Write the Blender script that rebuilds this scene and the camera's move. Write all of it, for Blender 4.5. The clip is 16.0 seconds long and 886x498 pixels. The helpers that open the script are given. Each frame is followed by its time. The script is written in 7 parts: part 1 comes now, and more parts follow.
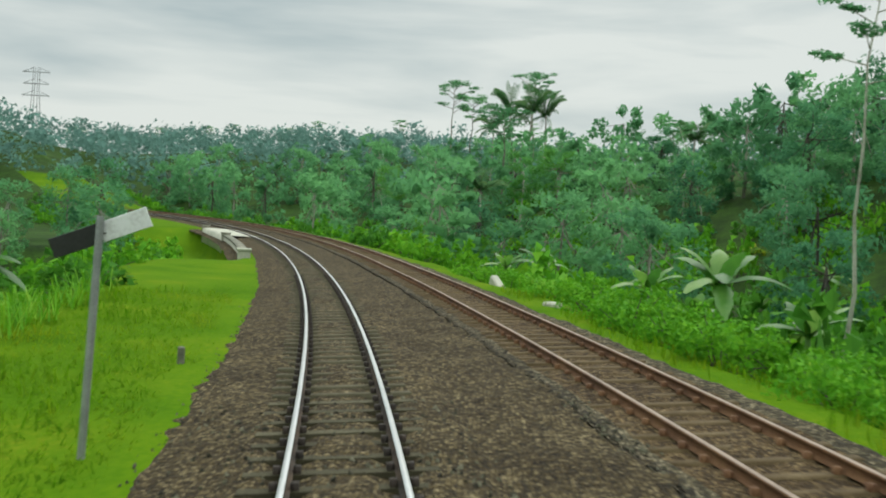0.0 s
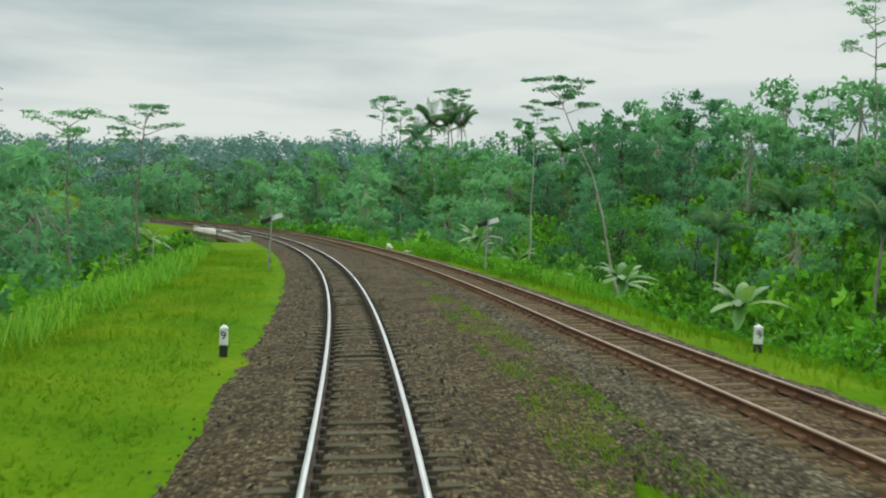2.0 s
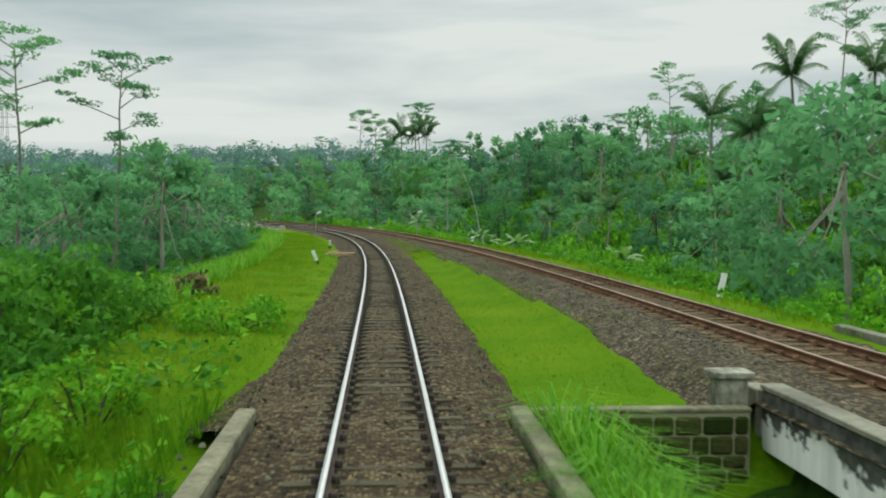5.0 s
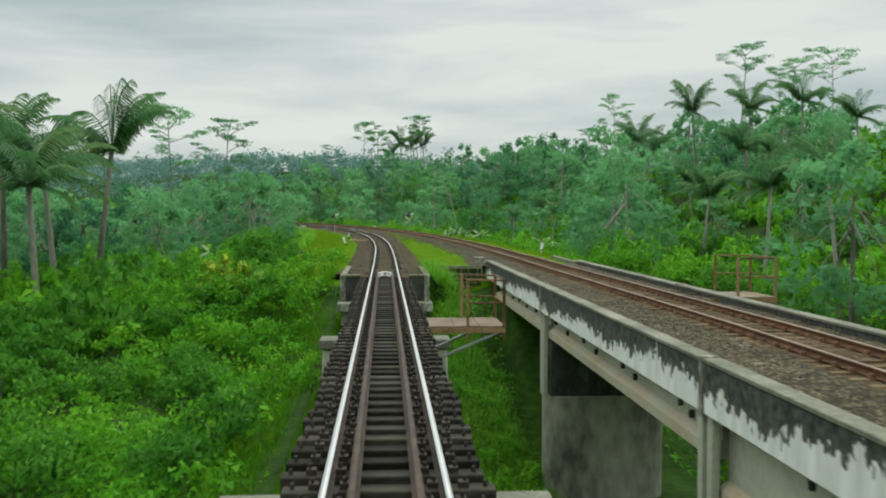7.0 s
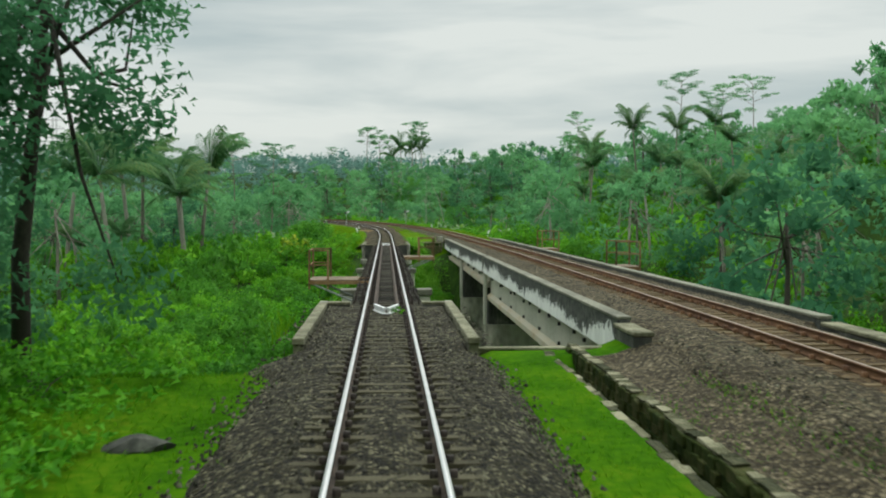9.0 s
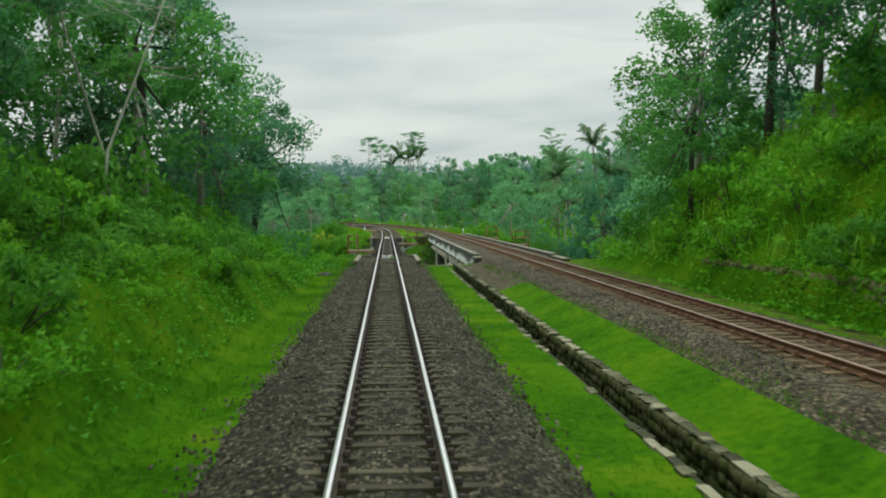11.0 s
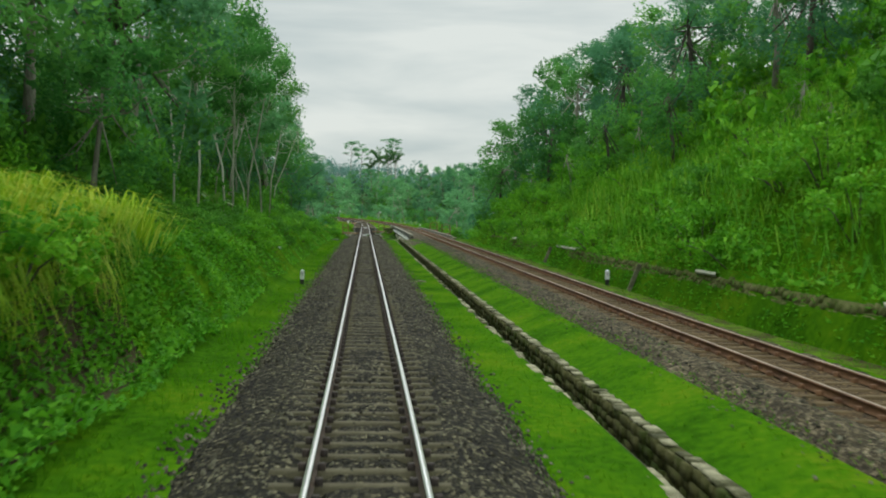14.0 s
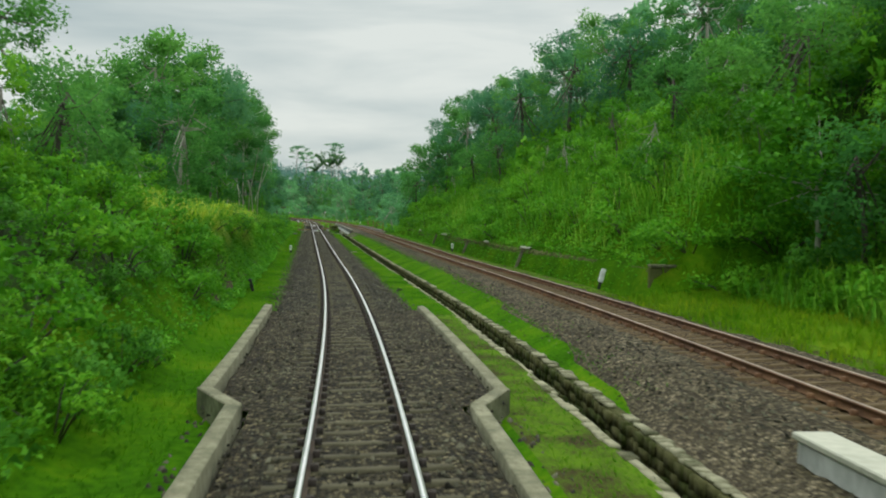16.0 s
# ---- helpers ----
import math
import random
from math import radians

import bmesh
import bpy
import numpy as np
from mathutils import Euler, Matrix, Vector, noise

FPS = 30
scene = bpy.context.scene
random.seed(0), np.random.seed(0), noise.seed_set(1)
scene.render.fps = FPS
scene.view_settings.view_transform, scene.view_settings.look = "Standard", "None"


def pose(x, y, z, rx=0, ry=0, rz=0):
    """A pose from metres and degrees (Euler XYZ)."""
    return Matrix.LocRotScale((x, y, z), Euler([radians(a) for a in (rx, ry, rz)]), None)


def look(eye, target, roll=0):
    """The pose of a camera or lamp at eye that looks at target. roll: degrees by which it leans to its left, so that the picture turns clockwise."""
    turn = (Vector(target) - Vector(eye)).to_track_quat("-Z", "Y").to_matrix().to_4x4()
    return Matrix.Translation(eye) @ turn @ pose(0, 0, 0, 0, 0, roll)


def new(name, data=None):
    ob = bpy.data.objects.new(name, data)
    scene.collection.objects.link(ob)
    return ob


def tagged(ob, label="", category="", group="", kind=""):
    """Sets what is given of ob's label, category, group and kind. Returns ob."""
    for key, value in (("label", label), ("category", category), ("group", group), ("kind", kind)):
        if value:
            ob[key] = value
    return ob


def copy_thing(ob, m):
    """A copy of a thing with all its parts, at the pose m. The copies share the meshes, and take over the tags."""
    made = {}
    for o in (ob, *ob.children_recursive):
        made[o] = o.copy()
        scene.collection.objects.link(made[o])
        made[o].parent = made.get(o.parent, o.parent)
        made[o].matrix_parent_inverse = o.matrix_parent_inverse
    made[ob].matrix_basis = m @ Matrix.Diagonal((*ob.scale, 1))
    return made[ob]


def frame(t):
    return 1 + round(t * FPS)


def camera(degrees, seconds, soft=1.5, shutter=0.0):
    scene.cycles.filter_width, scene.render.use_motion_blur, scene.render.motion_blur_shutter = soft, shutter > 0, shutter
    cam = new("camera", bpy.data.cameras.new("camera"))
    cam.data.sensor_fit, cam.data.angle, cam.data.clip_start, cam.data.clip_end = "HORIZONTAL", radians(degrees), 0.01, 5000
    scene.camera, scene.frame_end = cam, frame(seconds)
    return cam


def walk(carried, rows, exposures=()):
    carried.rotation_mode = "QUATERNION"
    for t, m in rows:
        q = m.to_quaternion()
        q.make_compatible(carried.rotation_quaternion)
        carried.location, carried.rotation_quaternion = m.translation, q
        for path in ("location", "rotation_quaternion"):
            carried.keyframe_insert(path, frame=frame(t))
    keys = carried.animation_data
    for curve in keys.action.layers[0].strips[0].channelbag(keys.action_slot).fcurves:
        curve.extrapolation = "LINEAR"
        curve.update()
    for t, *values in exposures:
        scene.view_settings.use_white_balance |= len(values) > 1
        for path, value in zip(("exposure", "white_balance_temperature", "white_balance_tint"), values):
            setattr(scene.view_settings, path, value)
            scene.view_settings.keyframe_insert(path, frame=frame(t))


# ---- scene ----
cam = camera(48.0, 16.0, soft=2.0, shutter=0.14)
ROWS = [
    (0.0, -2.876, 96.154, 2.724, 1.33, -1.81, -3.27),
    (0.5, -2.017, 86.946, 2.697, 0.21, -1.76, -3.01),
    (1.0, -1.352, 77.762, 2.671, -0.74, -1.74, -2.49),
    (1.5, -0.857, 68.607, 2.645, -1.60, -1.78, -2.29),
    (2.0, -0.503, 59.482, 2.618, -2.20, -1.75, -1.83),
    (2.5, -0.267, 50.388, 2.592, -2.66, -1.82, -1.44),
    (3.0, -0.124, 41.325, 2.565, -3.01, -1.83, -0.98),
    (3.5, -0.048, 32.292, 2.539, -3.32, -1.89, -0.62),
    (4.0, -0.017, 23.288, 2.512, -3.46, -1.97, -0.37),
    (4.5, -0.007, 14.311, 2.488, -3.48, -2.05, -0.22),
    (5.0, -0.007, 5.360, 2.488, -3.44, -2.10, -0.12),
    (5.5, -0.007, -3.569, 2.488, -3.39, -2.08, -0.06),
    (6.0, -0.007, -12.476, 2.488, -3.37, -2.02, 0.04),
    (6.5, -0.007, -21.363, 2.488, -3.31, -1.98, 0.04),
    (7.0, -0.007, -30.234, 2.488, -3.35, -1.98, -0.04),
    (7.5, -0.007, -39.089, 2.488, -3.28, -2.08, 0.03),
    (8.0, -0.007, -47.930, 2.488, -3.25, -2.07, 0.12),
    (8.5, -0.007, -56.760, 2.488, -3.38, -2.19, -0.10),
    (9.0, -0.007, -65.580, 2.488, -3.28, -2.13, -0.08),
    (9.5, -0.007, -74.393, 2.488, -3.29, -2.12, -0.05),
    (10.0, -0.007, -83.200, 2.488, -3.28, -2.08, 0.14),
    (10.5, -0.007, -92.003, 2.488, -3.25, -2.02, 0.35),
    (11.0, -0.007, -100.805, 2.488, -3.23, -1.96, 0.41),
    (11.5, -0.007, -109.607, 2.488, -3.23, -1.93, 0.18),
    (12.0, -0.007, -118.412, 2.488, -3.19, -2.01, -0.17),
    (12.5, -0.007, -127.220, 2.488, -3.22, -1.93, -0.70),
    (13.0, -0.013, -136.035, 2.514, -3.46, -1.87, -1.34),
    (13.5, -0.039, -144.858, 2.556, -3.96, -1.86, -1.63),
    (14.0, -0.105, -153.690, 2.598, -4.48, -2.00, -1.81),
    (14.5, -0.239, -162.534, 2.640, -5.28, -1.99, -1.95),
    (15.0, -0.466, -171.389, 2.682, -6.22, -2.00, -1.85),
    (15.5, -0.802, -180.257, 2.724, -7.02, -2.00, -1.41),
    (16.0, -1.262, -189.138, 2.767, -7.71, -1.99, -1.25),
]
walk(cam, [(t, pose(x, y, z, 90 + pitch, roll, yaw)) for t, x, y, z, yaw, pitch, roll in ROWS])

# ---- light: overcast sky, brighter towards the zenith, and a wide veiled sun ----
world = bpy.data.worlds.new("overcast_sky")
scene.world = world
world.use_nodes = True
wn, wl = world.node_tree.nodes, world.node_tree.links
wn.clear()


def wnode(kind, **values):
    n = wn.new(kind)
    for key, value in values.items():
        n.inputs[key].default_value = value
    return n


w_out = wn.new("ShaderNodeOutputWorld")
w_sky = wn.new("ShaderNodeTexSky")
w_sky.sky_type, w_sky.sun_disc = "NISHITA", False
w_sky.sun_elevation, w_sky.sun_rotation = radians(48), radians(8)
w_co = wn.new("ShaderNodeTexCoord")
w_sep = wn.new("ShaderNodeSeparateXYZ")
wl.new(w_co.outputs["Generated"], w_sep.inputs[0])
# cloud sheets: long flat streaks
w_map = wn.new("ShaderNodeMapping")
w_map.inputs["Scale"].default_value = (1.6, 1.6, 10.0)
w_map.inputs["Location"].default_value = (0.35, 0.0, 0.3)
wl.new(w_co.outputs["Generated"], w_map.inputs[0])
w_n1 = wnode("ShaderNodeTexNoise", Scale=1.5, Detail=5.0, Roughness=0.5, Distortion=0.25)
wl.new(w_map.outputs[0], w_n1.inputs["Vector"])
w_ramp = wn.new("ShaderNodeValToRGB")
w_ramp.color_ramp.elements[0].position, w_ramp.color_ramp.elements[0].color = 0.37, (0.47, 0.56, 0.565, 1)
w_ramp.color_ramp.elements[1].position, w_ramp.color_ramp.elements[1].color = 0.60, (0.775, 0.825, 0.785, 1)
wl.new(w_n1.outputs["Fac"], w_ramp.inputs[0])
w_up = wnode("ShaderNodeMapRange", **{"From Min": 0.24, "From Max": 0.9, "To Min": 1.0, "To Max": 3.0})
wl.new(w_sep.outputs[2], w_up.inputs[0])
w_bg1 = wnode("ShaderNodeBackground")
wl.new(w_ramp.outputs[0], w_bg1.inputs["Color"])
wl.new(w_up.outputs[0], w_bg1.inputs["Strength"])
w_bg2 = wnode("ShaderNodeBackground", Strength=0.05)
wl.new(w_sky.outputs[0], w_bg2.inputs["Color"])
w_mix = wnode("ShaderNodeMixShader", Fac=0.1)
wl.new(w_bg1.outputs[0], w_mix.inputs[1])
wl.new(w_bg2.outputs[0], w_mix.inputs[2])
wl.new(w_mix.outputs[0], w_out.inputs["Surface"])

sun = new("sun", bpy.data.lights.new("sun", "SUN"))
sun.data.energy, sun.data.angle, sun.data.color = 1.2, radians(40), (1.0, 0.97, 0.92)
sun.matrix_world = look((0, 0, 100), (-20, -90, 0))

# ---- materials ----
def material(name, colours, scale=1.0, fine=12.0, rough=0.8, metal=0.0, bump=0.3, bump_scale=30.0, island=0.0, thing=0.0, stretch=(1, 1, 1), leafy=0.0, contrast=(0.35, 0.65), spec=0.5):
    """Noise at two scales runs between the colours; island and thing vary it by piece and by object."""
    m = bpy.data.materials.new(name)
    m.use_nodes = True
    nodes, links = m.node_tree.nodes, m.node_tree.links
    bsdf, out = nodes["Principled BSDF"], nodes["Material Output"]
    co = nodes.new("ShaderNodeTexCoord")
    mp = nodes.new("ShaderNodeMapping")
    mp.inputs["Scale"].default_value = stretch
    links.new(co.outputs["Object"], mp.inputs[0])
    big, small = nodes.new("ShaderNodeTexNoise"), nodes.new("ShaderNodeTexNoise")
    big.inputs["Scale"].default_value, big.inputs["Detail"].default_value = scale, 4
    small.inputs["Scale"].default_value, small.inputs["Detail"].default_value = fine, 5
    links.new(mp.outputs[0], big.inputs["Vector"])
    links.new(mp.outputs[0], small.inputs["Vector"])

    def maths(op, a, b):
        n = nodes.new("ShaderNodeMath")
        n.operation = op
        for i, v in enumerate((a, b)):
            if isinstance(v, (int, float)):
                n.inputs[i].default_value = v
            else:
                links.new(v, n.inputs[i])
        return n.outputs[0]

    fac = maths("ADD", maths("MULTIPLY", big.outputs["Fac"], 0.6), maths("MULTIPLY", small.outputs["Fac"], 0.4))
    if island:
        geo = nodes.new("ShaderNodeNewGeometry")
        fac = maths("ADD", fac, maths("MULTIPLY", maths("SUBTRACT", geo.outputs["Random Per Island"], 0.5), island))
    if thing:
        info = nodes.new("ShaderNodeObjectInfo")
        fac = maths("ADD", fac, maths("MULTIPLY", maths("SUBTRACT", info.outputs["Random"], 0.5), thing))
    ramp = nodes.new("ShaderNodeValToRGB")
    els = ramp.color_ramp.elements
    while len(els) < len(colours):
        els.new(0.5)
    for i, c in enumerate(colours):
        els[i].position = contrast[0] + (contrast[1] - contrast[0]) * i / max(1, len(colours) - 1)
        els[i].color = (*c, 1)
    links.new(fac, ramp.inputs[0])
    links.new(ramp.outputs[0], bsdf.inputs["Base Color"])
    bsdf.inputs["Roughness"].default_value, bsdf.inputs["Metallic"].default_value = rough, metal
    bsdf.inputs["Specular IOR Level"].default_value = spec
    if bump:
        bn = nodes.new("ShaderNodeTexNoise")
        bn.inputs["Scale"].default_value, bn.inputs["Detail"].default_value = bump_scale, 4
        links.new(mp.outputs[0], bn.inputs["Vector"])
        b = nodes.new("ShaderNodeBump")
        b.inputs["Strength"].default_value, b.inputs["Distance"].default_value = bump, 0.03
        links.new(bn.outputs["Fac"], b.inputs["Height"])
        links.new(b.outputs[0], bsdf.inputs["Normal"])
    if leafy:
        tr = nodes.new("ShaderNodeBsdfTranslucent")
        links.new(ramp.outputs[0], tr.inputs["Color"])
        mix = nodes.new("ShaderNodeMixShader")
        mix.inputs[0].default_value = leafy
        links.new(bsdf.outputs[0], mix.inputs[1])
        links.new(tr.outputs[0], mix.inputs[2])
        links.new(mix.outputs[0], out.inputs["Surface"])
    return m


M = {}
M["ground"] = material("grassy_ground", [(0.02, 0.07, 0.002), (0.033, 0.108, 0.003), (0.052, 0.14, 0.003), (0.088, 0.158, 0.006)], 0.45, 6, 0.95, bump=0.35, bump_scale=40, contrast=(0.36, 0.64), spec=0.01)
M["verge"] = material("sunny_verge_turf", [(0.042, 0.115, 0.003), (0.066, 0.15, 0.004), (0.09, 0.172, 0.005), (0.145, 0.188, 0.009)], 0.35, 9, 0.95, bump=0.35, bump_scale=40, contrast=(0.3, 0.7), spec=0.02)
M["verge_grass"] = material("verge_grass_blades", [(0.054, 0.165, 0.004), (0.108, 0.23, 0.006), (0.2, 0.265, 0.012)], 0.3, 2.2, 0.9, bump=0, island=0.12, leafy=0.62, contrast=(0.34, 0.68), spec=0.03)
M["yellow_reeds"] = material("yellow_tall_grass", [(0.14, 0.32, 0.010), (0.27, 0.44, 0.016), (0.48, 0.52, 0.06)], 0.15, 1.2, 0.75, bump=0, island=0.4, leafy=0.45, contrast=(0.28, 0.78), spec=0.15)
M["grass"] = material("grass_blades", [(0.03, 0.125, 0.003), (0.06, 0.19, 0.004), (0.125, 0.23, 0.009)], 0.45, 2.2, 0.9, bump=0, island=0.12, leafy=0.62, contrast=(0.36, 0.66), spec=0.03)
M["reeds"] = material("tall_grass", [(0.065, 0.24, 0.01), (0.125, 0.36, 0.014), (0.25, 0.43, 0.035)], 0.15, 1.2, 0.75, bump=0, island=0.4, leafy=0.42, contrast=(0.28, 0.78), spec=0.15)
M["stones"] = material("loose_stone", [(0.014, 0.0133, 0.0075), (0.04, 0.0385, 0.0225), (0.13, 0.125, 0.082)], 0.6, 5, 0.9, bump=0.3, island=0.6, contrast=(0.25, 0.8), spec=0.2)
M["sleeper"] = material("weathered_concrete_sleeper", [(0.04, 0.036, 0.019), (0.064, 0.057, 0.032), (0.098, 0.089, 0.053)], 2.5, 22, 0.9, bump=0.35, thing=0.3, contrast=(0.3, 0.7), spec=0.2)
M["timber"] = material("grey_bridge_timber", [(0.01, 0.009, 0.0058), (0.025, 0.0228, 0.0155), (0.06, 0.055, 0.039)], 1.5, 18, 0.9, bump=0.4, thing=0.4, stretch=(0.3, 3, 3), spec=0.2)
M["steel"] = material("polished_rail_head", [(0.62, 0.62, 0.61), (0.75, 0.75, 0.74)], 2, 30, 0.32, 0.85, bump=0.03)
M["rust"] = material("rusty_rail_web", [(0.022, 0.017, 0.013), (0.055, 0.037, 0.024), (0.09, 0.055, 0.03)], 2, 14, 0.9, bump=0.3)
M["brown_rust"] = material("brown_rail_web", [(0.07, 0.03, 0.012), (0.13, 0.06, 0.024), (0.18, 0.09, 0.036)], 1.5, 14, 0.9, bump=0.3)
M["brown_head"] = material("dull_rail_head", [(0.15, 0.1, 0.066), (0.29, 0.215, 0.16)], 1.5, 20, 0.55, 0.25, bump=0.05)
M["iron"] = material("dark_fastening_iron", [(0.018, 0.015, 0.012), (0.05, 0.035, 0.025)], 5, 40, 0.85, 0.2)
M["concrete"] = material("weathered_concrete", [(0.055, 0.058, 0.038), (0.155, 0.155, 0.11), (0.27, 0.265, 0.2)], 0.7, 9, 0.9, bump=0.3, contrast=(0.3, 0.7))
M["pale_concrete"] = material("pale_concrete", [(0.31, 0.31, 0.245), (0.43, 0.425, 0.34), (0.53, 0.52, 0.42)], 0.5, 8, 0.9, bump=0.2, contrast=(0.3, 0.7))
M["coping"] = material("mossy_coping", [(0.055, 0.057, 0.028), (0.155, 0.15, 0.088), (0.29, 0.275, 0.18)], 1.6, 11, 0.95, bump=0.45, contrast=(0.32, 0.68))
M["orange_stain"] = material("rust_stained_concrete", [(0.42, 0.32, 0.2), (0.47, 0.42, 0.31), (0.46, 0.44, 0.35)], 0.6, 6, 0.9, bump=0.2)
M["pier"] = material("stained_pier_concrete", [(0.1, 0.097, 0.072), (0.29, 0.278, 0.22), (0.43, 0.41, 0.33)], 0.45, 3, 0.95, bump=0.25, stretch=(1, 1, 0.5), contrast=(0.38, 0.64))
M["masonry"] = material("river_stone_masonry", [(0.015, 0.03, 0.005), (0.036, 0.05, 0.01), (0.075, 0.074, 0.028)], 2, 14, 0.95, bump=0.5, thing=0.4, island=0.3, contrast=(0.25, 0.75), spec=0.1)
M["mossy_masonry"] = material("mossy_stone_pitching", [(0.042, 0.062, 0.014), (0.078, 0.095, 0.028), (0.125, 0.13, 0.052)], 0.9, 10, 0.95, bump=0.5, thing=0.35, island=0.3, contrast=(0.25, 0.75), spec=0.05)
M["mortar"] = material("pale_mortar", [(0.03, 0.035, 0.014), (0.105, 0.105, 0.055), (0.3, 0.285, 0.185)], 3.5, 16, 0.95, bump=0.5, thing=0.55, island=0.4, contrast=(0.3, 0.72), spec=0.2)
M["platform_rust"] = material("rusty_platform_steel", [(0.085, 0.05, 0.02), (0.19, 0.105, 0.04), (0.3, 0.19, 0.09)], 2, 12, 0.85, 0.1, bump=0.3, thing=0.3)
M["plate"] = material("worn_deck_plate", [(0.1, 0.07, 0.038), (0.17, 0.125, 0.075), (0.23, 0.18, 0.115)], 1.5, 10, 0.85, 0.1, bump=0.2, thing=0.2)
M["white"] = material("white_paint", [(0.55, 0.55, 0.53), (0.76, 0.77, 0.76), (0.82, 0.83, 0.82)], 3, 25, 0.55, bump=0.08)
M["black"] = material("black_paint", [(0.010, 0.010, 0.010), (0.028, 0.028, 0.028)], 4, 25, 0.5, bump=0.05)
M["galvanised"] = material("galvanised_pole", [(0.26, 0.27, 0.27), (0.42, 0.43, 0.43)], 3, 30, 0.5, 0.5, bump=0.05)
M["wood"] = material("dry_stick", [(0.20, 0.11, 0.05), (0.36, 0.22, 0.10), (0.45, 0.32, 0.17)], 4, 25, 0.9, thing=0.4)
M["bark"] = material("pale_bark", [(0.10, 0.095, 0.07), (0.24, 0.23, 0.18), (0.36, 0.35, 0.29)], 1.2, 10, 0.9, bump=0.4, thing=0.3, stretch=(2, 2, 0.7), contrast=(0.3, 0.7))
M["pale_bark"] = material("whitish_bark", [(0.24, 0.24, 0.18), (0.40, 0.40, 0.32), (0.52, 0.52, 0.44)], 1.2, 10, 0.9, bump=0.3, thing=0.3, stretch=(2, 2, 0.7), contrast=(0.3, 0.7))
M["dark_bark"] = material("dark_bark", [(0.035, 0.032, 0.024), (0.09, 0.08, 0.06)], 1.2, 10, 0.95, bump=0.4, thing=0.3)
M["leaf"] = material("broad_leaves", [(0.045, 0.185, 0.036), (0.092, 0.3, 0.056), (0.155, 0.41, 0.066)], 0.25, 1.2, 0.7, bump=0, island=0.25, thing=0.4, leafy=0.5, contrast=(0.22, 0.8), spec=0.05)
# dark leaves, with a teal cast of haze put into the colour
M["dark_leaf"] = material("dark_leaves", [(0.052, 0.185, 0.09), (0.09, 0.27, 0.12), (0.13, 0.345, 0.135)], 0.25, 1.2, 0.8, bump=0, island=0.14, thing=0.4, leafy=0.53, contrast=(0.22, 0.8), spec=0.06)
M["deep_leaf"] = material("deep_green_leaves", [(0.036, 0.15, 0.014), (0.075, 0.255, 0.024), (0.13, 0.36, 0.035)], 0.25, 1.2, 0.6, bump=0, island=0.35, thing=0.3, leafy=0.45, contrast=(0.22, 0.8), spec=0.05)
# same here: bluish haze mixed into the feathery leaf green
M["feather_leaf"] = material("feathery_leaves", [(0.095, 0.275, 0.12), (0.14, 0.37, 0.15), (0.185, 0.45, 0.165)], 0.25, 1.2, 0.8, bump=0, island=0.14, thing=0.45, leafy=0.55, contrast=(0.22, 0.8), spec=0.06)
M["palm_leaf"] = material("palm_fronds", [(0.05, 0.15, 0.055), (0.09, 0.225, 0.075), (0.19, 0.28, 0.095)], 0.3, 1.5, 0.6, bump=0, island=0.3, thing=0.4, leafy=0.42, contrast=(0.22, 0.85), spec=0.15)
M["banana_leaf"] = material("banana_leaf", [(0.05, 0.17, 0.025), (0.10, 0.27, 0.04), (0.20, 0.36, 0.07)], 0.6, 4, 0.45, bump=0.1, thing=0.6, leafy=0.42, contrast=(0.25, 0.8))
M["bush_leaf"] = material("bright_weed_leaves", [(0.045, 0.2, 0.01), (0.1, 0.34, 0.016), (0.18, 0.44, 0.024)], 0.25, 1.4, 0.6, bump=0, island=0.4, thing=0.4, leafy=0.42, contrast=(0.22, 0.8), spec=0.05)
M["yellow_leaf"] = material("yellow_croton_leaves", [(0.08, 0.26, 0.01), (0.26, 0.42, 0.01), (0.7, 0.64, 0.02)], 0.8, 2, 0.6, bump=0, island=0.5, leafy=0.42, contrast=(0.3, 0.85))
M["brown_leaf"] = material("withered_leaves", [(0.09, 0.09, 0.025), (0.2, 0.16, 0.06)], 0.6, 2, 0.85, bump=0, island=0.5, leafy=0.2)
# distance haze is put into this leaf colour: paler and bluer than the nearer leaves
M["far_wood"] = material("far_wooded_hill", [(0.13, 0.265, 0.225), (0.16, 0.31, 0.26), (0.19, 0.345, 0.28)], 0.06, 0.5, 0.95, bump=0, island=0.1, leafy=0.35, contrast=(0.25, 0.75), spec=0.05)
M["roof"] = material("zinc_roof_sheet", [(0.1, 0.09, 0.08), (0.22, 0.2, 0.18)], 1, 9, 0.5, 0.3)
M["plank"] = material("grey_plank_wall", [(0.10, 0.085, 0.06), (0.20, 0.17, 0.13)], 1, 9, 0.9)
M["water"] = material("muddy_water", [(0.07, 0.07, 0.05), (0.10, 0.10, 0.075)], 0.3, 2, 0.12, bump=0.1, bump_scale=3)


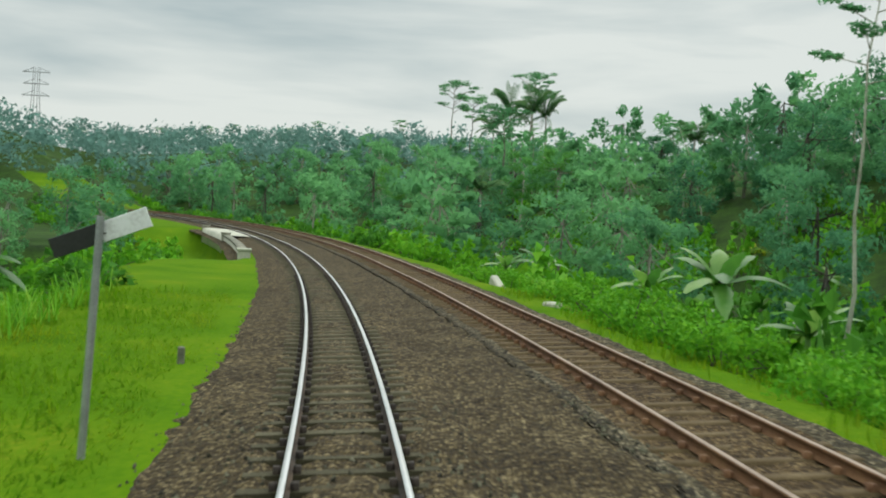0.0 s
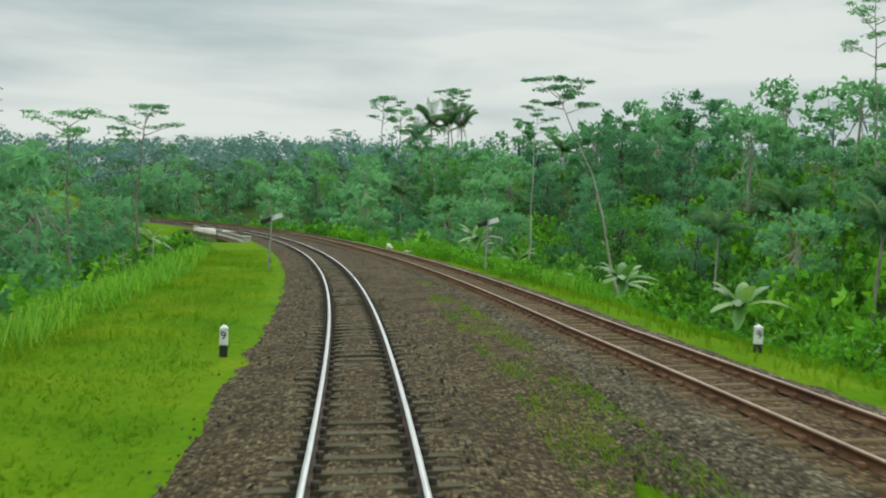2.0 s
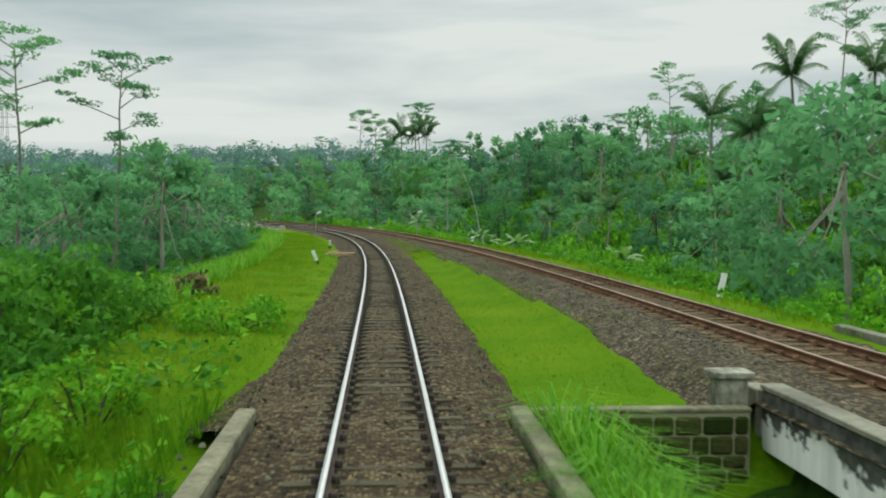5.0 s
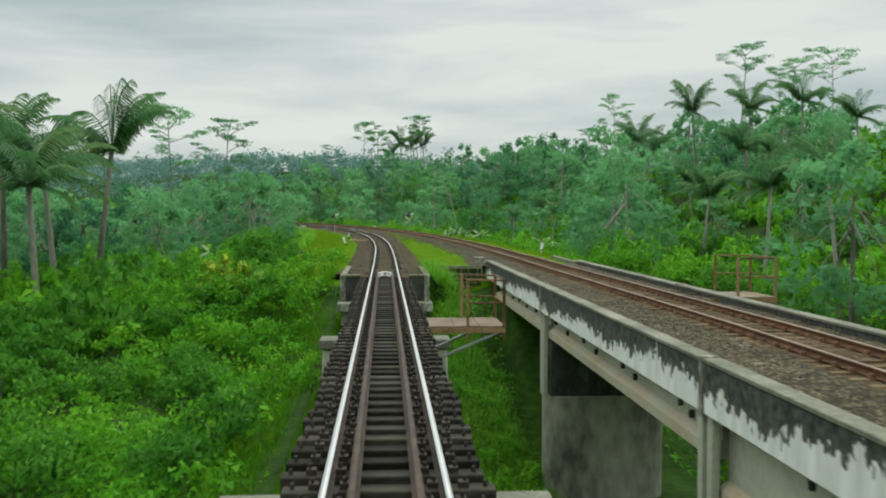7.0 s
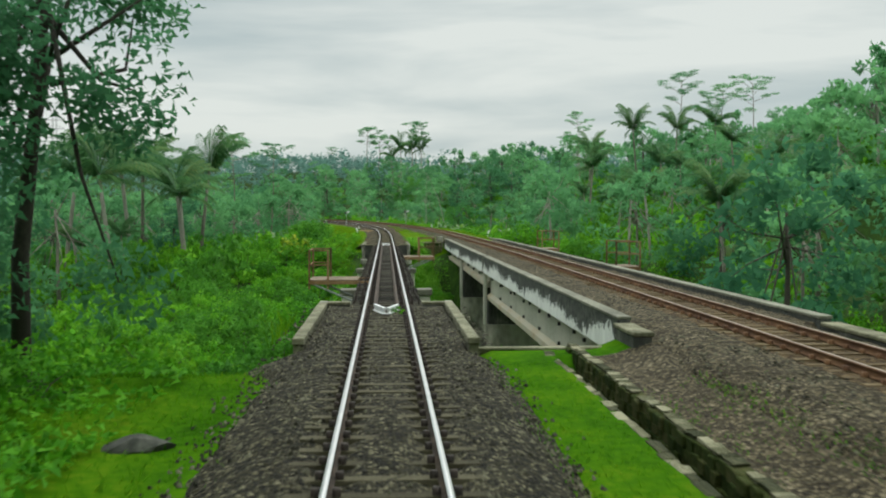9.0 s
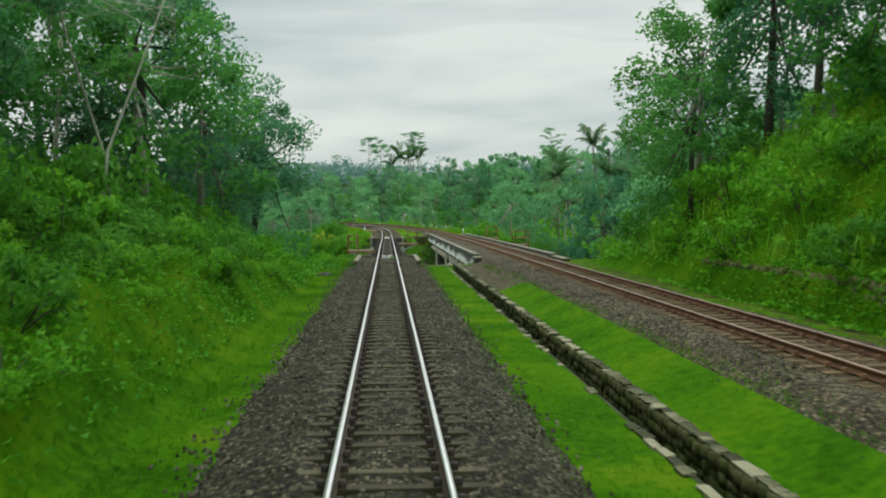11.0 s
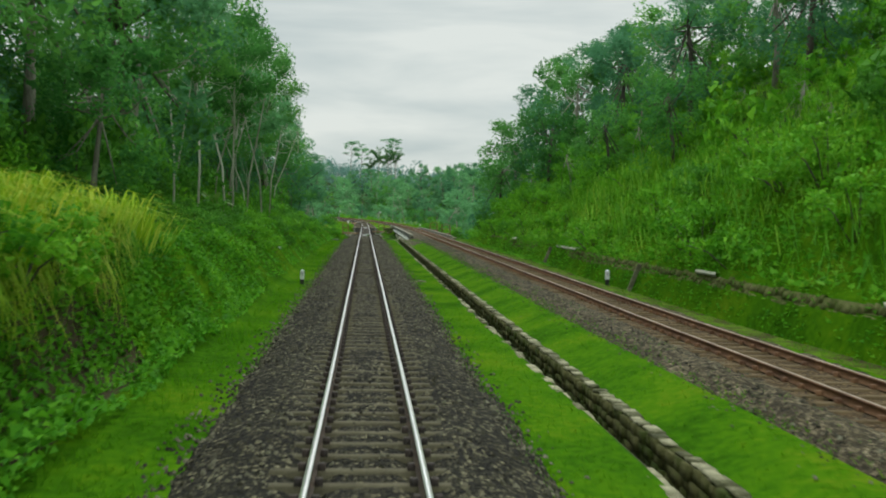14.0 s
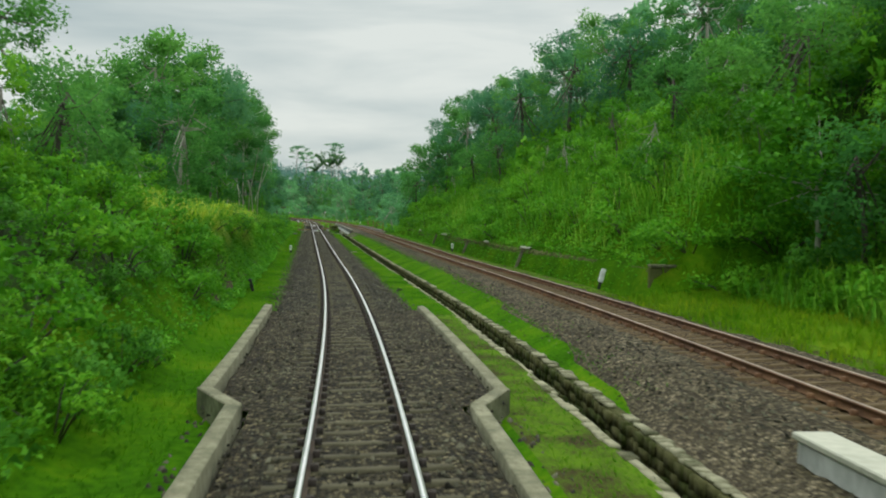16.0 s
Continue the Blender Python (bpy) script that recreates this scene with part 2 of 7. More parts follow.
# broken stone: every cell a stone of its own shade
def broken_stone(name, colours, cell=18.0):
    m = bpy.data.materials.new(name)
    m.use_nodes = True
    nodes, links = m.node_tree.nodes, m.node_tree.links
    bsdf = nodes["Principled BSDF"]
    bsdf.inputs["Roughness"].default_value, bsdf.inputs["Specular IOR Level"].default_value = 0.95, 0.2
    co = nodes.new("ShaderNodeTexCoord")
    vor, dirt = nodes.new("ShaderNodeTexVoronoi"), nodes.new("ShaderNodeTexNoise")
    vor.inputs["Scale"].default_value = cell
    dirt.inputs["Scale"].default_value, dirt.inputs["Detail"].default_value = 0.7, 5
    sep, ramp = nodes.new("ShaderNodeSeparateColor"), nodes.new("ShaderNodeValToRGB")
    links.new(co.outputs["Object"], vor.inputs["Vector"])
    links.new(co.outputs["Object"], dirt.inputs["Vector"])
    links.new(vor.outputs["Color"], sep.inputs[0])
    els = ramp.color_ramp.elements
    while len(els) < len(colours):
        els.new(0.5)
    for i, c in enumerate(colours):
        els[i].position, els[i].color = i / (len(colours) - 1), (*c, 1)
    links.new(sep.outputs[0], ramp.inputs[0])
    tone = nodes.new("ShaderNodeValToRGB")
    tone.color_ramp.elements[0].position, tone.color_ramp.elements[0].color = 0.3, (0.62, 0.56, 0.48, 1)
    tone.color_ramp.elements[1].position, tone.color_ramp.elements[1].color = 0.7, (1.15, 1.1, 1.05, 1)
    links.new(dirt.outputs["Fac"], tone.inputs[0])
    mul = nodes.new("ShaderNodeMix")
    mul.data_type, mul.blend_type = "RGBA", "MULTIPLY"
    mul.inputs["Factor"].default_value = 1.0
    links.new(ramp.outputs[0], mul.inputs["A"])
    links.new(tone.outputs[0], mul.inputs["B"])
    # the shade of the gaps put into the colour, darker towards each cell's rim
    joint = nodes.new("ShaderNodeMapRange")
    joint.inputs["From Min"].default_value, joint.inputs["From Max"].default_value = 0.35, 0.75
    joint.inputs["To Min"].default_value, joint.inputs["To Max"].default_value = 0.0, 0.75
    links.new(vor.outputs["Distance"], joint.inputs[0])
    gap_shaded = nodes.new("ShaderNodeMix")
    gap_shaded.data_type = "RGBA"
    links.new(joint.outputs[0], gap_shaded.inputs["Factor"])
    links.new(mul.outputs["Result"], gap_shaded.inputs["A"])
    gap_shaded.inputs["B"].default_value = (*colours[0], 1)
    links.new(gap_shaded.outputs["Result"], bsdf.inputs["Base Color"])
    b = nodes.new("ShaderNodeBump")
    b.inputs["Strength"].default_value, b.inputs["Distance"].default_value = 0.9, 0.05
    b.invert = True
    links.new(vor.outputs["Distance"], b.inputs["Height"])
    links.new(b.outputs[0], bsdf.inputs["Normal"])
    return m


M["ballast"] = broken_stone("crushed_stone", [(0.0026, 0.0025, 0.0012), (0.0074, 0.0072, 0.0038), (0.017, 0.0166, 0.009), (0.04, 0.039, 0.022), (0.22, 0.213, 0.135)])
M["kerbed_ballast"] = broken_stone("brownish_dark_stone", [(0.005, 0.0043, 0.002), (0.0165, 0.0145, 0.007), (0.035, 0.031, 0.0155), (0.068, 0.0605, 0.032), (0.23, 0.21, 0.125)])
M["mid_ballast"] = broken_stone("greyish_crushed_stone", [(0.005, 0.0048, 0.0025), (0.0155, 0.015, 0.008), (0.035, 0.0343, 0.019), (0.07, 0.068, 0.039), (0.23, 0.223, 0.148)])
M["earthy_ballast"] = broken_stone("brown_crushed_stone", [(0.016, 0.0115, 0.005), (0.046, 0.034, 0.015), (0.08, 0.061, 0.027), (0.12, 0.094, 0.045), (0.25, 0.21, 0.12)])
M["grey_ballast"] = broken_stone("grey_crushed_stone", [(0.018, 0.0145, 0.0078), (0.046, 0.0395, 0.022), (0.086, 0.075, 0.043), (0.135, 0.119, 0.071), (0.3, 0.265, 0.18)])
M["brown_ballast"] = broken_stone("rust_dusted_stone", [(0.02, 0.012, 0.005), (0.06, 0.039, 0.016), (0.1, 0.068, 0.029), (0.14, 0.098, 0.045), (0.25, 0.19, 0.1)])
M["dusty_sleeper"] = material("rust_dusted_sleeper", [(0.07, 0.048, 0.022), (0.115, 0.082, 0.04), (0.17, 0.127, 0.066)], 2.5, 22, 0.9, bump=0.35, thing=0.35, contrast=(0.3, 0.7), spec=0.2)
M["sparse_turf"] = material("thin_turf_on_stone", [(0.030, 0.025, 0.012), (0.048, 0.045, 0.014), (0.062, 0.115, 0.008), (0.085, 0.165, 0.006)], 1.3, 16, 0.95, bump=0.6, bump_scale=30, contrast=(0.34, 0.60), spec=0.05)
M["mottled"] = material("mottled_mouldy_concrete", [(0.03, 0.032, 0.022), (0.13, 0.13, 0.095), (0.27, 0.27, 0.21), (0.50, 0.49, 0.40)], 2.0, 11, 0.95, bump=0.35, stretch=(1, 1, 0.6), contrast=(0.34, 0.66))
M["mottled_pale"] = material("grey_stained_whitewash", [(0.2, 0.205, 0.18), (0.42, 0.43, 0.4), (0.6, 0.61, 0.58)], 1.5, 9, 0.9, bump=0.2, stretch=(1, 1, 0.5), contrast=(0.3, 0.62))
# mould of the end walls; on the abutment cheeks it also carries recess shade
M["mould_and_shade"] = material("mould_blackened_concrete", [(0.016, 0.018, 0.014), (0.05, 0.052, 0.042), (0.16, 0.16, 0.13)], 1.2, 9, 0.95, bump=0.3, stretch=(1, 1, 0.4), contrast=(0.35, 0.72))
# bare earth, dark enough to serve as the shaded hollow of the bank too
M["earth"] = material("damp_bank_earth", [(0.02, 0.016, 0.008), (0.05, 0.042, 0.02), (0.05, 0.075, 0.014)], 0.9, 6, 0.95, bump=0.6, bump_scale=8, contrast=(0.3, 0.7), spec=0.1)
# leaf litter kept dark: shade between the plants is put into its colour
M["forest_floor"] = material("leaf_litter_floor", [(0.009, 0.024, 0.004), (0.022, 0.055, 0.006), (0.04, 0.092, 0.01)], 0.3, 3, 0.95, bump=0.5, bump_scale=8, spec=0.1)


# parapets: white paint that has run down, below a band of black mould with a ragged edge
def stained_parapet():
    m = bpy.data.materials.new("mould_stained_whitewash")
    m.use_nodes = True
    nodes, links = m.node_tree.nodes, m.node_tree.links
    bsdf = nodes["Principled BSDF"]
    bsdf.inputs["Roughness"].default_value = 0.9
    co = nodes.new("ShaderNodeTexCoord")
    sep = nodes.new("ShaderNodeSeparateXYZ")
    links.new(co.outputs["Object"], sep.inputs[0])
    streak = nodes.new("ShaderNodeMapping")
    streak.inputs["Scale"].default_value = (1, 1, 0.12)
    links.new(co.outputs["Object"], streak.inputs[0])
    n1, n2, n3 = (nodes.new("ShaderNodeTexNoise") for _ in range(3))
    for n, sc in ((n1, 0.3), (n2, 2.6), (n3, 7.0)):
        n.inputs["Scale"].default_value, n.inputs["Detail"].default_value = sc, 5
        links.new((streak if n is not n3 else co).outputs[0 if n is not n3 else "Object"], n.inputs["Vector"])

    n2.inputs["Detail"].default_value, n2.inputs["Roughness"].default_value = 8, 0.72

    def maths(op, a, b):
        n = nodes.new("ShaderNodeMath")
        n.operation = op
        for i, v in enumerate((a, b)):
            if isinstance(v, (int, float)):
                n.inputs[i].default_value = v
            else:
                links.new(v, n.inputs[i])
        return n.outputs[0]

    line = maths("ADD", maths("MULTIPLY", n1.outputs["Fac"], 1.4), maths("MULTIPLY", n2.outputs["Fac"], 0.8))
    mould = maths("ADD", maths("MULTIPLY", sep.outputs[2], 1.05), maths("ADD", line, maths("MULTIPLY", n3.outputs["Fac"], 0.85)))
    edge = nodes.new("ShaderNodeMapRange")
    edge.inputs["From Min"].default_value, edge.inputs["From Max"].default_value = 1.25, 1.31
    links.new(mould, edge.inputs[0])
    dark = nodes.new("ShaderNodeValToRGB")
    dark.color_ramp.elements[0].position, dark.color_ramp.elements[0].color = 0.35, (0.018, 0.022, 0.018, 1)
    dark.color_ramp.elements[1].position, dark.color_ramp.elements[1].color = 0.7, (0.10, 0.105, 0.085, 1)
    links.new(n3.outputs["Fac"], dark.inputs[0])
    pale = nodes.new("ShaderNodeValToRGB")
    pale.color_ramp.elements[0].position, pale.color_ramp.elements[0].color = 0.3, (0.57, 0.575, 0.525, 1)
    pale.color_ramp.elements[1].position, pale.color_ramp.elements[1].color = 0.6, (0.82, 0.825, 0.775, 1)
    links.new(n2.outputs["Fac"], pale.inputs[0])
    mix = nodes.new("ShaderNodeMix")
    mix.data_type = "RGBA"
    links.new(edge.outputs[0], mix.inputs["Factor"])
    links.new(pale.outputs[0], mix.inputs["A"])
    links.new(dark.outputs[0], mix.inputs["B"])
    links.new(mix.outputs["Result"], bsdf.inputs["Base Color"])
    b = nodes.new("ShaderNodeBump")
    b.inputs["Strength"].default_value, b.inputs["Distance"].default_value = 0.3, 0.02
    links.new(n3.outputs["Fac"], b.inputs["Height"])
    links.new(b.outputs[0], bsdf.inputs["Normal"])
    return m


M["parapet"] = stained_parapet()

# ---- the line: s runs along the main track, d to its right, z up from its rail heads ----
S_STEP = 2.0
S_AX = np.arange(-420.0, 1300.0, S_STEP)


def curvature(s):
    k = 0.00255 * np.clip((s - 15.02) / 81.16, 0, 1) + 0.001565 * np.clip((-130.57 - s) / 42.22, 0, 1)
    return k * np.clip((330 - s) / 60, 0, 1) * np.clip((s + 340) / 60, 0, 1)


K_AX = curvature(S_AX)
T_AX = np.cumsum((K_AX + np.roll(K_AX, 1)) / 2 * S_STEP)
ZERO = int(np.argmin(abs(S_AX)))
T_AX -= T_AX[ZERO]
T_MID = T_AX - K_AX * S_STEP / 2
X_AX, Y_AX = np.cumsum(-np.sin(T_MID) * S_STEP), np.cumsum(np.cos(T_MID) * S_STEP)
X_AX, Y_AX = X_AX - X_AX[ZERO], Y_AX - Y_AX[ZERO]


def level(s):
    return 0.00297 * np.clip(np.asarray(s, float) - 15, 0, 300) + 0.00479 * np.clip(-130.57 - np.asarray(s, float), 0, 200)


def heading(s):
    return np.interp(s, S_AX, T_AX)


def cant(s):
    return np.minimum(25.1 * curvature(np.asarray(s, float)), 0.064)


def place(s, d, z, tilted=False):
    """World points of (s, d, z); tilted follows the banked track."""
    s, d, z = np.broadcast_arrays(np.asarray(s, float), np.asarray(d, float), np.asarray(z, float))
    th = heading(s)
    if tilted:
        c = cant(s)
        d, z = d * np.cos(c) - z * np.sin(c), z * np.cos(c) + d * np.sin(c)
    near = np.clip(d, -60, 60)
    far = d - near
    x = np.interp(s, S_AX, X_AX) + near * np.cos(th) + far * np.cos(th * 0.3)
    y = np.interp(s, S_AX, Y_AX) + near * np.sin(th) + far * np.sin(th * 0.3)
    return np.stack([x, y, z + level(s)], -1)


def at(s, d, z=0.0, turn=0.0):
    """A pose standing at (s, d, z), its y axis along the line, turned by degrees."""
    p = place(s, d, z)
    return Matrix.Translation([float(v) for v in p]) @ Matrix.Rotation(float(heading(s)) + radians(turn), 4, "Z")


S2_KEYS = [-420, -180, -110, -60, -10, 20, 38, 54, 66, 80, 106, 121, 136, 200, 1300]
D2_KEYS = [6.9, 7.0, 7.35, 7.55, 7.75, 7.35, 6.9, 6.3, 5.8, 5.05, 4.4, 4.0, 3.75, 3.7, 3.7]


def track2(s):
    return np.interp(s, S2_KEYS, D2_KEYS)


UP2 = 0.25
REACH_S = [-420, -185, -176.5, -173.5, -170, -160, -152, -140, -115, -100, -85, -62, -48.75, -48.6, 18, 18.5, 22, 28, 36, 51, 58, 64, 69, 80, 95, 400]
REACH_D = [3.25, 3.25, 3.2, 2.8, 2.55, 2.3, 2.2, 1.9, 2.05, 1.95, 2.0, 2.3, 2.6, 2.3, 2.25, 3.3, 3.2, 2.45, 2.5, 2.4, 2.45, 2.35, 2.5, 2.3, 1.6, 1.5]


def reach2(s):
    """How far the second track's stone spreads towards the main track."""
    return np.interp(s, REACH_S, REACH_D)



def smooth(a, b, v):
    t = np.clip((np.asarray(v, float) - a) / (b - a), 0, 1)
    return t * t * (3 - 2 * t)


def vnoise(x, y, seed=0):
    """Smooth value noise between 0 and 1."""
    x, y = np.asarray(x, float), np.asarray(y, float)
    xi, yi = np.floor(x).astype(np.int64), np.floor(y).astype(np.int64)
    fx, fy = x - xi, y - yi
    fx, fy = fx * fx * (3 - 2 * fx), fy * fy * (3 - 2 * fy)

    def h(a, b):
        n = (a * 374761393 + b * 668265263 + seed * 974634777) & 0xFFFFFFFF
        n = ((n ^ (n >> 13)) * 1274126177) & 0xFFFFFFFF
        return ((n ^ (n >> 16)) & 0xFFFF) / 65535.0

    a, b, c, e = h(xi, yi), h(xi + 1, yi), h(xi, yi + 1), h(xi + 1, yi + 1)
    return a + (b - a) * fx + (c - a) * fy + (a - b - c + e) * fx * fy


def ground_height(s, d):
    """Lie of the land beside the line."""
    s, d = np.broadcast_arrays(np.asarray(s, float), np.asarray(d, float))
    d2 = track2(s)
    # gentle bumps
    bump = (vnoise(s / 5, d / 4, 3) - 0.5) * 0.25 + (vnoise(s / 1.3, d / 1.3, 5) - 0.5) * 0.08
    wide = smooth(2.5, 6, abs(d)) * (1 - ((d > 2) & (d < d2 + 3.0)))
    z = np.full(s.shape, -0.36) + bump * (0.25 + 0.75 * wide)
    # bed of the second track stands higher
    z = z + (0.34 * smooth(d2 - 3.4, d2 - 2.2, d)) * (1 - smooth(d2 + 2.4, d2 + 4.5, d))
    # embankment beyond the bridge, falling to fields
    bank = smooth(8, 26, s)
    z = z - bank * 2.6 * smooth(d2 + 3.2, d2 + 13, d) - bank * 1.6 * smooth(d2 + 12, d2 + 30, d)
    z = z - bank * 2.6 * smooth(6.0, 15, -d) - bank * 1.0 * smooth(14, 40, -d)
    # valley under the bridges
    v_mid = smooth(17.6, 3.0 - 5.5 * ((d > 1.7) & (d < 4.4)), s) * smooth(-45.2, -36.0, s)
    v_left = smooth(24, 4, s) * smooth(-49, -38, s)
    depth_l = v_left * smooth(1.9, 5.0, -d) * 3.7
    inner = smooth(12.2, 11.5, s) * smooth(-38.5, -37.8, s) * (abs(d) < 1.75)
    depth_m = v_mid * (d >= 1.75) * (6.4 - 2.4 * smooth(11, 24, d)) + inner * v_mid * 6.2
    depth_m = depth_m + 0.95 * smooth(2.5, 3.6, d) * (d < 5.2) * (s < 17.75) * smooth(4, 10, s)
    depth_n = ((d < 1.75) & (d > -1.75)) * inner * 0.3
    z = z - np.maximum(depth_l * (d < -1.75), np.maximum(depth_m, depth_n))
    z = z - v_left * ((d > -5.0) & (d < -1.75)) * 2.2 * smooth(4.6, 2.0, -d)
    # hill to the right, further on
    z = z + smooth(18, 72, d) * (18 - 3.5 * smooth(60, 100, s)) * smooth(-60, 30, s) * smooth(430, 160, s)
    z = z + smooth(20, 120, d) * 6 * smooth(120, 260, s)
    # land to the left
    z = z + smooth(50, 220, -d) * 16 * smooth(40, 160, s)
    # cutting: right bank
    cr = smooth(-40, -66, s)
    foot = d2 + 3.6
    z = z + cr * (1.35 * smooth(foot - 0.7, foot + 0.1, d) + 1.5 * smooth(foot, foot + 2.2, d) + 11.5 * np.clip((d - foot - 0.3) / 16.5, 0, 1) + 8 * smooth(foot + 14, foot + 50, d))
    notch = smooth(-156.4, -157.8, s) * smooth(-190, -182, s) * (1 - smooth(foot + 2.5, foot + 10, d)) * smooth(foot - 1.2, foot - 0.6, d)
    z = z + notch * (0.1 + 0.05 * (d - foot) - z)
    # cutting: left bank, steeper towards the end
    cl = smooth(-52, -64, s)
    steep = smooth(-105, -135, s)
    rise_c = 2.7 * smooth(-156, -163, s)
    rise_b = 2.2 * smooth(-128, -137, s) * smooth(-163, -156, s)
    rise_a = 1.9 * smooth(-137, -128, s)
    z = z + cl * (rise_a * smooth(3.1, 5.0, -d) + rise_b * smooth(3.8, 4.7, -d) + rise_c * smooth(3.0, 6.4, -d) + (0.9 + 1.6 * steep) * smooth(5.5, 12.0, -d) + 3 * smooth(12, 40, -d)) + cl * (vnoise(s / 1.6, d / 0.9, 17) - 0.5) * 0.7 * smooth(3.2, 4.6, -d) * smooth(12, 8, -d)
    # stone fills the space between the tracks further on
    z = np.where((d > 1.0) & (d < d2), z - (z + 0.42) * smooth(66, 72, s), z)
    # stone drain between the tracks
    drain = ((s < -46.6) & (d > 3.285) & (d < 3.775))
    z = np.where(drain, -0.85, z)
    # gully of the small bridge inside the curve
    z = z - 2.4 * smooth(146, 160, s) * smooth(207, 197, s) * smooth(2.5, 3.3, -d) * smooth(40, 20, -d)
    # keep it below both beds
    under1 = (abs(d) < 1.9) & ((s > 11) | (s < -37.6))
    z = np.where(under1, np.minimum(z, -0.5), z)
    under2 = (d > d2 - reach2(s) + 0.02) & (d < d2 + 1.6) & ((s > 18) | (s < -44.6))
    z = np.where(under2, np.minimum(z, -0.25 - 0.4 * smooth(-150, -160, s)), z)
    # the toe wall stands clear of the turf before it
    face = (s > -157.2) & (s < -65.5) & (d > d2 + 2.6) & (d < d2 + 3.45)
    z = np.where(face, np.minimum(z, -0.3 + 2.4 * (d - d2 - 2.98)), z)
    # wooded ridges behind
    z = z + smooth(90, 330, -d) * smooth(80, 300, s) * 52 + smooth(270, 440, s) * (17 + 8 * vnoise(s / 90, d / 90, 9))
    return z + smooth(200, 500, abs(d)) * vnoise(s / 190, d / 190, 9) * 14


# ---- mesh helpers ----
SOFT = {}


def mesh_object(name, verts, faces, mats, parent=None, label="", smooth_shade=False, slots=None, normals=None):
    me = bpy.data.meshes.new(name)
    verts = np.asarray(verts, np.float32).reshape(-1, 3)
    if isinstance(faces, np.ndarray):
        n, k = faces.shape
        me.vertices.add(len(verts))
        me.vertices.foreach_set("co", verts.ravel())
        me.loops.add(n * k)
        me.loops.foreach_set("vertex_index", faces.astype(np.int32).ravel())
        me.polygons.add(n)
        me.polygons.foreach_set("loop_start", np.arange(0, n * k, k, dtype=np.int32))
        me.update(calc_edges=True)
    else:
        me.from_pydata([tuple(map(float, v)) for v in verts], [], faces)
    for m in mats if isinstance(mats, (list, tuple)) else [mats]:
        me.materials.append(m)
    if slots is not None:
        me.polygons.foreach_set("material_index", np.asarray(slots, np.int32))
    if smooth_shade:
        me.polygons.foreach_set("use_smooth", np.ones(len(me.polygons), bool))
    me.validate()
    if normals is not None:
        me.normals_split_custom_set_from_vertices(np.asarray(normals, np.float32).reshape(-1, 3))
        SOFT[me.name] = np.asarray(normals, np.float32).reshape(-1, 3)
    ob = new(name, me)
    if parent is not None:
        ob.parent = parent
    if label:
        ob["label"] = label
    return ob


def part(name, bm, mat, parent, label="", shade=False):
    me = bpy.data.meshes.new(name)
    bm.to_mesh(me)
    bm.free()
    for m in mat if isinstance(mat, (list, tuple)) else [mat]:
        me.materials.append(m)
    if shade:
        me.polygons.foreach_set("use_smooth", np.ones(len(me.polygons), bool))
    ob = new(name, me)
    if parent is not None:
        ob.parent = parent
    if label:
        ob["label"] = label
    return ob


def box(bm, x0, x1, y0, y1, z0, z1, bevel=0.0, m=None):
    """A bevelled block between the given limits."""
    r = bmesh.ops.create_cube(bm, size=1.0)
    vs = r["verts"]
    for v in vs:
        v.co = Vector(((x0 + x1) / 2 + v.co.x * (x1 - x0), (y0 + y1) / 2 + v.co.y * (y1 - y0), (z0 + z1) / 2 + v.co.z * (z1 - z0)))
    if bevel:
        es = list({e for v in vs for e in v.link_edges})
        out = bmesh.ops.bevel(bm, geom=es, offset=bevel, segments=1, affect="EDGES")
        vs = list(set(out["verts"]) | {v for v in vs if v.is_valid})
    if m is not None:
        bmesh.ops.transform(bm, matrix=m, verts=[v for v in vs if v.is_valid])
    return vs


def tube(bm, points, radii, sides=7):
    """A tapered round bar through the points."""
    rings = []
    pts = [Vector(p) for p in points]
    for i, p in enumerate(pts):
        ahead = (pts[min(i + 1, len(pts) - 1)] - pts[max(i - 1, 0)]).normalized()
        a = ahead.cross(Vector((0.3, 0.9, 0.1))).normalized()
        b = ahead.cross(a)
        rings.append([bm.verts.new(p + (a * math.cos(u) + b * math.sin(u)) * radii[i]) for u in [2 * math.pi * k / sides for k in range(sides)]])
    for r0, r1 in zip(rings, rings[1:]):
        for k in range(sides):
            bm.faces.new((r0[k], r0[(k + 1) % sides], r1[(k + 1) % sides], r1[k]))
    bm.faces.new(rings[0][::-1])
    bm.faces.new(rings[-1])


def empty(name, m=None, **tags):
    ob = new(name)
    if m is not None:
        ob.matrix_world = m
    return tagged(ob, **tags)


def sweep(s_values, profile, tilted, d_of=None, z_up=0.0):
    """Verts and faces of a profile [(d, z)] swept along the line."""
    s = np.asarray(s_values, float)
    prof = np.asarray(profile, float)
    base = np.zeros(len(s)) if d_of is None else d_of(s)
    if tilted:
        c = cant(s)[:, None]
        dd = prof[None, :, 0] * np.cos(c) - prof[None, :, 1] * np.sin(c)
        zz = prof[None, :, 1] * np.cos(c) + prof[None, :, 0] * np.sin(c)
    else:
        dd, zz = np.broadcast_to(prof[None, :, 0], (len(s), len(prof))), np.broadcast_to(prof[None, :, 1], (len(s), len(prof)))
    v = place(np.repeat(s[:, None], len(prof), 1), dd + base[:, None], zz + z_up)
    n, k = len(s), len(prof)
    i, j = np.meshgrid(np.arange(n - 1), np.arange(k), indexing="ij")
    f = np.stack([i * k + j, i * k + (j + 1) % k, (i + 1) * k + (j + 1) % k, (i + 1) * k + j], -1).reshape(-1, 4)
    return v.reshape(-1, 3), f, j.reshape(-1)

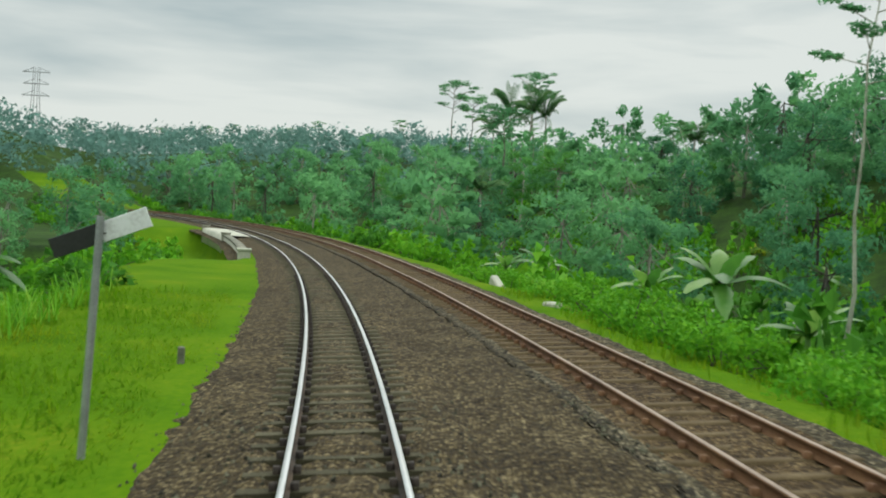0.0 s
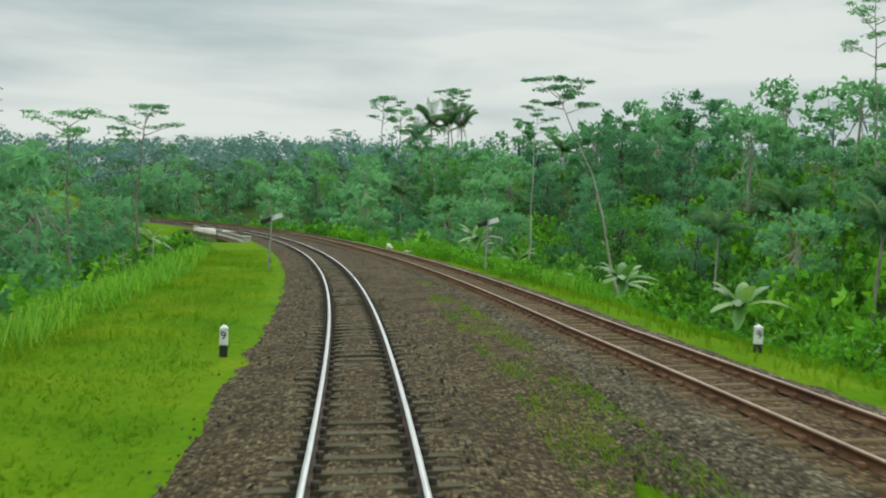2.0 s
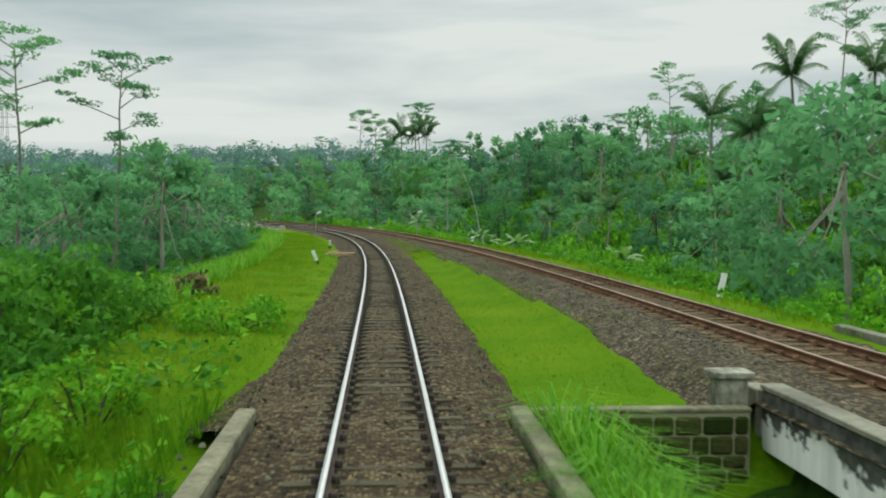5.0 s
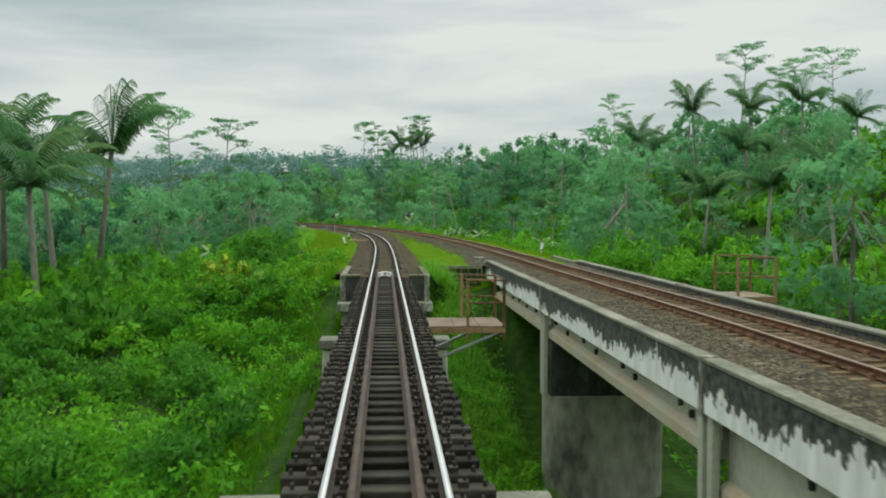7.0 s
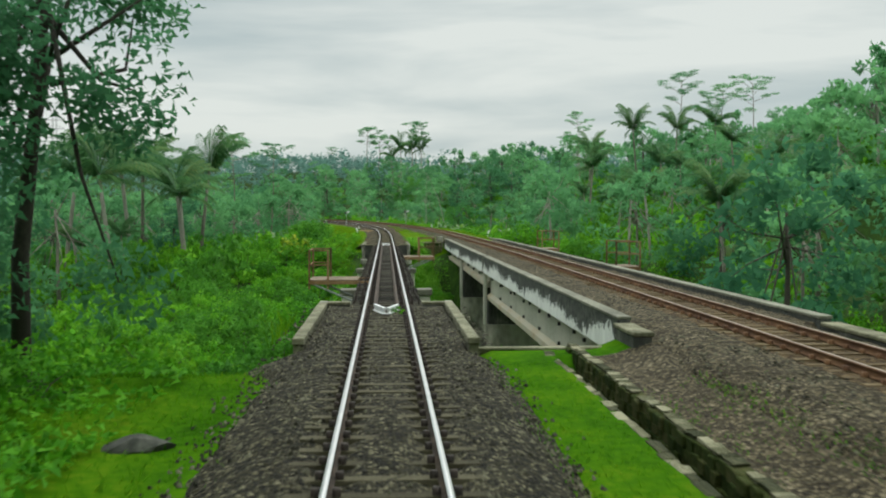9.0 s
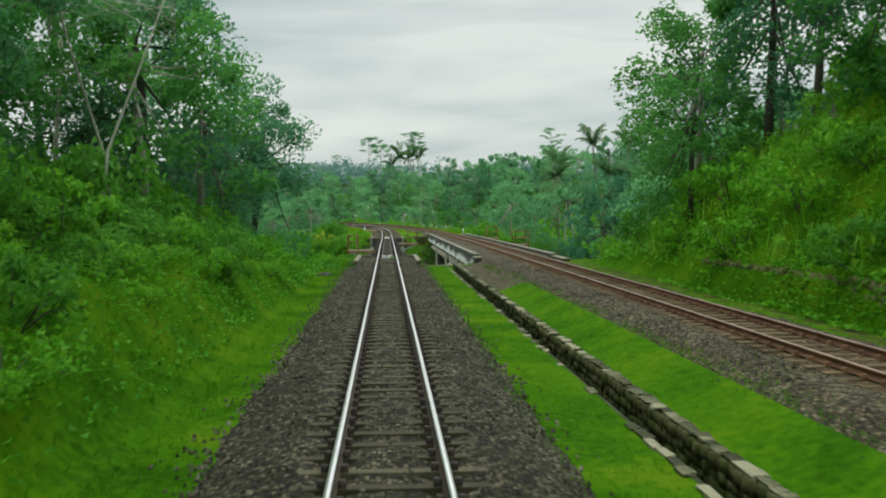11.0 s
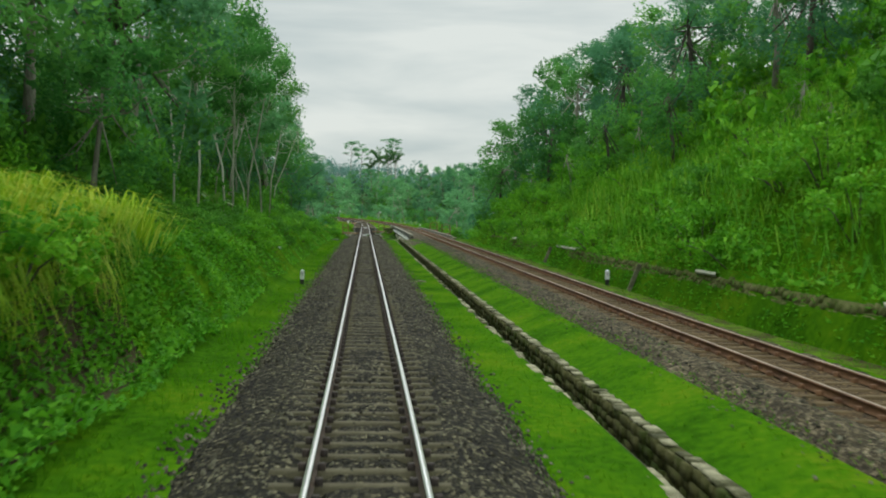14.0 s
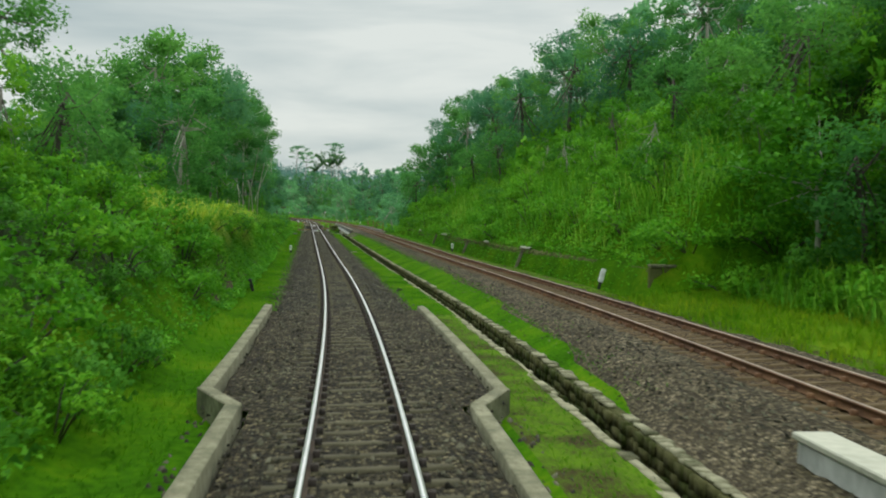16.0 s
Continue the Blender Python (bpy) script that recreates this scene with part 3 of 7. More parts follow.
# ---- ground: one sheet ----
s_cols = np.concatenate([np.arange(-420, -230, 8), np.arange(-230, -48, 1.25), [-47.5, -46.7, -46.3, -45.0, -44.5, -43, -41.5, -40, -38.5, -38.15, -37.8, -37.5, -37.0, -36], np.arange(-35, 9, 1.0), [9.6, 10.2, 10.8, 11.2, 11.5, 11.85, 12.2, 12.5, 14, 15.5, 17, 17.6, 18.2, 19], np.arange(20, 240, 1.5), np.arange(240, 420, 6), np.arange(420, 1290, 30)])
d_near = np.concatenate([np.arange(-14, -2.4, 0.32), np.arange(-2.4, 3.1, 0.35), [3.2, 3.27, 3.3, 3.76, 3.79, 3.95], np.arange(4.2, 16, 0.32)])
d_rows = np.concatenate([-np.geomspace(14.7, 900, 34)[::-1], d_near, np.geomspace(16.4, 900, 34)])
gs, gd = np.meshgrid(s_cols, d_rows, indexing="ij")
gv = place(gs, gd, ground_height(gs, gd)).reshape(-1, 3)
nd = len(d_rows)
gi, gj = np.meshgrid(np.arange(len(s_cols) - 1), np.arange(nd - 1), indexing="ij")
gf = np.stack([gi * nd + gj, gi * nd + gj + 1, (gi + 1) * nd + gj + 1, (gi + 1) * nd + gj], -1).reshape(-1, 4)[:, ::-1]
cs, cd = (gs[:-1, :-1] + gs[1:, 1:]) / 2, (gd[:-1, :-1] + gd[1:, 1:]) / 2
# the dark floor also lies under valley and gully weeds, for dim gaps
wooded = ((cs > 250) & (abs(cd) > 6)) | (cs > 342) | ((cs < 17.9) & (cs > -45.1) & (abs(cd) > 2.0)) | ((cs < -46) & ((cd > track2(cs) + 10) | (cd < np.where(cs < -160, -4.6, -5.4)))) | ((cs > 20) & (cd > 15)) | ((cs > -46) & (cd > 17) & ~((cs > 55) & (cs < 132) & (cd < 24))) | (cd < -15) | ((cs > 104) & (cd < -9)) | ((cs < -46) & (cd > 24))
# on the left bank face the hollow's shade is put into the earth colour
cliff = ((cs < -136) & (cs > -160) & (cd < -3.85) & (cd > -5.0)) | ((cs > -46.2) & (cs < -43) & (cd < -2.1) & (cd > -6.5))
tagged(mesh_object("ground", gv, gf[:, ::-1], [M["ground"], M["forest_floor"], M["earth"], M["verge"], M["sparse_turf"], M["grey_ballast"]], smooth_shade=True, slots=np.where(cliff, 2, np.where(wooded, 1, np.where((cs < -46) & (cd > track2(cs) + 1.7) & (cd < track2(cs) + 2.6), 4, np.where(((cs > 78) & (cd > 1.8) & (cd < track2(cs))), 4, np.where((cs > -64) & (cs < -46) & (cd > 3.95) & (cd < 6), 5, np.where((cs < -160) & (cs > -186) & (cd > 2.2) & (cd < 3.3), 4, np.where((cs < -157) & (cs > -188) & (cd > 8.8) & (cd < 15), 3, np.where(cs > 17, 3, 0)))))))).reshape(-1)), "lush green grass verges, banks and valley floor", "ground", kind="structure")


def height_at(s, d):
    return float(ground_height(s, d))


# ---- ballast beds ----
def bed(name, s0, s1, d_keys, z_of, mat, label, step=0.3, middle=None):
    """Crushed stone laid between edges; d_keys(s) gives the columns."""
    s = np.arange(s0, s1 + 0.01, step)
    cols = d_keys(s)
    k = cols.shape[1]
    sg = np.repeat(s[:, None], k, 1)
    z = z_of(sg, cols) + (vnoise(sg * 5, cols * 5, 11) - 0.5) * 0.05 + (vnoise(sg * 1.1, cols * 1.4, 12) - 0.5) * 0.05
    wob = ((vnoise(sg * 0.3, cols * 0 + 3, 13) - 0.5) * 0.14 + (vnoise(sg * 1.1, cols * 0 + 9, 14) - 0.5) * 0.06) * (abs(cols[:, :1]) > 1.6)
    edge = np.zeros(k)
    edge[[0, 1, 2, -3, -2, -1]] = 1
    z = z + (vnoise(sg * 3.1, cols * 3.7, 15) - 0.5) * 0.04 * edge
    v = place(sg, cols + wob * edge, z).reshape(-1, 3)
    i, j = np.meshgrid(np.arange(len(s) - 1), np.arange(k - 1), indexing="ij")
    f = np.stack([i * k + j, i * k + j + 1, (i + 1) * k + j + 1, (i + 1) * k + j], -1).reshape(-1, 4)
    return tagged(mesh_object(name, v, f, mat, smooth_shade=True, slots=None if middle is None else ((j.reshape(-1) >= middle[0]) & (j.reshape(-1) <= middle[1])).astype(int)), label, "ballast", kind="structure")


OFF1 = np.array([-2.75, -2.5, -2.25, -2.0, -1.75, -1.4, -1.1, -0.85, -0.7, -0.565, -0.43, -0.28, 0, 0.28, 0.43, 0.565, 0.7, 0.85, 1.1, 1.4, 1.7, 1.9, 2.1, 2.3, 2.5])
OFZ1 = np.array([-0.62, -0.50, -0.41, -0.34, -0.27, -0.19, -0.155, -0.152, -0.2, -0.225, -0.2, -0.152, -0.148, -0.152, -0.2, -0.225, -0.2, -0.152, -0.155, -0.185, -0.27, -0.33, -0.39, -0.48, -0.60])


def shoulder(s):
    """The stone spreads wider inside the curve."""
    return np.interp(s, [60, 74, 130, 340], [1.0, 1.42, 1.42, 1.3])


def keys1(s):
    k = np.clip(np.minimum((s - 18.2) / 0.8, 1), 0, 1) * (s > 0) + np.clip((-46.0 - s) / 0.8, 0, 1) * (s < 0)
    k = k * (1 - ((s < -160.5) & (s > -176)) * 1.0)
    walled = np.clip(OFF1, -1.57, 1.57)
    far = np.where((s < -160.5) & (s > -175.4), 1.27, 1.0)[:, None]
    keep = k[:, None]
    late = (s < -175.4)[:, None]
    wide = np.where(OFF1[None] < -1.1, -1.1 + (OFF1[None] + 1.1) * shoulder(s)[:, None], OFF1[None])
    out = wide * keep + walled[None] * far * (1 - keep)
    return np.where(late, np.clip(OFF1, -1.46, 1.46)[None], out)


def z_main(s, d):
    z = np.interp(np.where(d < -1.1, -1.1 + (d + 1.1) / shoulder(s), d), OFF1, OFZ1)
    held = ((s > 11) & (s < 18.1)) | ((s < -37) & (s > -46)) | (s < -161)
    z = np.where(held & (abs(d) < 2.2), np.maximum(z, -0.15), z)
    return z + np.sin(cant(s)) * np.clip(d, -1.5, 1.5)


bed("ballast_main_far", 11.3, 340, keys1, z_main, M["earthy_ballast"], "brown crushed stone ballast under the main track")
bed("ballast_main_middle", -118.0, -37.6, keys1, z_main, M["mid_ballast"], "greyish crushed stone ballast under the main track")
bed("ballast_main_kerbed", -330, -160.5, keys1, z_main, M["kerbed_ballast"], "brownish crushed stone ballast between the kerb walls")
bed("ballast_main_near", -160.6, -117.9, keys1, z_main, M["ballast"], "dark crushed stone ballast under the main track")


def keys2(s):
    d2 = track2(s)[:, None]
    left = reach2(s)[:, None]
    right = np.interp(s, [-420, -45, -44, 18, 19, 400], [1.9, 1.9, 1.65, 1.75, 2.0, 1.9])[:, None]
    lo = np.array([1.05, 1.0, 0.9, 0.7])[None]
    return np.concatenate([d2 - left * lo - 0.15, d2 + np.array([-1.3, -1.0, -0.7, -0.35, 0, 0.35, 0.7, 1.0, 1.3])[None], d2 + right * np.array([0.82, 1.0])[None] + 0.1], 1)


def z_second(s, d):
    d2 = track2(s)
    u = d - d2
    deck = ((s > -44.6) & (s < 18.2))
    fall = np.where(deck, 0.0, 1.0)
    base = UP2 - 0.16 - 0.05 * smooth(1.3, 2.0, -u) - np.where(s > 0, 0.32, 0.14) * smooth(2.4, 3.0, -u) - 0.45 * smooth(1.3, 2.1, u) * fall
    base = base - 0.2 * smooth(1.5, 2.7, -u) * smooth(-155, -168, s)
    base = base - 0.3 * smooth(-0.35, 0.24, -u - reach2(s)) * fall
    return base + np.sin(cant(s)) * np.clip(u, -1.5, 1.5)


bed("ballast_second", -330, 340, keys2, z_second, [M["grey_ballast"], M["brown_ballast"]], "grey-brown crushed stone ballast under the second track", middle=(5, 10))


def keys_fill(s):
    d2 = track2(s)
    w = np.clip((s - 68) / 9, 0, 1)
    a, b = 1.3 + 0 * s, np.interp(s, [50, 62, 72, 80], [1.6, 2.3, 2.5, 2.6])
    b = b + (d2 - 1.0 - b) * w
    return a[:, None] + (b - a)[:, None] * np.linspace(0, 1, 7)[None]


def z_fill(s, d):
    full = smooth(66, 77, s)
    return -0.16 + 0.16 * smooth(1.2, 3, d) * full - 0.2 * smooth(1.4, 2.7, d) * (1 - full)


bed("ballast_between", 50, 340, keys_fill, z_fill, M["earthy_ballast"], "brown crushed stone filling between the two tracks")


def scatter_stones(name, n, s_range, d_of, z_of, size, mat, label, seed):
    """Many loose broken stones in one mesh."""
    rng = np.random.default_rng(seed)
    s = rng.uniform(*s_range, n)
    d = d_of(s, rng)
    z = z_of(s, d)
    c = place(s, d, z + 0.004)
    octa = np.array([(1, 0, -0.3), (0, 1, -0.3), (-1, 0, -0.3), (0, -1, -0.3), (0.5, 0.5, 0.6), (-0.5, 0.3, 0.7)], float)
    tri = np.array([(0, 1, 4), (1, 2, 5), (2, 3, 5), (3, 0, 4), (1, 5, 4), (3, 4, 5)])
    v = octa[None] * rng.uniform(0.6, 1.25, (n, 6, 1)) * (rng.uniform(size[0], size[1], (n, 1, 1)))
    a = rng.uniform(0, 6.28, n)
    v = np.stack([v[..., 0] * np.cos(a)[:, None] - v[..., 1] * np.sin(a)[:, None], v[..., 0] * np.sin(a)[:, None] + v[..., 1] * np.cos(a)[:, None], v[..., 2]], -1)
    f = tri[None] + (np.arange(n) * 6)[:, None, None]
    return tagged(mesh_object(name, (v + c[:, None]).reshape(-1, 3), f.reshape(-1, 3), mat), label, "stones", kind="stuff")


def d_main(s, rng):
    d = rng.normal(0, 1.25, len(s))
    return np.clip(np.where((abs(d) < 0.75) & (rng.random(len(s)) < 0.55), np.sign(d) * rng.uniform(1.0, 2.1, len(s)), d), -2.5, 2.3)


scatter_stones("ballast_stones", 15000, (-192, -38), d_main, z_main, (0.02, 0.05), M["stones"], "loose dark broken stones on the ballast", 1)
scatter_stones("ballast_stones", 7000, (12, 110), d_main, z_main, (0.02, 0.046), M["stones"], "loose brown broken stones on the ballast", 2)
scatter_stones("ballast_stones", 8000, (-185, -46), lambda s, r: track2(s) - r.uniform(0.9, 2.6, len(s)), z_second, (0.018, 0.044), M["stones"], "loose grey broken stones beside the second track", 3)
scatter_stones("ballast_stones", 5000, (20, 112), lambda s, r: track2(s) - r.uniform(0.9, 2.1, len(s)), z_second, (0.018, 0.042), M["stones"], "loose grey broken stones beside the second track", 4)
scatter_stones("ballast_stones", 1300, (-190, -47), lambda s, r: track2(s) - reach2(s) - r.normal(0.1, 0.22, len(s)), lambda s, d: ground_height(s, d) + 0.02, (0.012, 0.03), M["stones"], "stones strewn in the grass beside the second track", 6)
scatter_stones("ballast_stones", 4200, (-160, -47), lambda s, r: -1.9 - abs(r.normal(0, 0.26, len(s))), lambda s, d: np.maximum(ground_height(s, d), z_main(s, d)) + 0.01, (0.016, 0.046), M["stones"], "stones strewn in the grass beside the ballast", 7)
scatter_stones("ballast_stones", 4200, (-160, -47), lambda s, r: 1.8 + abs(r.normal(0, 0.22, len(s))), lambda s, d: np.maximum(ground_height(s, d), z_main(s, d)) + 0.01, (0.016, 0.046), M["stones"], "stones strewn in the grass beside the ballast", 8)
scatter_stones("ballast_stones", 700, (20, 125), lambda s, r: -1.95 - abs(r.normal(0, 0.15, len(s))), lambda s, d: np.maximum(ground_height(s, d), z_main(s, d)) + 0.01, (0.012, 0.03), M["stones"], "brown stones strewn in the verge grass", 9)
scatter_stones("ballast_stones", 1200, (-44, 18), lambda s, r: track2(s) - r.uniform(0.8, 2.2, len(s)), z_second, (0.018, 0.042), M["stones"], "loose grey broken stones on the viaduct deck", 5)

# ---- tracks ----
RAIL = [(-0.0325, 0), (0.0325, 0), (0.034, -0.032), (0.010, -0.045), (0.009, -0.118), (0.062, -0.132), (0.062, -0.142), (-0.062, -0.142), (-0.062, -0.132), (-0.009, -0.118), (-0.010, -0.045), (-0.034, -0.032)]


def lay_rails(track, d_of, z_up, mats, s0, s1):
    for side in (-0.565, 0.565):
        prof = [(x + side, z) for x, z in RAIL]
        v, f, j = sweep(np.arange(s0, s1 + 0.1, 2.0), prof, True, d_of, z_up)
        mesh_object("rail", v, f, mats, track, "", False, np.where(j == 0, 0, 1))


def sleeper_mesh(name, half, w, h, mat):
    bm = bmesh.new()
    vs = box(bm, -half, half, -w / 2, w / 2, -h, 0)
    for v in vs:
        if v.co.z > -0.01:
            v.co.y *= 0.8
            v.co.x *= 0.985
            if abs(v.co.x) < 0.3:
                v.co.z -= 0.03
    me = bpy.data.meshes.new(name)
    bm.to_mesh(me)
    bm.free()
    me.materials.append(mat)
    return me


def sleeper_pose(s, d, z, rng, shift=0.0):
    p = place(s, d, z)
    return Matrix.Translation([float(v) for v in p]) @ Matrix.Rotation(float(heading(s)) + rng.uniform(-0.012, 0.012), 4, "Z") @ Matrix.Rotation(-float(cant(s)), 4, "Y") @ Matrix.Translation((rng.uniform(-0.03, 0.03), 0, 0))


def fastenings(track, s_values, d_of, z_up, mat):
    """Clips on both sides of both rails, in one mesh."""
    s = np.asarray(s_values, float)
    cube = np.array([(x, y, z) for x in (-1, 1) for y in (-1, 1) for z in (0, 1)], float)
    quads = np.array([(0, 1, 3, 2), (4, 6, 7, 5), (0, 4, 5, 1), (2, 3, 7, 6), (1, 5, 7, 3)])
    verts, faces, n = [], [], 0
    for off in (-0.665, -0.465, 0.465, 0.665):
        loc = cube * np.array([0.04, 0.045, 0.075]) + np.array([0, 0, -0.15])
        c = cant(s)[:, None]
        x, y, z = loc[None, :, 0] + off, loc[None, :, 1], loc[None, :, 2]
        dd, zz = x * np.cos(c) - z * np.sin(c), z * np.cos(c) + x * np.sin(c)
        v = place(s[:, None] + y, dd + d_of(s)[:, None], zz + z_up)
        verts.append(v.reshape(-1, 3))
        faces.append((quads[None] + (np.arange(len(s)) * 8)[:, None, None] + n).reshape(-1, 4))
        n += len(s) * 8
    ob = mesh_object("fastenings", np.concatenate(verts), np.concatenate(faces), mat, track, "small rusty rail clips")
    return tagged(ob, kind="stuff")


def joined_sleepers(track, s_values, d_of, z_up, half, mat, seed):
    s = np.asarray(s_values, float)
    rng = np.random.default_rng(seed)
    s = s + rng.uniform(-0.02, 0.02, len(s))
    loc = np.array([(-half, -0.11, -0.2), (half, -0.11, -0.2), (half, 0.11, -0.2), (-half, 0.11, -0.2), (-half + 0.02, -0.09, 0), (half - 0.02, -0.09, 0), (half - 0.02, 0.09, 0), (-half + 0.02, 0.09, 0)])
    quads = np.array([(4, 5, 6, 7), (0, 1, 5, 4), (1, 2, 6, 5), (2, 3, 7, 6), (3, 0, 4, 7)])
    c = cant(s)[:, None]
    x, y, z = loc[None, :, 0] + rng.uniform(-0.03, 0.03, (len(s), 1)), loc[None, :, 1], loc[None, :, 2] - 0.145
    v = place(s[:, None] + y, x * np.cos(c) - z * np.sin(c) + d_of(s)[:, None], z * np.cos(c) + x * np.sin(c) + z_up)
    f = quads[None] + (np.arange(len(s)) * 8)[:, None, None]
    return tagged(mesh_object("far_sleepers", v.reshape(-1, 3), f.reshape(-1, 4), mat, track), kind="stuff")


zero = lambda s: np.zeros_like(np.asarray(s, float))
main_track = empty("railway_track", label="single narrow gauge railway track with polished rails on concrete sleepers", category="railway track", kind="structure")
lay_rails(main_track, zero, 0.0, [M["steel"], M["rust"]], -330, 340)
second_track = empty("railway_track", label="second railway track with brown rusty rails, little used", category="railway track", kind="structure")
lay_rails(second_track, track2, UP2, [M["brown_head"], M["brown_rust"]], -330, 340)
s_all = np.arange(-330, 340, 0.6)
main_s = [s for s in s_all if s > 12.2 or s < -38.2]
fastenings(main_track, [s for s in main_s if -205 < s < 135], zero, 0, M["iron"])
fastenings(second_track, [s for s in s_all if -185 < s < 135], track2, UP2, M["brown_rust"])
as_parts_main = [s for s in main_s if -120 < s < 110]
as_parts_second = [s for s in s_all if -130 < s < 48]
joined_sleepers(main_track, [s for s in main_s if not -120 < s < 110], zero, 0.0, 1.0, M["sleeper"], 21)
joined_sleepers(second_track, [s for s in s_all if not -130 < s < 48], track2, UP2, 1.05, M["dusty_sleeper"], 22)


# ---- steel bridge of the main track ----
def steel_bridge():
    b = empty("railway_bridge", label="open deck steel girder railway bridge with grey timber sleepers", category="bridge", kind="structure")
    for x in (-0.62, 0.62):
        bm = bmesh.new()
        box(bm, x - 0.15, x + 0.15, -37.4, 11.1, -0.40, -0.37, 0.005)
        box(bm, x - 0.012, x + 0.012, -37.4, 11.1, -1.08, -0.40)
        box(bm, x - 0.15, x + 0.15, -37.4, 11.1, -1.12, -1.08, 0.005)
        for y in np.arange(-37, 11, 1.5):
            box(bm, x - 0.12, x + 0.12, y - 0.01, y + 0.01, -1.08, -0.40)
        part("girder", bm, M["rust"], b, "dark steel plate girder")
    for y in np.arange(-36.5, 11, 2.95):
        bm = bmesh.new()
        box(bm, -0.6, 0.6, y - 0.05, y + 0.05, -0.75, -0.67)
        part("cross_brace", bm, M["rust"], b)
    for side in (-1, 1):
        v, f, j = sweep([-39.0, -20, 0, 11.8], [(x + side * 0.305, z + 0.012) for x, z in RAIL], False)
        mesh_object("guard_rail", v, f, M["rust"], b, "brown inner guard rail")
        for y0, y1 in ((11.8, 12.75), (-39.0, -40.05)):
            bm = bmesh.new()
            tip = Matrix.Translation((side * 0.305, y0, 0)) @ Matrix.Rotation(math.atan2(side * 0.265, y1 - y0), 4, "Z")
            ln = math.hypot(0.265, y1 - y0)
            for x0, x1, z0, z1 in ((-0.035, 0.035, -0.03, 0.03), (-0.01, 0.01, -0.12, -0.03), (-0.065, 0.065, -0.135, -0.12)):
                box(bm, x0, x1, 0, ln, z0, z1, 0.006, tip)
            part("guard_rail_tip", bm, M["white"], b, "white painted guard rail tip bent inward")
    return b


bridge = steel_bridge()


def pier(y, half, top, bottom, name="bridge_pier"):
    p = empty(name, Matrix.Translation((0, y, 0)), label="weathered concrete bridge pier with a mossy cap", category="bridge pier", kind="structure", group="piers of the girder bridge")
    bm = bmesh.new()
    box(bm, -half, half, -0.55, 0.55, top - 0.28, top, 0.03)
    part("pier_cap", bm, M["concrete"], p, "flat stained concrete cap")
    bm = bmesh.new()
    vs = box(bm, -half + 0.12, half - 0.12, -0.45, 0.45, bottom, top - 0.28, 0.05)
    for v in vs:
        if v.is_valid:
            k = (top - v.co.z) / (top - bottom)
            v.co.x *= 1 + 0.14 * k
            v.co.y *= 1 + 0.3 * k
    part("pier_shaft", bm, M["pale_concrete"], p)
    for x in (-0.62, 0.62):
        bm = bmesh.new()
        box(bm, x - 0.2, x + 0.2, -0.25, 0.25, top, -1.122, 0.01)
        part("bearing", bm, M["iron"], p)
    return p


pier(-0.3, 1.95, -1.22, -7.0)
pier(-17.6, 2.2, -1.22, -7.2)


def abutment(y, sign, name):
    """Concrete end of the girder bridge; sign is the way to the bank."""
    a = empty(name, Matrix.Translation((0, y, 0)), label="mould stained concrete bridge abutment with low wing walls", category="bridge abutment", kind="structure")
    ln = 6.8 if sign > 0 else 8.4
    for side in (-1, 1):
        bm = bmesh.new()
        xs = sorted((side * 1.0, side * 1.63))
        box(bm, xs[0], xs[1], *sorted((sign * 0.06, sign * 0.35)), -1.13, -0.1, 0.02)
        # besides mould, the dark colour stands in for shade in the recess
        part("cheek_wall", bm, M["mould_and_shade"], a, "mould stained inner face with the recess shade in its colour")
        bm = bmesh.new()
        box(bm, xs[0], xs[1], *sorted((sign * 0.02, sign * 0.35)), -0.1, -0.02, 0.015)
        part("cheek_coping", bm, M["coping"], a, "pale worn coping")
        bm = bmesh.new()
        xs = sorted((side * 1.632, side * 1.86))
        box(bm, xs[0], xs[1], *sorted((-sign * 0.04, sign * 0.368)), -1.6, -0.01, 0.025)
        part("end_post", bm, M["mottled"], a, "pale streaked end of the wing wall")
        bm = bmesh.new()
        xs = sorted((side * 1.62, side * 1.86))
        box(bm, xs[0], xs[1], *sorted((sign * 0.37, sign * ln)), -0.14, 0.0, 0.02)
        box(bm, xs[0] + 0.02, xs[1] - 0.02, *sorted((sign * 0.37, sign * (ln - 0.05))), -2.2, -0.14)
        part("wing_wall", bm, M["coping"], a, "low wing wall with pale mossy top")
    bm = bmesh.new()
    box(bm, -1.0, 1.0, *sorted((sign * 0.05, sign * 0.3)), -1.0, -0.36, 0.02)
    part("ballast_wall", bm, M["concrete"], a)
    bm = bmesh.new()
    box(bm, -1.95, 1.95, *sorted((-sign * 0.85, sign * 0.4)), -1.5, -1.13, 0.03)
    part("bearing_shelf", bm, M["mottled"], a, "pale worn bearing shelf")
    bm = bmesh.new()
    box(bm, -1.8, 1.8, *sorted((-sign * 0.6, sign * 0.3)), -7.0, -1.5)
    part("front_wall", bm, M["pier"], a)
    return a


abutment(11.25, 1, "bridge_abutment")
abutment(-37.55, -1, "bridge_abutment")


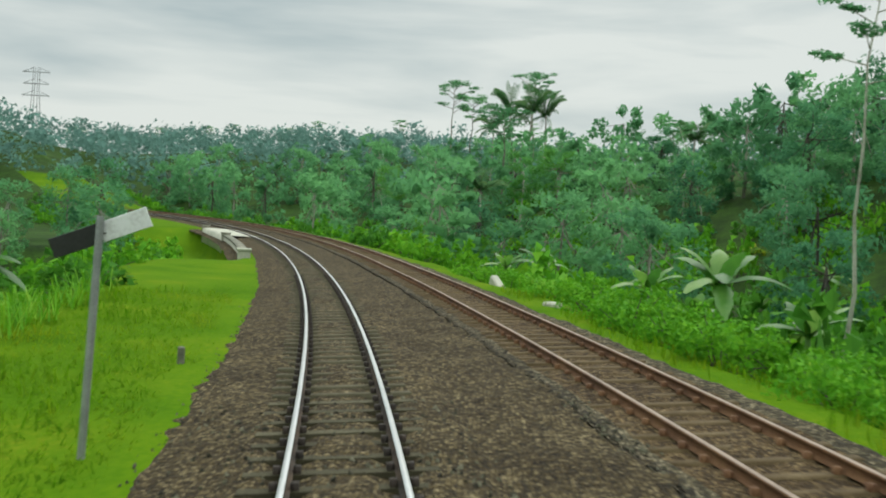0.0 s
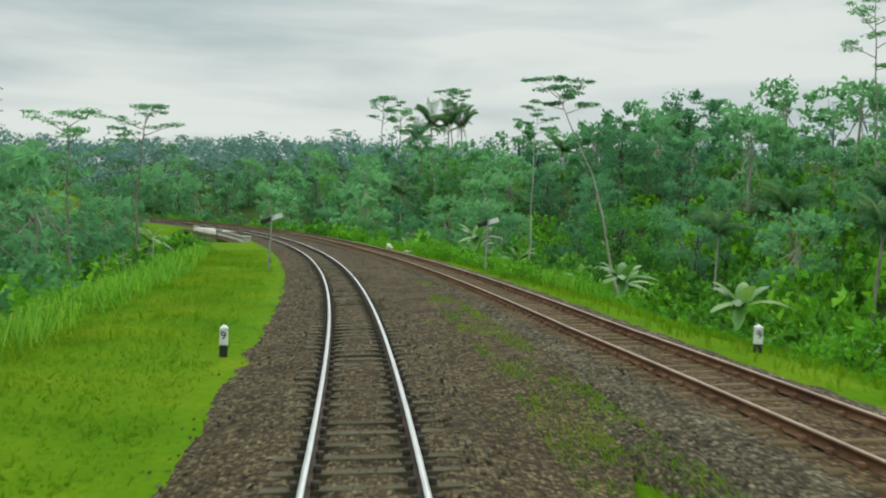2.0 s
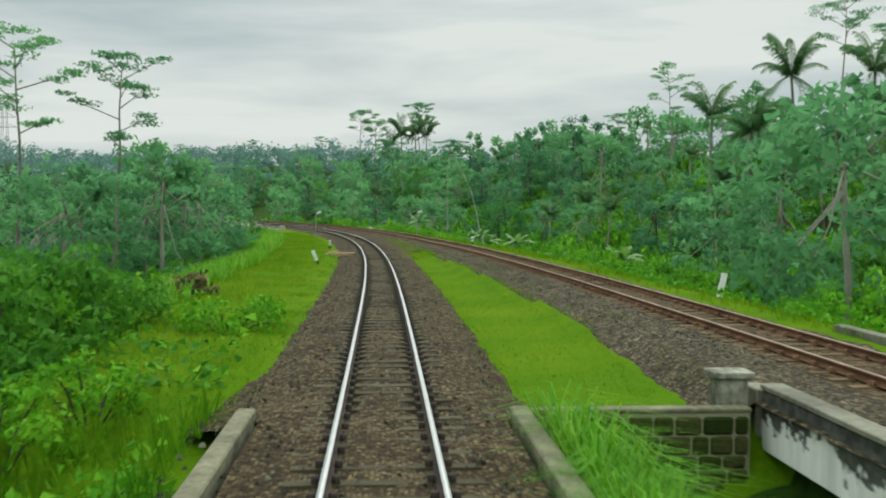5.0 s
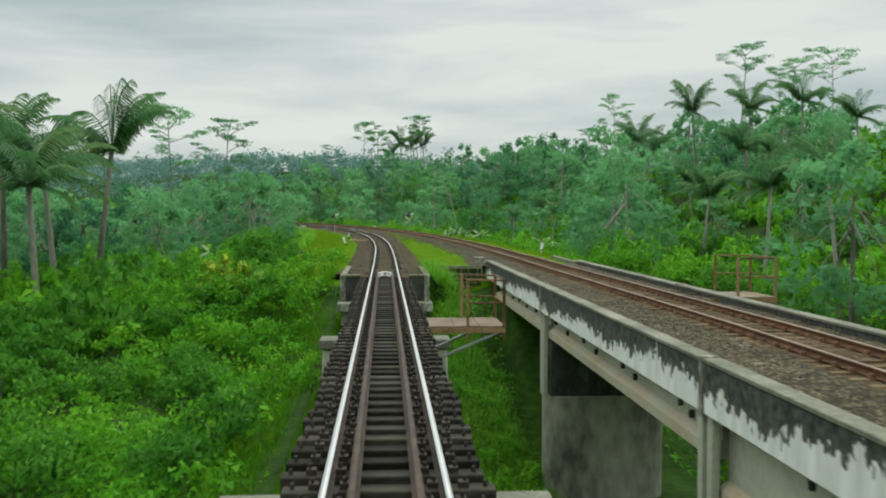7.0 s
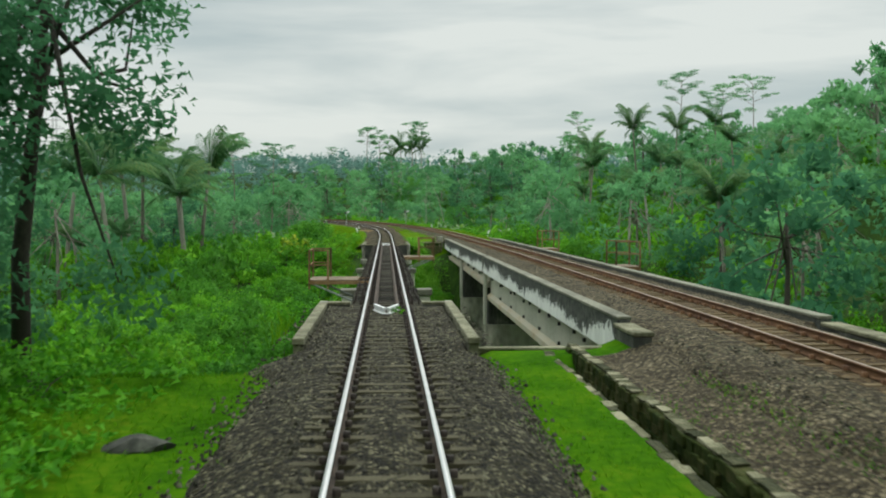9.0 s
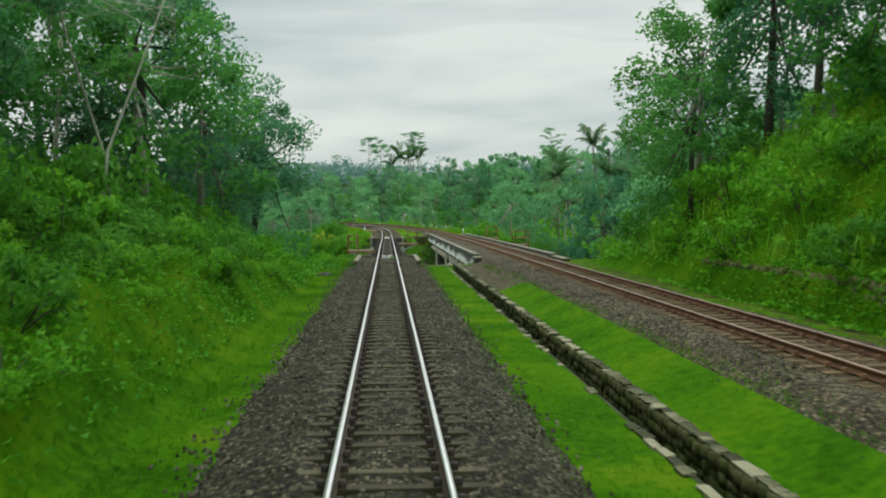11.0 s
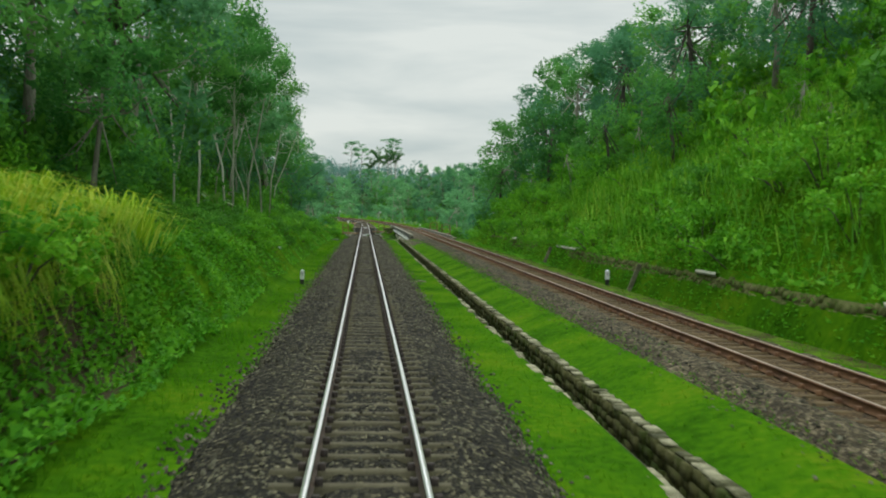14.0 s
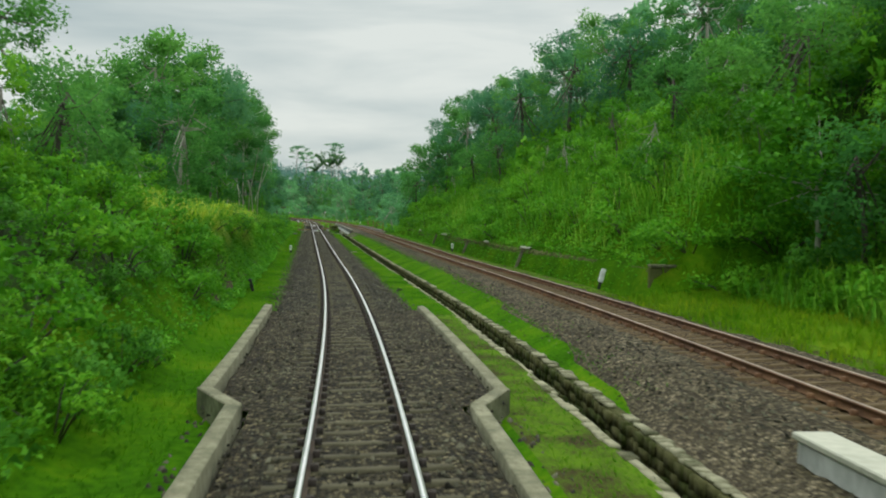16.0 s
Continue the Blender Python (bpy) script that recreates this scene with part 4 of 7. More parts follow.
def cross_wall(y, x0, x1, top, sign):
    w = empty("retaining_wall", Matrix.Translation((0, y, 0)), label="rubble stone retaining wall with a pale concrete coping", category="retaining wall", kind="structure")
    bm = bmesh.new()
    box(bm, x0, x1, -0.12, 0.12, top - 0.06, top, 0.015)
    part("coping", bm, M["coping"], w)
    bm = bmesh.new()
    box(bm, x0 + 0.02, x1 - 0.02, -0.1, 0.1, top - 2.6, top - 0.06)
    part("wall_core", bm, M["mortar"], w)
    rng = random.Random(int(y * 10))
    z = top - 0.1
    while z > top - 1.6:
        x = x0 + 0.03
        h = rng.uniform(0.17, 0.26)
        while x < x1 - 0.1:
            wd = min(rng.uniform(0.2, 0.42), x1 - 0.03 - x)
            bm = bmesh.new()
            vs = box(bm, x + 0.012, x + wd - 0.012, -0.14, 0.0, z - h + 0.012, z - 0.012, 0.03)
            part("stone", bm, M["masonry"], w)
            x += wd
        z -= h
    return w


cross_wall(17.85, 1.88, 4.7, 0.0, 1)
cross_wall(-45.2, 1.88, 4.8, -0.3, -1)


# ---- concrete viaduct of the second track ----
def viaduct():
    v = empty("railway_viaduct", label="concrete railway viaduct with mould streaked whitewashed parapets and stained piers", category="viaduct", kind="structure")
    spans = ((18.0, 1.15, -1.35), (0.95, -14.95, -1.38), (-15.15, -44.75, -1.95))
    for xo, xi, face in ((4.93, 5.18, -1), (9.32, 9.57, 1)):
        for y1, y0, deep in spans:
            bm = bmesh.new()
            box(bm, xo, xi, y0, y1, -0.60, 0.20, 0.015)
            part("parapet", bm, M["parapet"], v, "whitewashed parapet with black mould streaks")
            bm = bmesh.new()
            n = max(2, int((y1 - y0) / 3.2))
            for i in range(n):
                a, c = y0 + (y1 - y0) * i / n, y0 + (y1 - y0) * (i + 1) / n
                box(bm, xo - 0.03, xi + 0.03, a + 0.004, c - 0.004, 0.20, 0.27, 0.012)
            part("parapet_coping", bm, M["concrete"], v, "grey mossy coping")
    for y1, y0, deep in spans:
        bm = bmesh.new()
        box(bm, 5.18, 9.32, y0, y1, -0.55, -0.25)
        part("deck", bm, M["pale_concrete"], v)
        for x in (5.42, 7.25, 9.08):
            bm = bmesh.new()
            prof = [(-0.24, -0.60), (0.24, -0.60), (0.24, -0.68), (0.10, -0.78), (0.10, deep + 0.32), (0.27, deep + 0.2), (0.27, deep), (-0.27, deep), (-0.27, deep + 0.2), (-0.10, deep + 0.32), (-0.10, -0.78), (-0.24, -0.68)]
            ends = []
            for y in (y0 + 0.05, y1 - 0.05):
                ends.append([bm.verts.new((x + px, y, pz)) for px, pz in prof])
            k = len(prof)
            for i in range(k):
                f = bm.faces.new((ends[0][i], ends[0][(i + 1) % k], ends[1][(i + 1) % k], ends[1][i]))
                f.material_index = 1 if i in (5, 6, 7, 8) else 0
            bm.faces.new(ends[0][::-1])
            bm.faces.new(ends[1])
            part("girder", bm, [M["pale_concrete"], M["orange_stain"]], v, "pale concrete girder with rust stained lower flange")
        for y in np.arange(y0 + 1.5, y1 - 1, 3.9):
            for z in (-0.93, deep + 0.42):
                bm = bmesh.new()
                tube(bm, [(5.24, y, z), (5.33, y, z)], [0.06, 0.06], 8)
                part("anchor_plug", bm, M["black"], v)
        for y in np.arange(y0 + 1.2, y1 - 0.8, 4.1):
            bm = bmesh.new()
            tube(bm, [(4.99, y, -0.58), (4.99, y, -0.74)], [0.05, 0.045], 8)
            part("drain_spout", bm, M["black"], v)
    for y in (1.05, -15.05):
        for x in (4.9, 9.3):
            bm = bmesh.new()
            box(bm, x, x + 0.3, y - 0.098, y + 0.098, -0.66, 0.29, 0.012)
            part("joint_post", bm, M["mottled"], v, "grey stained post at the parapet joint")
        for x in (4.98, 9.38):
            for dy in (-0.34, 0.12):
                bm = bmesh.new()
                box(bm, x, x + 0.14, y + dy, y + dy + 0.22, -3.25, -0.62, 0.015)
                part("bearing_post", bm, M["pale_concrete"], v, "pale upright concrete strip at the joint")
        bm = bmesh.new()
        box(bm, 5.16, 8.8, y - 0.55, y + 0.55, -3.2, -1.96 if y < 0 else -1.40, 0.03)
        part("pier_cap", bm, M["mould_and_shade"], v, "dark pier head under the girders")
        bm = bmesh.new()
        k, ring = 10, []
        outline = [(5.0 + 0.55 - 0.55 * math.cos(a), y + 0.75 * math.sin(a)) for a in np.linspace(-math.pi / 2, math.pi / 2, k)] + [(8.85 - 0.55 + 0.55 * math.cos(a), y + 0.75 * math.sin(a)) for a in np.linspace(math.pi / 2, -math.pi / 2, k)]
        lo, hi = [bm.verts.new((px, py, -8.0)) for px, py in outline], [bm.verts.new((px, py, -3.2)) for px, py in outline]
        n = len(outline)
        for i in range(n):
            bm.faces.new((lo[i], lo[(i + 1) % n], hi[(i + 1) % n], hi[i]))
        bm.faces.new(hi)
        bmesh.ops.recalc_face_normals(bm, faces=bm.faces[:])
        part("pier_shaft", bm, M["pier"], v, "stained grey concrete pier with rounded ends")
    for y, sg in ((18.0, 1), (-44.75, -1)):
        bm = bmesh.new()
        box(bm, 4.93, 9.57, *sorted((y + sg * 0.03, y + sg * 0.6)), -7.5, -0.3, 0.02)
        part("end_wall", bm, M["pier"], v)
    for x, end in ((4.88, -46.5), (9.36, -48.6)):
        bm = bmesh.new()
        box(bm, x - 0.06, x + 0.3, end, -44.8, -0.9, 0.06, 0.02)
        part("wing_wall", bm, M["mould_and_shade"], v, "mould blackened end wall")
        bm = bmesh.new()
        box(bm, x - 0.09, x + 0.34, end - 0.03, -44.84, 0.06, 0.15, 0.02)
        part("wing_coping", bm, M["coping"], v, "pale worn coping of the end wall")
        bm = bmesh.new()
        box(bm, x, x + 0.25, 18.05, 25.5 if x > 6 else 18.6, -0.75, 0.18, 0.02)
        part("wing_wall", bm, M["concrete"], v)
    bm = bmesh.new()
    box(bm, 4.35, 4.75, 18.0, 18.35, -1.0, 0.33, 0.02)
    box(bm, 4.28, 4.82, 17.95, 18.4, 0.33, 0.42, 0.015)
    part("end_pillar", bm, M["mottled"], v)
    return v


viaduct()


def refuge(s, side, x_in, x_out, z, cell, name="refuge_platform", label=""):
    """Small railed standing place beside a bridge."""
    r = empty(name, Matrix.Translation((0, s, z)), label=label or "rusty steel refuge platform with pipe railings beside the bridge", category="platform", group="refuge platforms")
    sg = side
    n = 3
    for i in range(n):
        a, c = x_in + (x_out - x_in) * i / n, x_in + (x_out - x_in) * (i + 1) / n
        bm = bmesh.new()
        box(bm, *sorted((sg * a + sg * 0.006, sg * c - sg * 0.006)), -1.0, 1.0, -0.04, 0.0, 0.006)
        part("floor_plate", bm, M["plate"], r, "worn brown deck plate")
    for y in (-0.98, 0.98):
        bm = bmesh.new()
        box(bm, *sorted((sg * (x_in - 0.5), sg * x_out)), y - 0.04, y + 0.04, -0.17, -0.042, 0.006)
        part("bearer", bm, M["platform_rust"], r)
        bm = bmesh.new()
        tube(bm, [(sg * (x_out - 0.15), y, -0.15), (sg * max(x_in - 0.3, 0.7), y, -1.0)], [0.035, 0.035], 6)
        part("brace", bm, M["galvanised"], r, "pale diagonal pipe brace")
    for x in (x_out - 0.03, x_out - cell):
        for y in (-0.97, 0.97):
            bm = bmesh.new()
            box(bm, sg * x - 0.035, sg * x + 0.035, y - 0.035, y + 0.035, -0.35, 1.12, 0.006)
            part("post", bm, M["platform_rust"], r)
    for h in (0.55, 1.09):
        for y in (-0.97, 0.97):
            bm = bmesh.new()
            tube(bm, [(sg * (x_out - 0.03), y, h), (sg * (x_out - cell), y, h)], [0.024, 0.024], 6)
            part("hand_bar", bm, M["platform_rust"], r)
        bm = bmesh.new()
        tube(bm, [(sg * (x_out - 0.03), -0.97, h), (sg * (x_out - 0.03), 0.97, h)], [0.024, 0.024], 6)
        part("hand_bar", bm, M["platform_rust"], r)
    return r


refuge(-27.5, -1, 1.05, 2.88, -0.04, 0.72)
refuge(-5.65, 1, 1.05, 2.87, -0.17, 0.9)
refuge(-1.9, 1, 9.62, 11.0, 0.18, 1.1, label="rusty steel refuge platform on the viaduct's outer side")
refuge(-21.0, 1, 9.62, 11.3, 0.08, 1.1, label="rusty steel refuge platform on the viaduct's outer side")

# ---- stone drain between the tracks ----
drain = empty("stone_drain", label="open rubble stone drain with pale mortar edges between the tracks", category="drain", kind="structure")
for name, prof, mat in (("drain_wall", [(3.18, -0.86), (3.18, -0.40), (3.325, -0.37), (3.345, -0.86)], "mortar"), ("drain_wall", [(3.70, -0.88), (3.71, -0.26), (3.88, -0.24), (3.89, -0.88)], "masonry"), ("drain_floor", [(3.3, -0.9), (3.3, -0.8), (3.7, -0.8), (3.7, -0.9)], "masonry")):
    v, f, j = sweep(np.arange(-190, -45.0, 1.0), prof, False)
    mesh_object(name, v, f, M[mat], drain)

# ---- edge walls at the culvert by the end of the cutting ----
kerbs = empty("culvert_kerb", label="pale concrete kerb walls with a step, edging the ballast", category="kerb", kind="structure")
for side in (-1, 1):
    for s0, s1, dd in ((-161.0, -174.7, 2.15), (-175.9, -200, 1.63)):
        v, f, j = sweep(np.linspace(s0, s1, 12), [(side * dd - 0.11, -0.9), (side * dd - 0.11, -0.02), (side * dd - 0.09, 0.0), (side * dd + 0.09, 0.0), (side * dd + 0.11, -0.02), (side * dd + 0.11, -0.9)], False)
        mesh_object("kerb_wall", v, f, M["coping"], kerbs)
    bm = bmesh.new()
    box(bm, -0.11, 0.11, -0.72, 0.72, -0.9, 0.003, 0.015)
    ob = part("kerb_return", bm, M["coping"], kerbs)
    ob.matrix_world = at(-175.3, side * 1.89) @ Matrix.Rotation(-side * math.atan2(0.52, 1.2), 4, "Z")
block = empty("parapet_block", at(-180.2, 5.12, -0.2), label="whitewashed concrete culvert parapet block beside the second track", category="parapet", kind="structure")
bm = bmesh.new()
box(bm, -0.28, 0.1, -3.2, 1.6, -0.7, 0.32, 0.03)
part("parapet_wall", bm, M["mottled_pale"], block)
bm = bmesh.new()
box(bm, -0.32, 0.14, -3.25, 1.65, 0.32, 0.40, 0.015)
part("parapet_coping", bm, M["pale_concrete"], block)

# ---- masonry toe wall of the right bank ----
toe = empty("toe_wall", label="mossy rubble stone toe wall of the bank with broken concrete coping", category="retaining wall", kind="structure")
v, f, j = sweep(np.arange(-156.5, -66, 1.0), [(0.0, -0.5), (0.56, 0.92), (0.8, 0.93), (0.8, -0.5)], False, lambda s: track2(s) + 2.95)
mesh_object("wall_core", v, f, M["mossy_masonry"], toe)
bm = bmesh.new()
box(bm, -0.15, 2.2, -0.12, 0.12, -0.4, 1.0, 0.03)
part("end_wall", bm, M["mossy_masonry"], toe, "mossy stone return wall").matrix_world = at(-156.5, 10.5, 0)
bm = bmesh.new()
box(bm, -0.2, 1.4, -0.17, 0.17, 1.0, 1.1, 0.02)
part("end_coping", bm, M["coping"], toe, "pale concrete coping").matrix_world = at(-156.5, 10.55, 0)
for s0, s1 in ((-97.7, -102.8), (-121.9, -123.8), (-133.9, -136.4), (-80, -82)):
    v, f, j = sweep(np.linspace(s0, s1, 4), [(0.48, 0.94), (0.48, 1.05), (0.85, 1.07), (0.85, 0.94)], False, lambda s: track2(s) + 2.95)
    mesh_object("coping", v, f, M["pale_concrete"], toe, "pale concrete coping length")
for s in (-96.5, -115.6, -135.2):
    bm = bmesh.new()
    vs = box(bm, -0.12, 0.05, -0.04, 0.04, -0.2, 1.0, 0.01)
    ob = part("drain_strip", bm, M["coping"], toe, "pale mortar strip down the wall")
    ob.matrix_world = at(s, float(track2(s)) + 3.0, -0.05) @ Matrix.Rotation(radians(21), 4, "Y")

# ---- lineside things ----
def marker_post(s, d, z, digit, turn=0):
    p = empty("distance_post", at(s, d, z, turn), label="short white concrete distance post with a black foot and numeral", category="marker post", group="distance posts")
    bm = bmesh.new()
    box(bm, -0.075, 0.075, -0.06, 0.06, -0.35, 0.22, 0.012)
    part("foot", bm, M["black"], p, "black painted foot")
    bm = bmesh.new()
    vs = box(bm, -0.078, 0.078, -0.063, 0.063, 0.221, 0.56, 0.012)
    pts = [bm.verts.new(c) for c in ((-0.078, -0.063, 0.56), (0.078, -0.063, 0.56), (0.078, 0.063, 0.56), (-0.078, 0.063, 0.56), (0, 0, 0.625))]
    for i in range(4):
        bm.faces.new((pts[i], pts[(i + 1) % 4], pts[4]))
    part("head", bm, M["white"], p, "white painted head")
    cu = bpy.data.curves.new("numeral", "FONT")
    cu.body, cu.size, cu.align_x, cu.extrude = digit, 0.22, "CENTER", 0.003
    cu.materials.append(M["black"])
    t = new("numeral", cu)
    t.parent = p
    t.matrix_local = Matrix.Translation((0, -0.067, 0.34)) @ Matrix.Rotation(radians(90), 4, "X")
    return p


marker_post(78.9, -2.55, -0.36, "9")
marker_post(78.6, 8.0, -0.1, "9")
marker_post(-114.2, -2.5, -0.36, "1")
marker_post(-114.9, 9.55, 0.0, "1")


def arm_sign(s, d, z, h, tilt):
    p = empty("arm_sign", at(s, d, z) @ Matrix.Rotation(radians(2), 4, "Y"), label="tall grey pole with a slanted half black half white board", category="railway sign", group="slanted board signs")
    bm = bmesh.new()
    tube(bm, [(0, 0, -0.3), (0, 0, h)], [0.045, 0.042], 8)
    part("pole", bm, M["galvanised"], p, "grey galvanised pole")
    for name, x0, x1, mat in (("black_board", -0.54, -0.004, "black"), ("white_board", 0.004, 0.54, "white")):
        bm = bmesh.new()
        box(bm, x0, x1, 0.046, 0.068, -0.11, 0.11, 0.006, Matrix.Translation((0, 0, h - 0.18)) @ Matrix.Rotation(radians(-tilt), 4, "Y"))
        part(name, bm, M[mat], p)
    for x in (-0.05, 0.05):
        bm = bmesh.new()
        tube(bm, [(x, 0.03, h - 0.18), (x, 0.055, h - 0.18)], [0.012, 0.012], 6)
        part("bolt", bm, M["iron"], p)
    return p


arm_sign(107.2, -2.79, -0.36, 2.62, 24)
arm_sign(106.3, 7.45, -0.25, 2.65, 20)


def board(s, d, z, lean, ln, name="marker_board", label="", mat="white", turn=0, foot=0.2):
    p = empty(name, at(s, d, z, turn) @ Matrix.Rotation(radians(lean), 4, "Y"), label=label or "leaning white marker board on a short black stub", category="marker board", group="leaning boards")
    bm = bmesh.new()
    box(bm, -0.05, 0.05, -0.03, 0.03, -0.25, foot, 0.008)
    part("stub", bm, M["black"], p, "black stub")
    bm = bmesh.new()
    wd = 0.09 if mat == "white" else 0.06
    box(bm, -wd, wd, -0.045, 0.045, foot, foot + ln, 0.01)
    part("face", bm, M[mat], p)
    return p


board(57.3, -2.93, -0.42, -23, 0.58, foot=0.3)
board(35.2, 10.3, -0.35, 12, 0.75)
board(-152.8, 9.7, 0.05, 14, 0.52)
board(-152.0, -3.15, -0.38, -16, 0.34, label="leaning short black marker stub in the grass", mat="black")
stub = tagged(part("survey_stub", (lambda bm: (box(bm, -0.06, 0.06, -0.06, 0.06, -0.2, 0.28, 0.02), bm)[1])(bmesh.new()), M["concrete"], None), "small grey concrete stub in the grass", "marker stub")
stub.matrix_world = at(114.0, -2.7, -0.36, 12)
rub = tagged(part("rubble_block", (lambda bm: (box(bm, -0.25, 0.25, -0.2, 0.2, -0.1, 0.22, 0.05), bm)[1])(bmesh.new()), M["pale_concrete"], None), "broken pale concrete block on the verge", "rubble")
rub.matrix_world = at(124.4, 6.6, -0.1, 25)
rub2 = tagged(part("rubble_block", (lambda bm: (box(bm, -0.16, 0.16, -0.55, 0.55, -0.1, 0.3, 0.05), bm)[1])(bmesh.new()), M["pale_concrete"], None), "leaning whitewashed concrete slab in the grass", "rubble")
rub2.matrix_world = at(133.0, 6.9, -0.2, 8) @ Matrix.Rotation(radians(25), 4, "X")

# bamboo fence of the field below the bank
fence = empty("bamboo_fence", label="weathered pale bamboo fence beside the field", category="fence")
for k in range(6):
    bm = bmesh.new()
    px, py = -9.4 - 0.9 * k, 121.5 + 0.5 * k
    gz = float(ground_height(py, px))
    tube(bm, [(0, 0, -0.4), (0.02, 0, 0.8), (0.0, 0.03, 1.7)], [0.05, 0.045, 0.04], 6)
    part("post", bm, M["pale_bark"], fence).matrix_world = at(py, px, gz)
for h in (0.5, 0.95, 1.4):
    bm = bmesh.new()
    tube(bm, [tuple(float(c) for c in place(121.5 + 0.5 * k, -9.4 - 0.9 * k, float(ground_height(121.5 + 0.5 * k, -9.4 - 0.9 * k)) + h)) for k in range(6)], [0.028] * 6, 5)
    part("bar", bm, M["pale_bark"], fence)

# bundle of sticks on the ballast edge
sticks = empty("stick_pile", at(65.4, -2.0, -0.26, 56), label="loose pile of dry brown sticks on the ballast edge", category="sticks")
srng = random.Random(4)
for i in range(22):
    bm = bmesh.new()
    a, y, z = srng.uniform(-0.35, 0.5), srng.uniform(-2.1, 2.1), 0.05 + 0.012 * i * 0.6
    ln = srng.uniform(0.5, 0.9)
    u, w = y * 0.67, y * 0.74
    tube(bm, [(u - ln, w - a * ln, z), (u, w, z + srng.uniform(0, 0.04)), (u + ln, w + a * ln, z + srng.uniform(0.0, 0.07))], [0.018, 0.02, 0.014], 5)
    part("stick", bm, M["wood"], sticks)


def lone_stick(s, d, z, ln, turn, mat, name, label):
    bm = bmesh.new()
    tube(bm, [(-ln / 2, 0, 0.02), (0, 0.05, 0.06), (ln / 2, 0, 0.03)], [0.03, 0.035, 0.025], 6)
    ob = tagged(part(name, bm, mat, None), label, "stick")
    ob.matrix_world = at(s, d, z, turn)


lone_stick(-150.5, 2.35, -0.36, 0.9, 70, M["mortar"], "bamboo_stick", "pale dry bamboo length lying in the grass")
lone_stick(-111.0, 2.35, -0.36, 0.5, 10, M["mortar"], "bamboo_stick", "pale dry bamboo length lying in the grass")


def rough_stone(ln, w, h, seed):
    """A broken flat stone with an uneven outline."""
    rng, bm = random.Random(seed), bmesh.new()
    bmesh.ops.create_icosphere(bm, subdivisions=3, radius=1.0)
    lumps = [(unit_dir, rng.uniform(0.55, 0.85)) for unit_dir in [Vector((rng.uniform(-1, 1), rng.uniform(-1, 1), rng.uniform(-0.6, 1))).normalized() for _ in range(11)]]
    for vert in bm.verts:
        for n_dir, cut in lumps:
            over = vert.co.dot(n_dir) - cut
            if over > 0:
                vert.co -= n_dir * over
        vert.co = Vector((vert.co.x * ln, vert.co.y * w, vert.co.z * h))
    return bm


slab = tagged(part("field_stone", rough_stone(0.5, 0.32, 0.2, 5), M["mould_and_shade"], None), "dark broken flat stone lying in the grass", "stone")
slab.matrix_world = at(-53.6, -2.95, -0.36, 8)
rag = tagged(part("white_scrap", (lambda bm: (box(bm, -0.14, 0.14, -0.09, 0.09, -0.02, 0.05, 0.02), bm)[1])(bmesh.new()), M["white"], None), "crumpled white scrap lying on the grass", "litter")
rag.matrix_world = at(-106.5, -4.1, height_at(-106.5, -4.1) + 0.02, 20)


# small bridge inside the curve, its pale wing wall towards the line
def small_bridge():
    c = empty("small_bridge", label="small concrete bridge with a pale wing wall beside the curve", category="bridge", kind="structure")
    v, f, j = sweep(np.linspace(149.6, 176, 10), [(-2.78, -3.4), (-2.74, -0.16), (-2.34, -0.16), (-2.3, -3.4)], False)
    mesh_object("wing_wall", v, f, M["pale_concrete"], c)
    v, f, j = sweep(np.linspace(149.6, 176, 10), [(-2.82, -0.16), (-2.82, -0.06), (-2.3, -0.06), (-2.3, -0.16)], False)
    mesh_object("coping", v, f, M["concrete"], c, "dark weathered coping")
    v, f, j = sweep(np.linspace(176.3, 196, 8), [(-2.9, -1.5), (-2.9, -0.16), (-2.5, -0.1), (2.5, -0.2), (2.5, -1.5)], False)
    mesh_object("girder", v, f, M["pale_concrete"], c, "pale concrete girder over the gully")
    for s in (149.2, 176.2, 196.3):
        bm = bmesh.new()
        box(bm, -0.35, 0.3, -0.35, 0.35, -3.4 if s > 150 else -1.4, 0.02, 0.03)
        box(bm, -0.42, 0.36, -0.42, 0.42, 0.02, 0.14, 0.02)
        part("end_block", bm, M["pale_concrete"] if s < 150 else M["pier"], c).matrix_world = at(s, -2.55, 0)
    for s0, s1 in ((149.6, 176.2), (196, 199)):
        v, f, j = sweep(np.linspace(s0, s1, 6), [(-2.2, -3.4), (-2.2, -0.5), (2.2, -0.5), (2.2, -3.4)], False)
        mesh_object("abutment", v, f, M["pier"], c)


small_bridge()


# hut among the trees
def hut(s, d, z, turn):
    h = empty("hut", at(s, d, z, turn), label="small plank hut with a pale sheet metal roof among trees", category="hut")
    for x in (-1.5, 1.5):
        bm = bmesh.new()
        box(bm, x - 0.04, x + 0.04, -1.2, 1.2, 0, 2.0)
        part("wall", bm, M["plank"], h)
    for y in (-1.2, 1.2):
        bm = bmesh.new()
        box(bm, -1.46, 1.46, y - 0.04, y + 0.04, 0, 2.0)
        part("wall", bm, M["plank"], h)
    for sg in (-1, 1):
        bm = bmesh.new()
        box(bm, -1.9, 1.9, 0, 1.75, -0.02, 0.02, 0, Matrix.Translation((0, 0, 2.6)) @ Matrix.Rotation(radians(-22 if sg > 0 else 180 + 22), 4, "X"))
        part("roof", bm, M["roof"], h)
    return h


hut(56, -24.0, -4.2, 15)


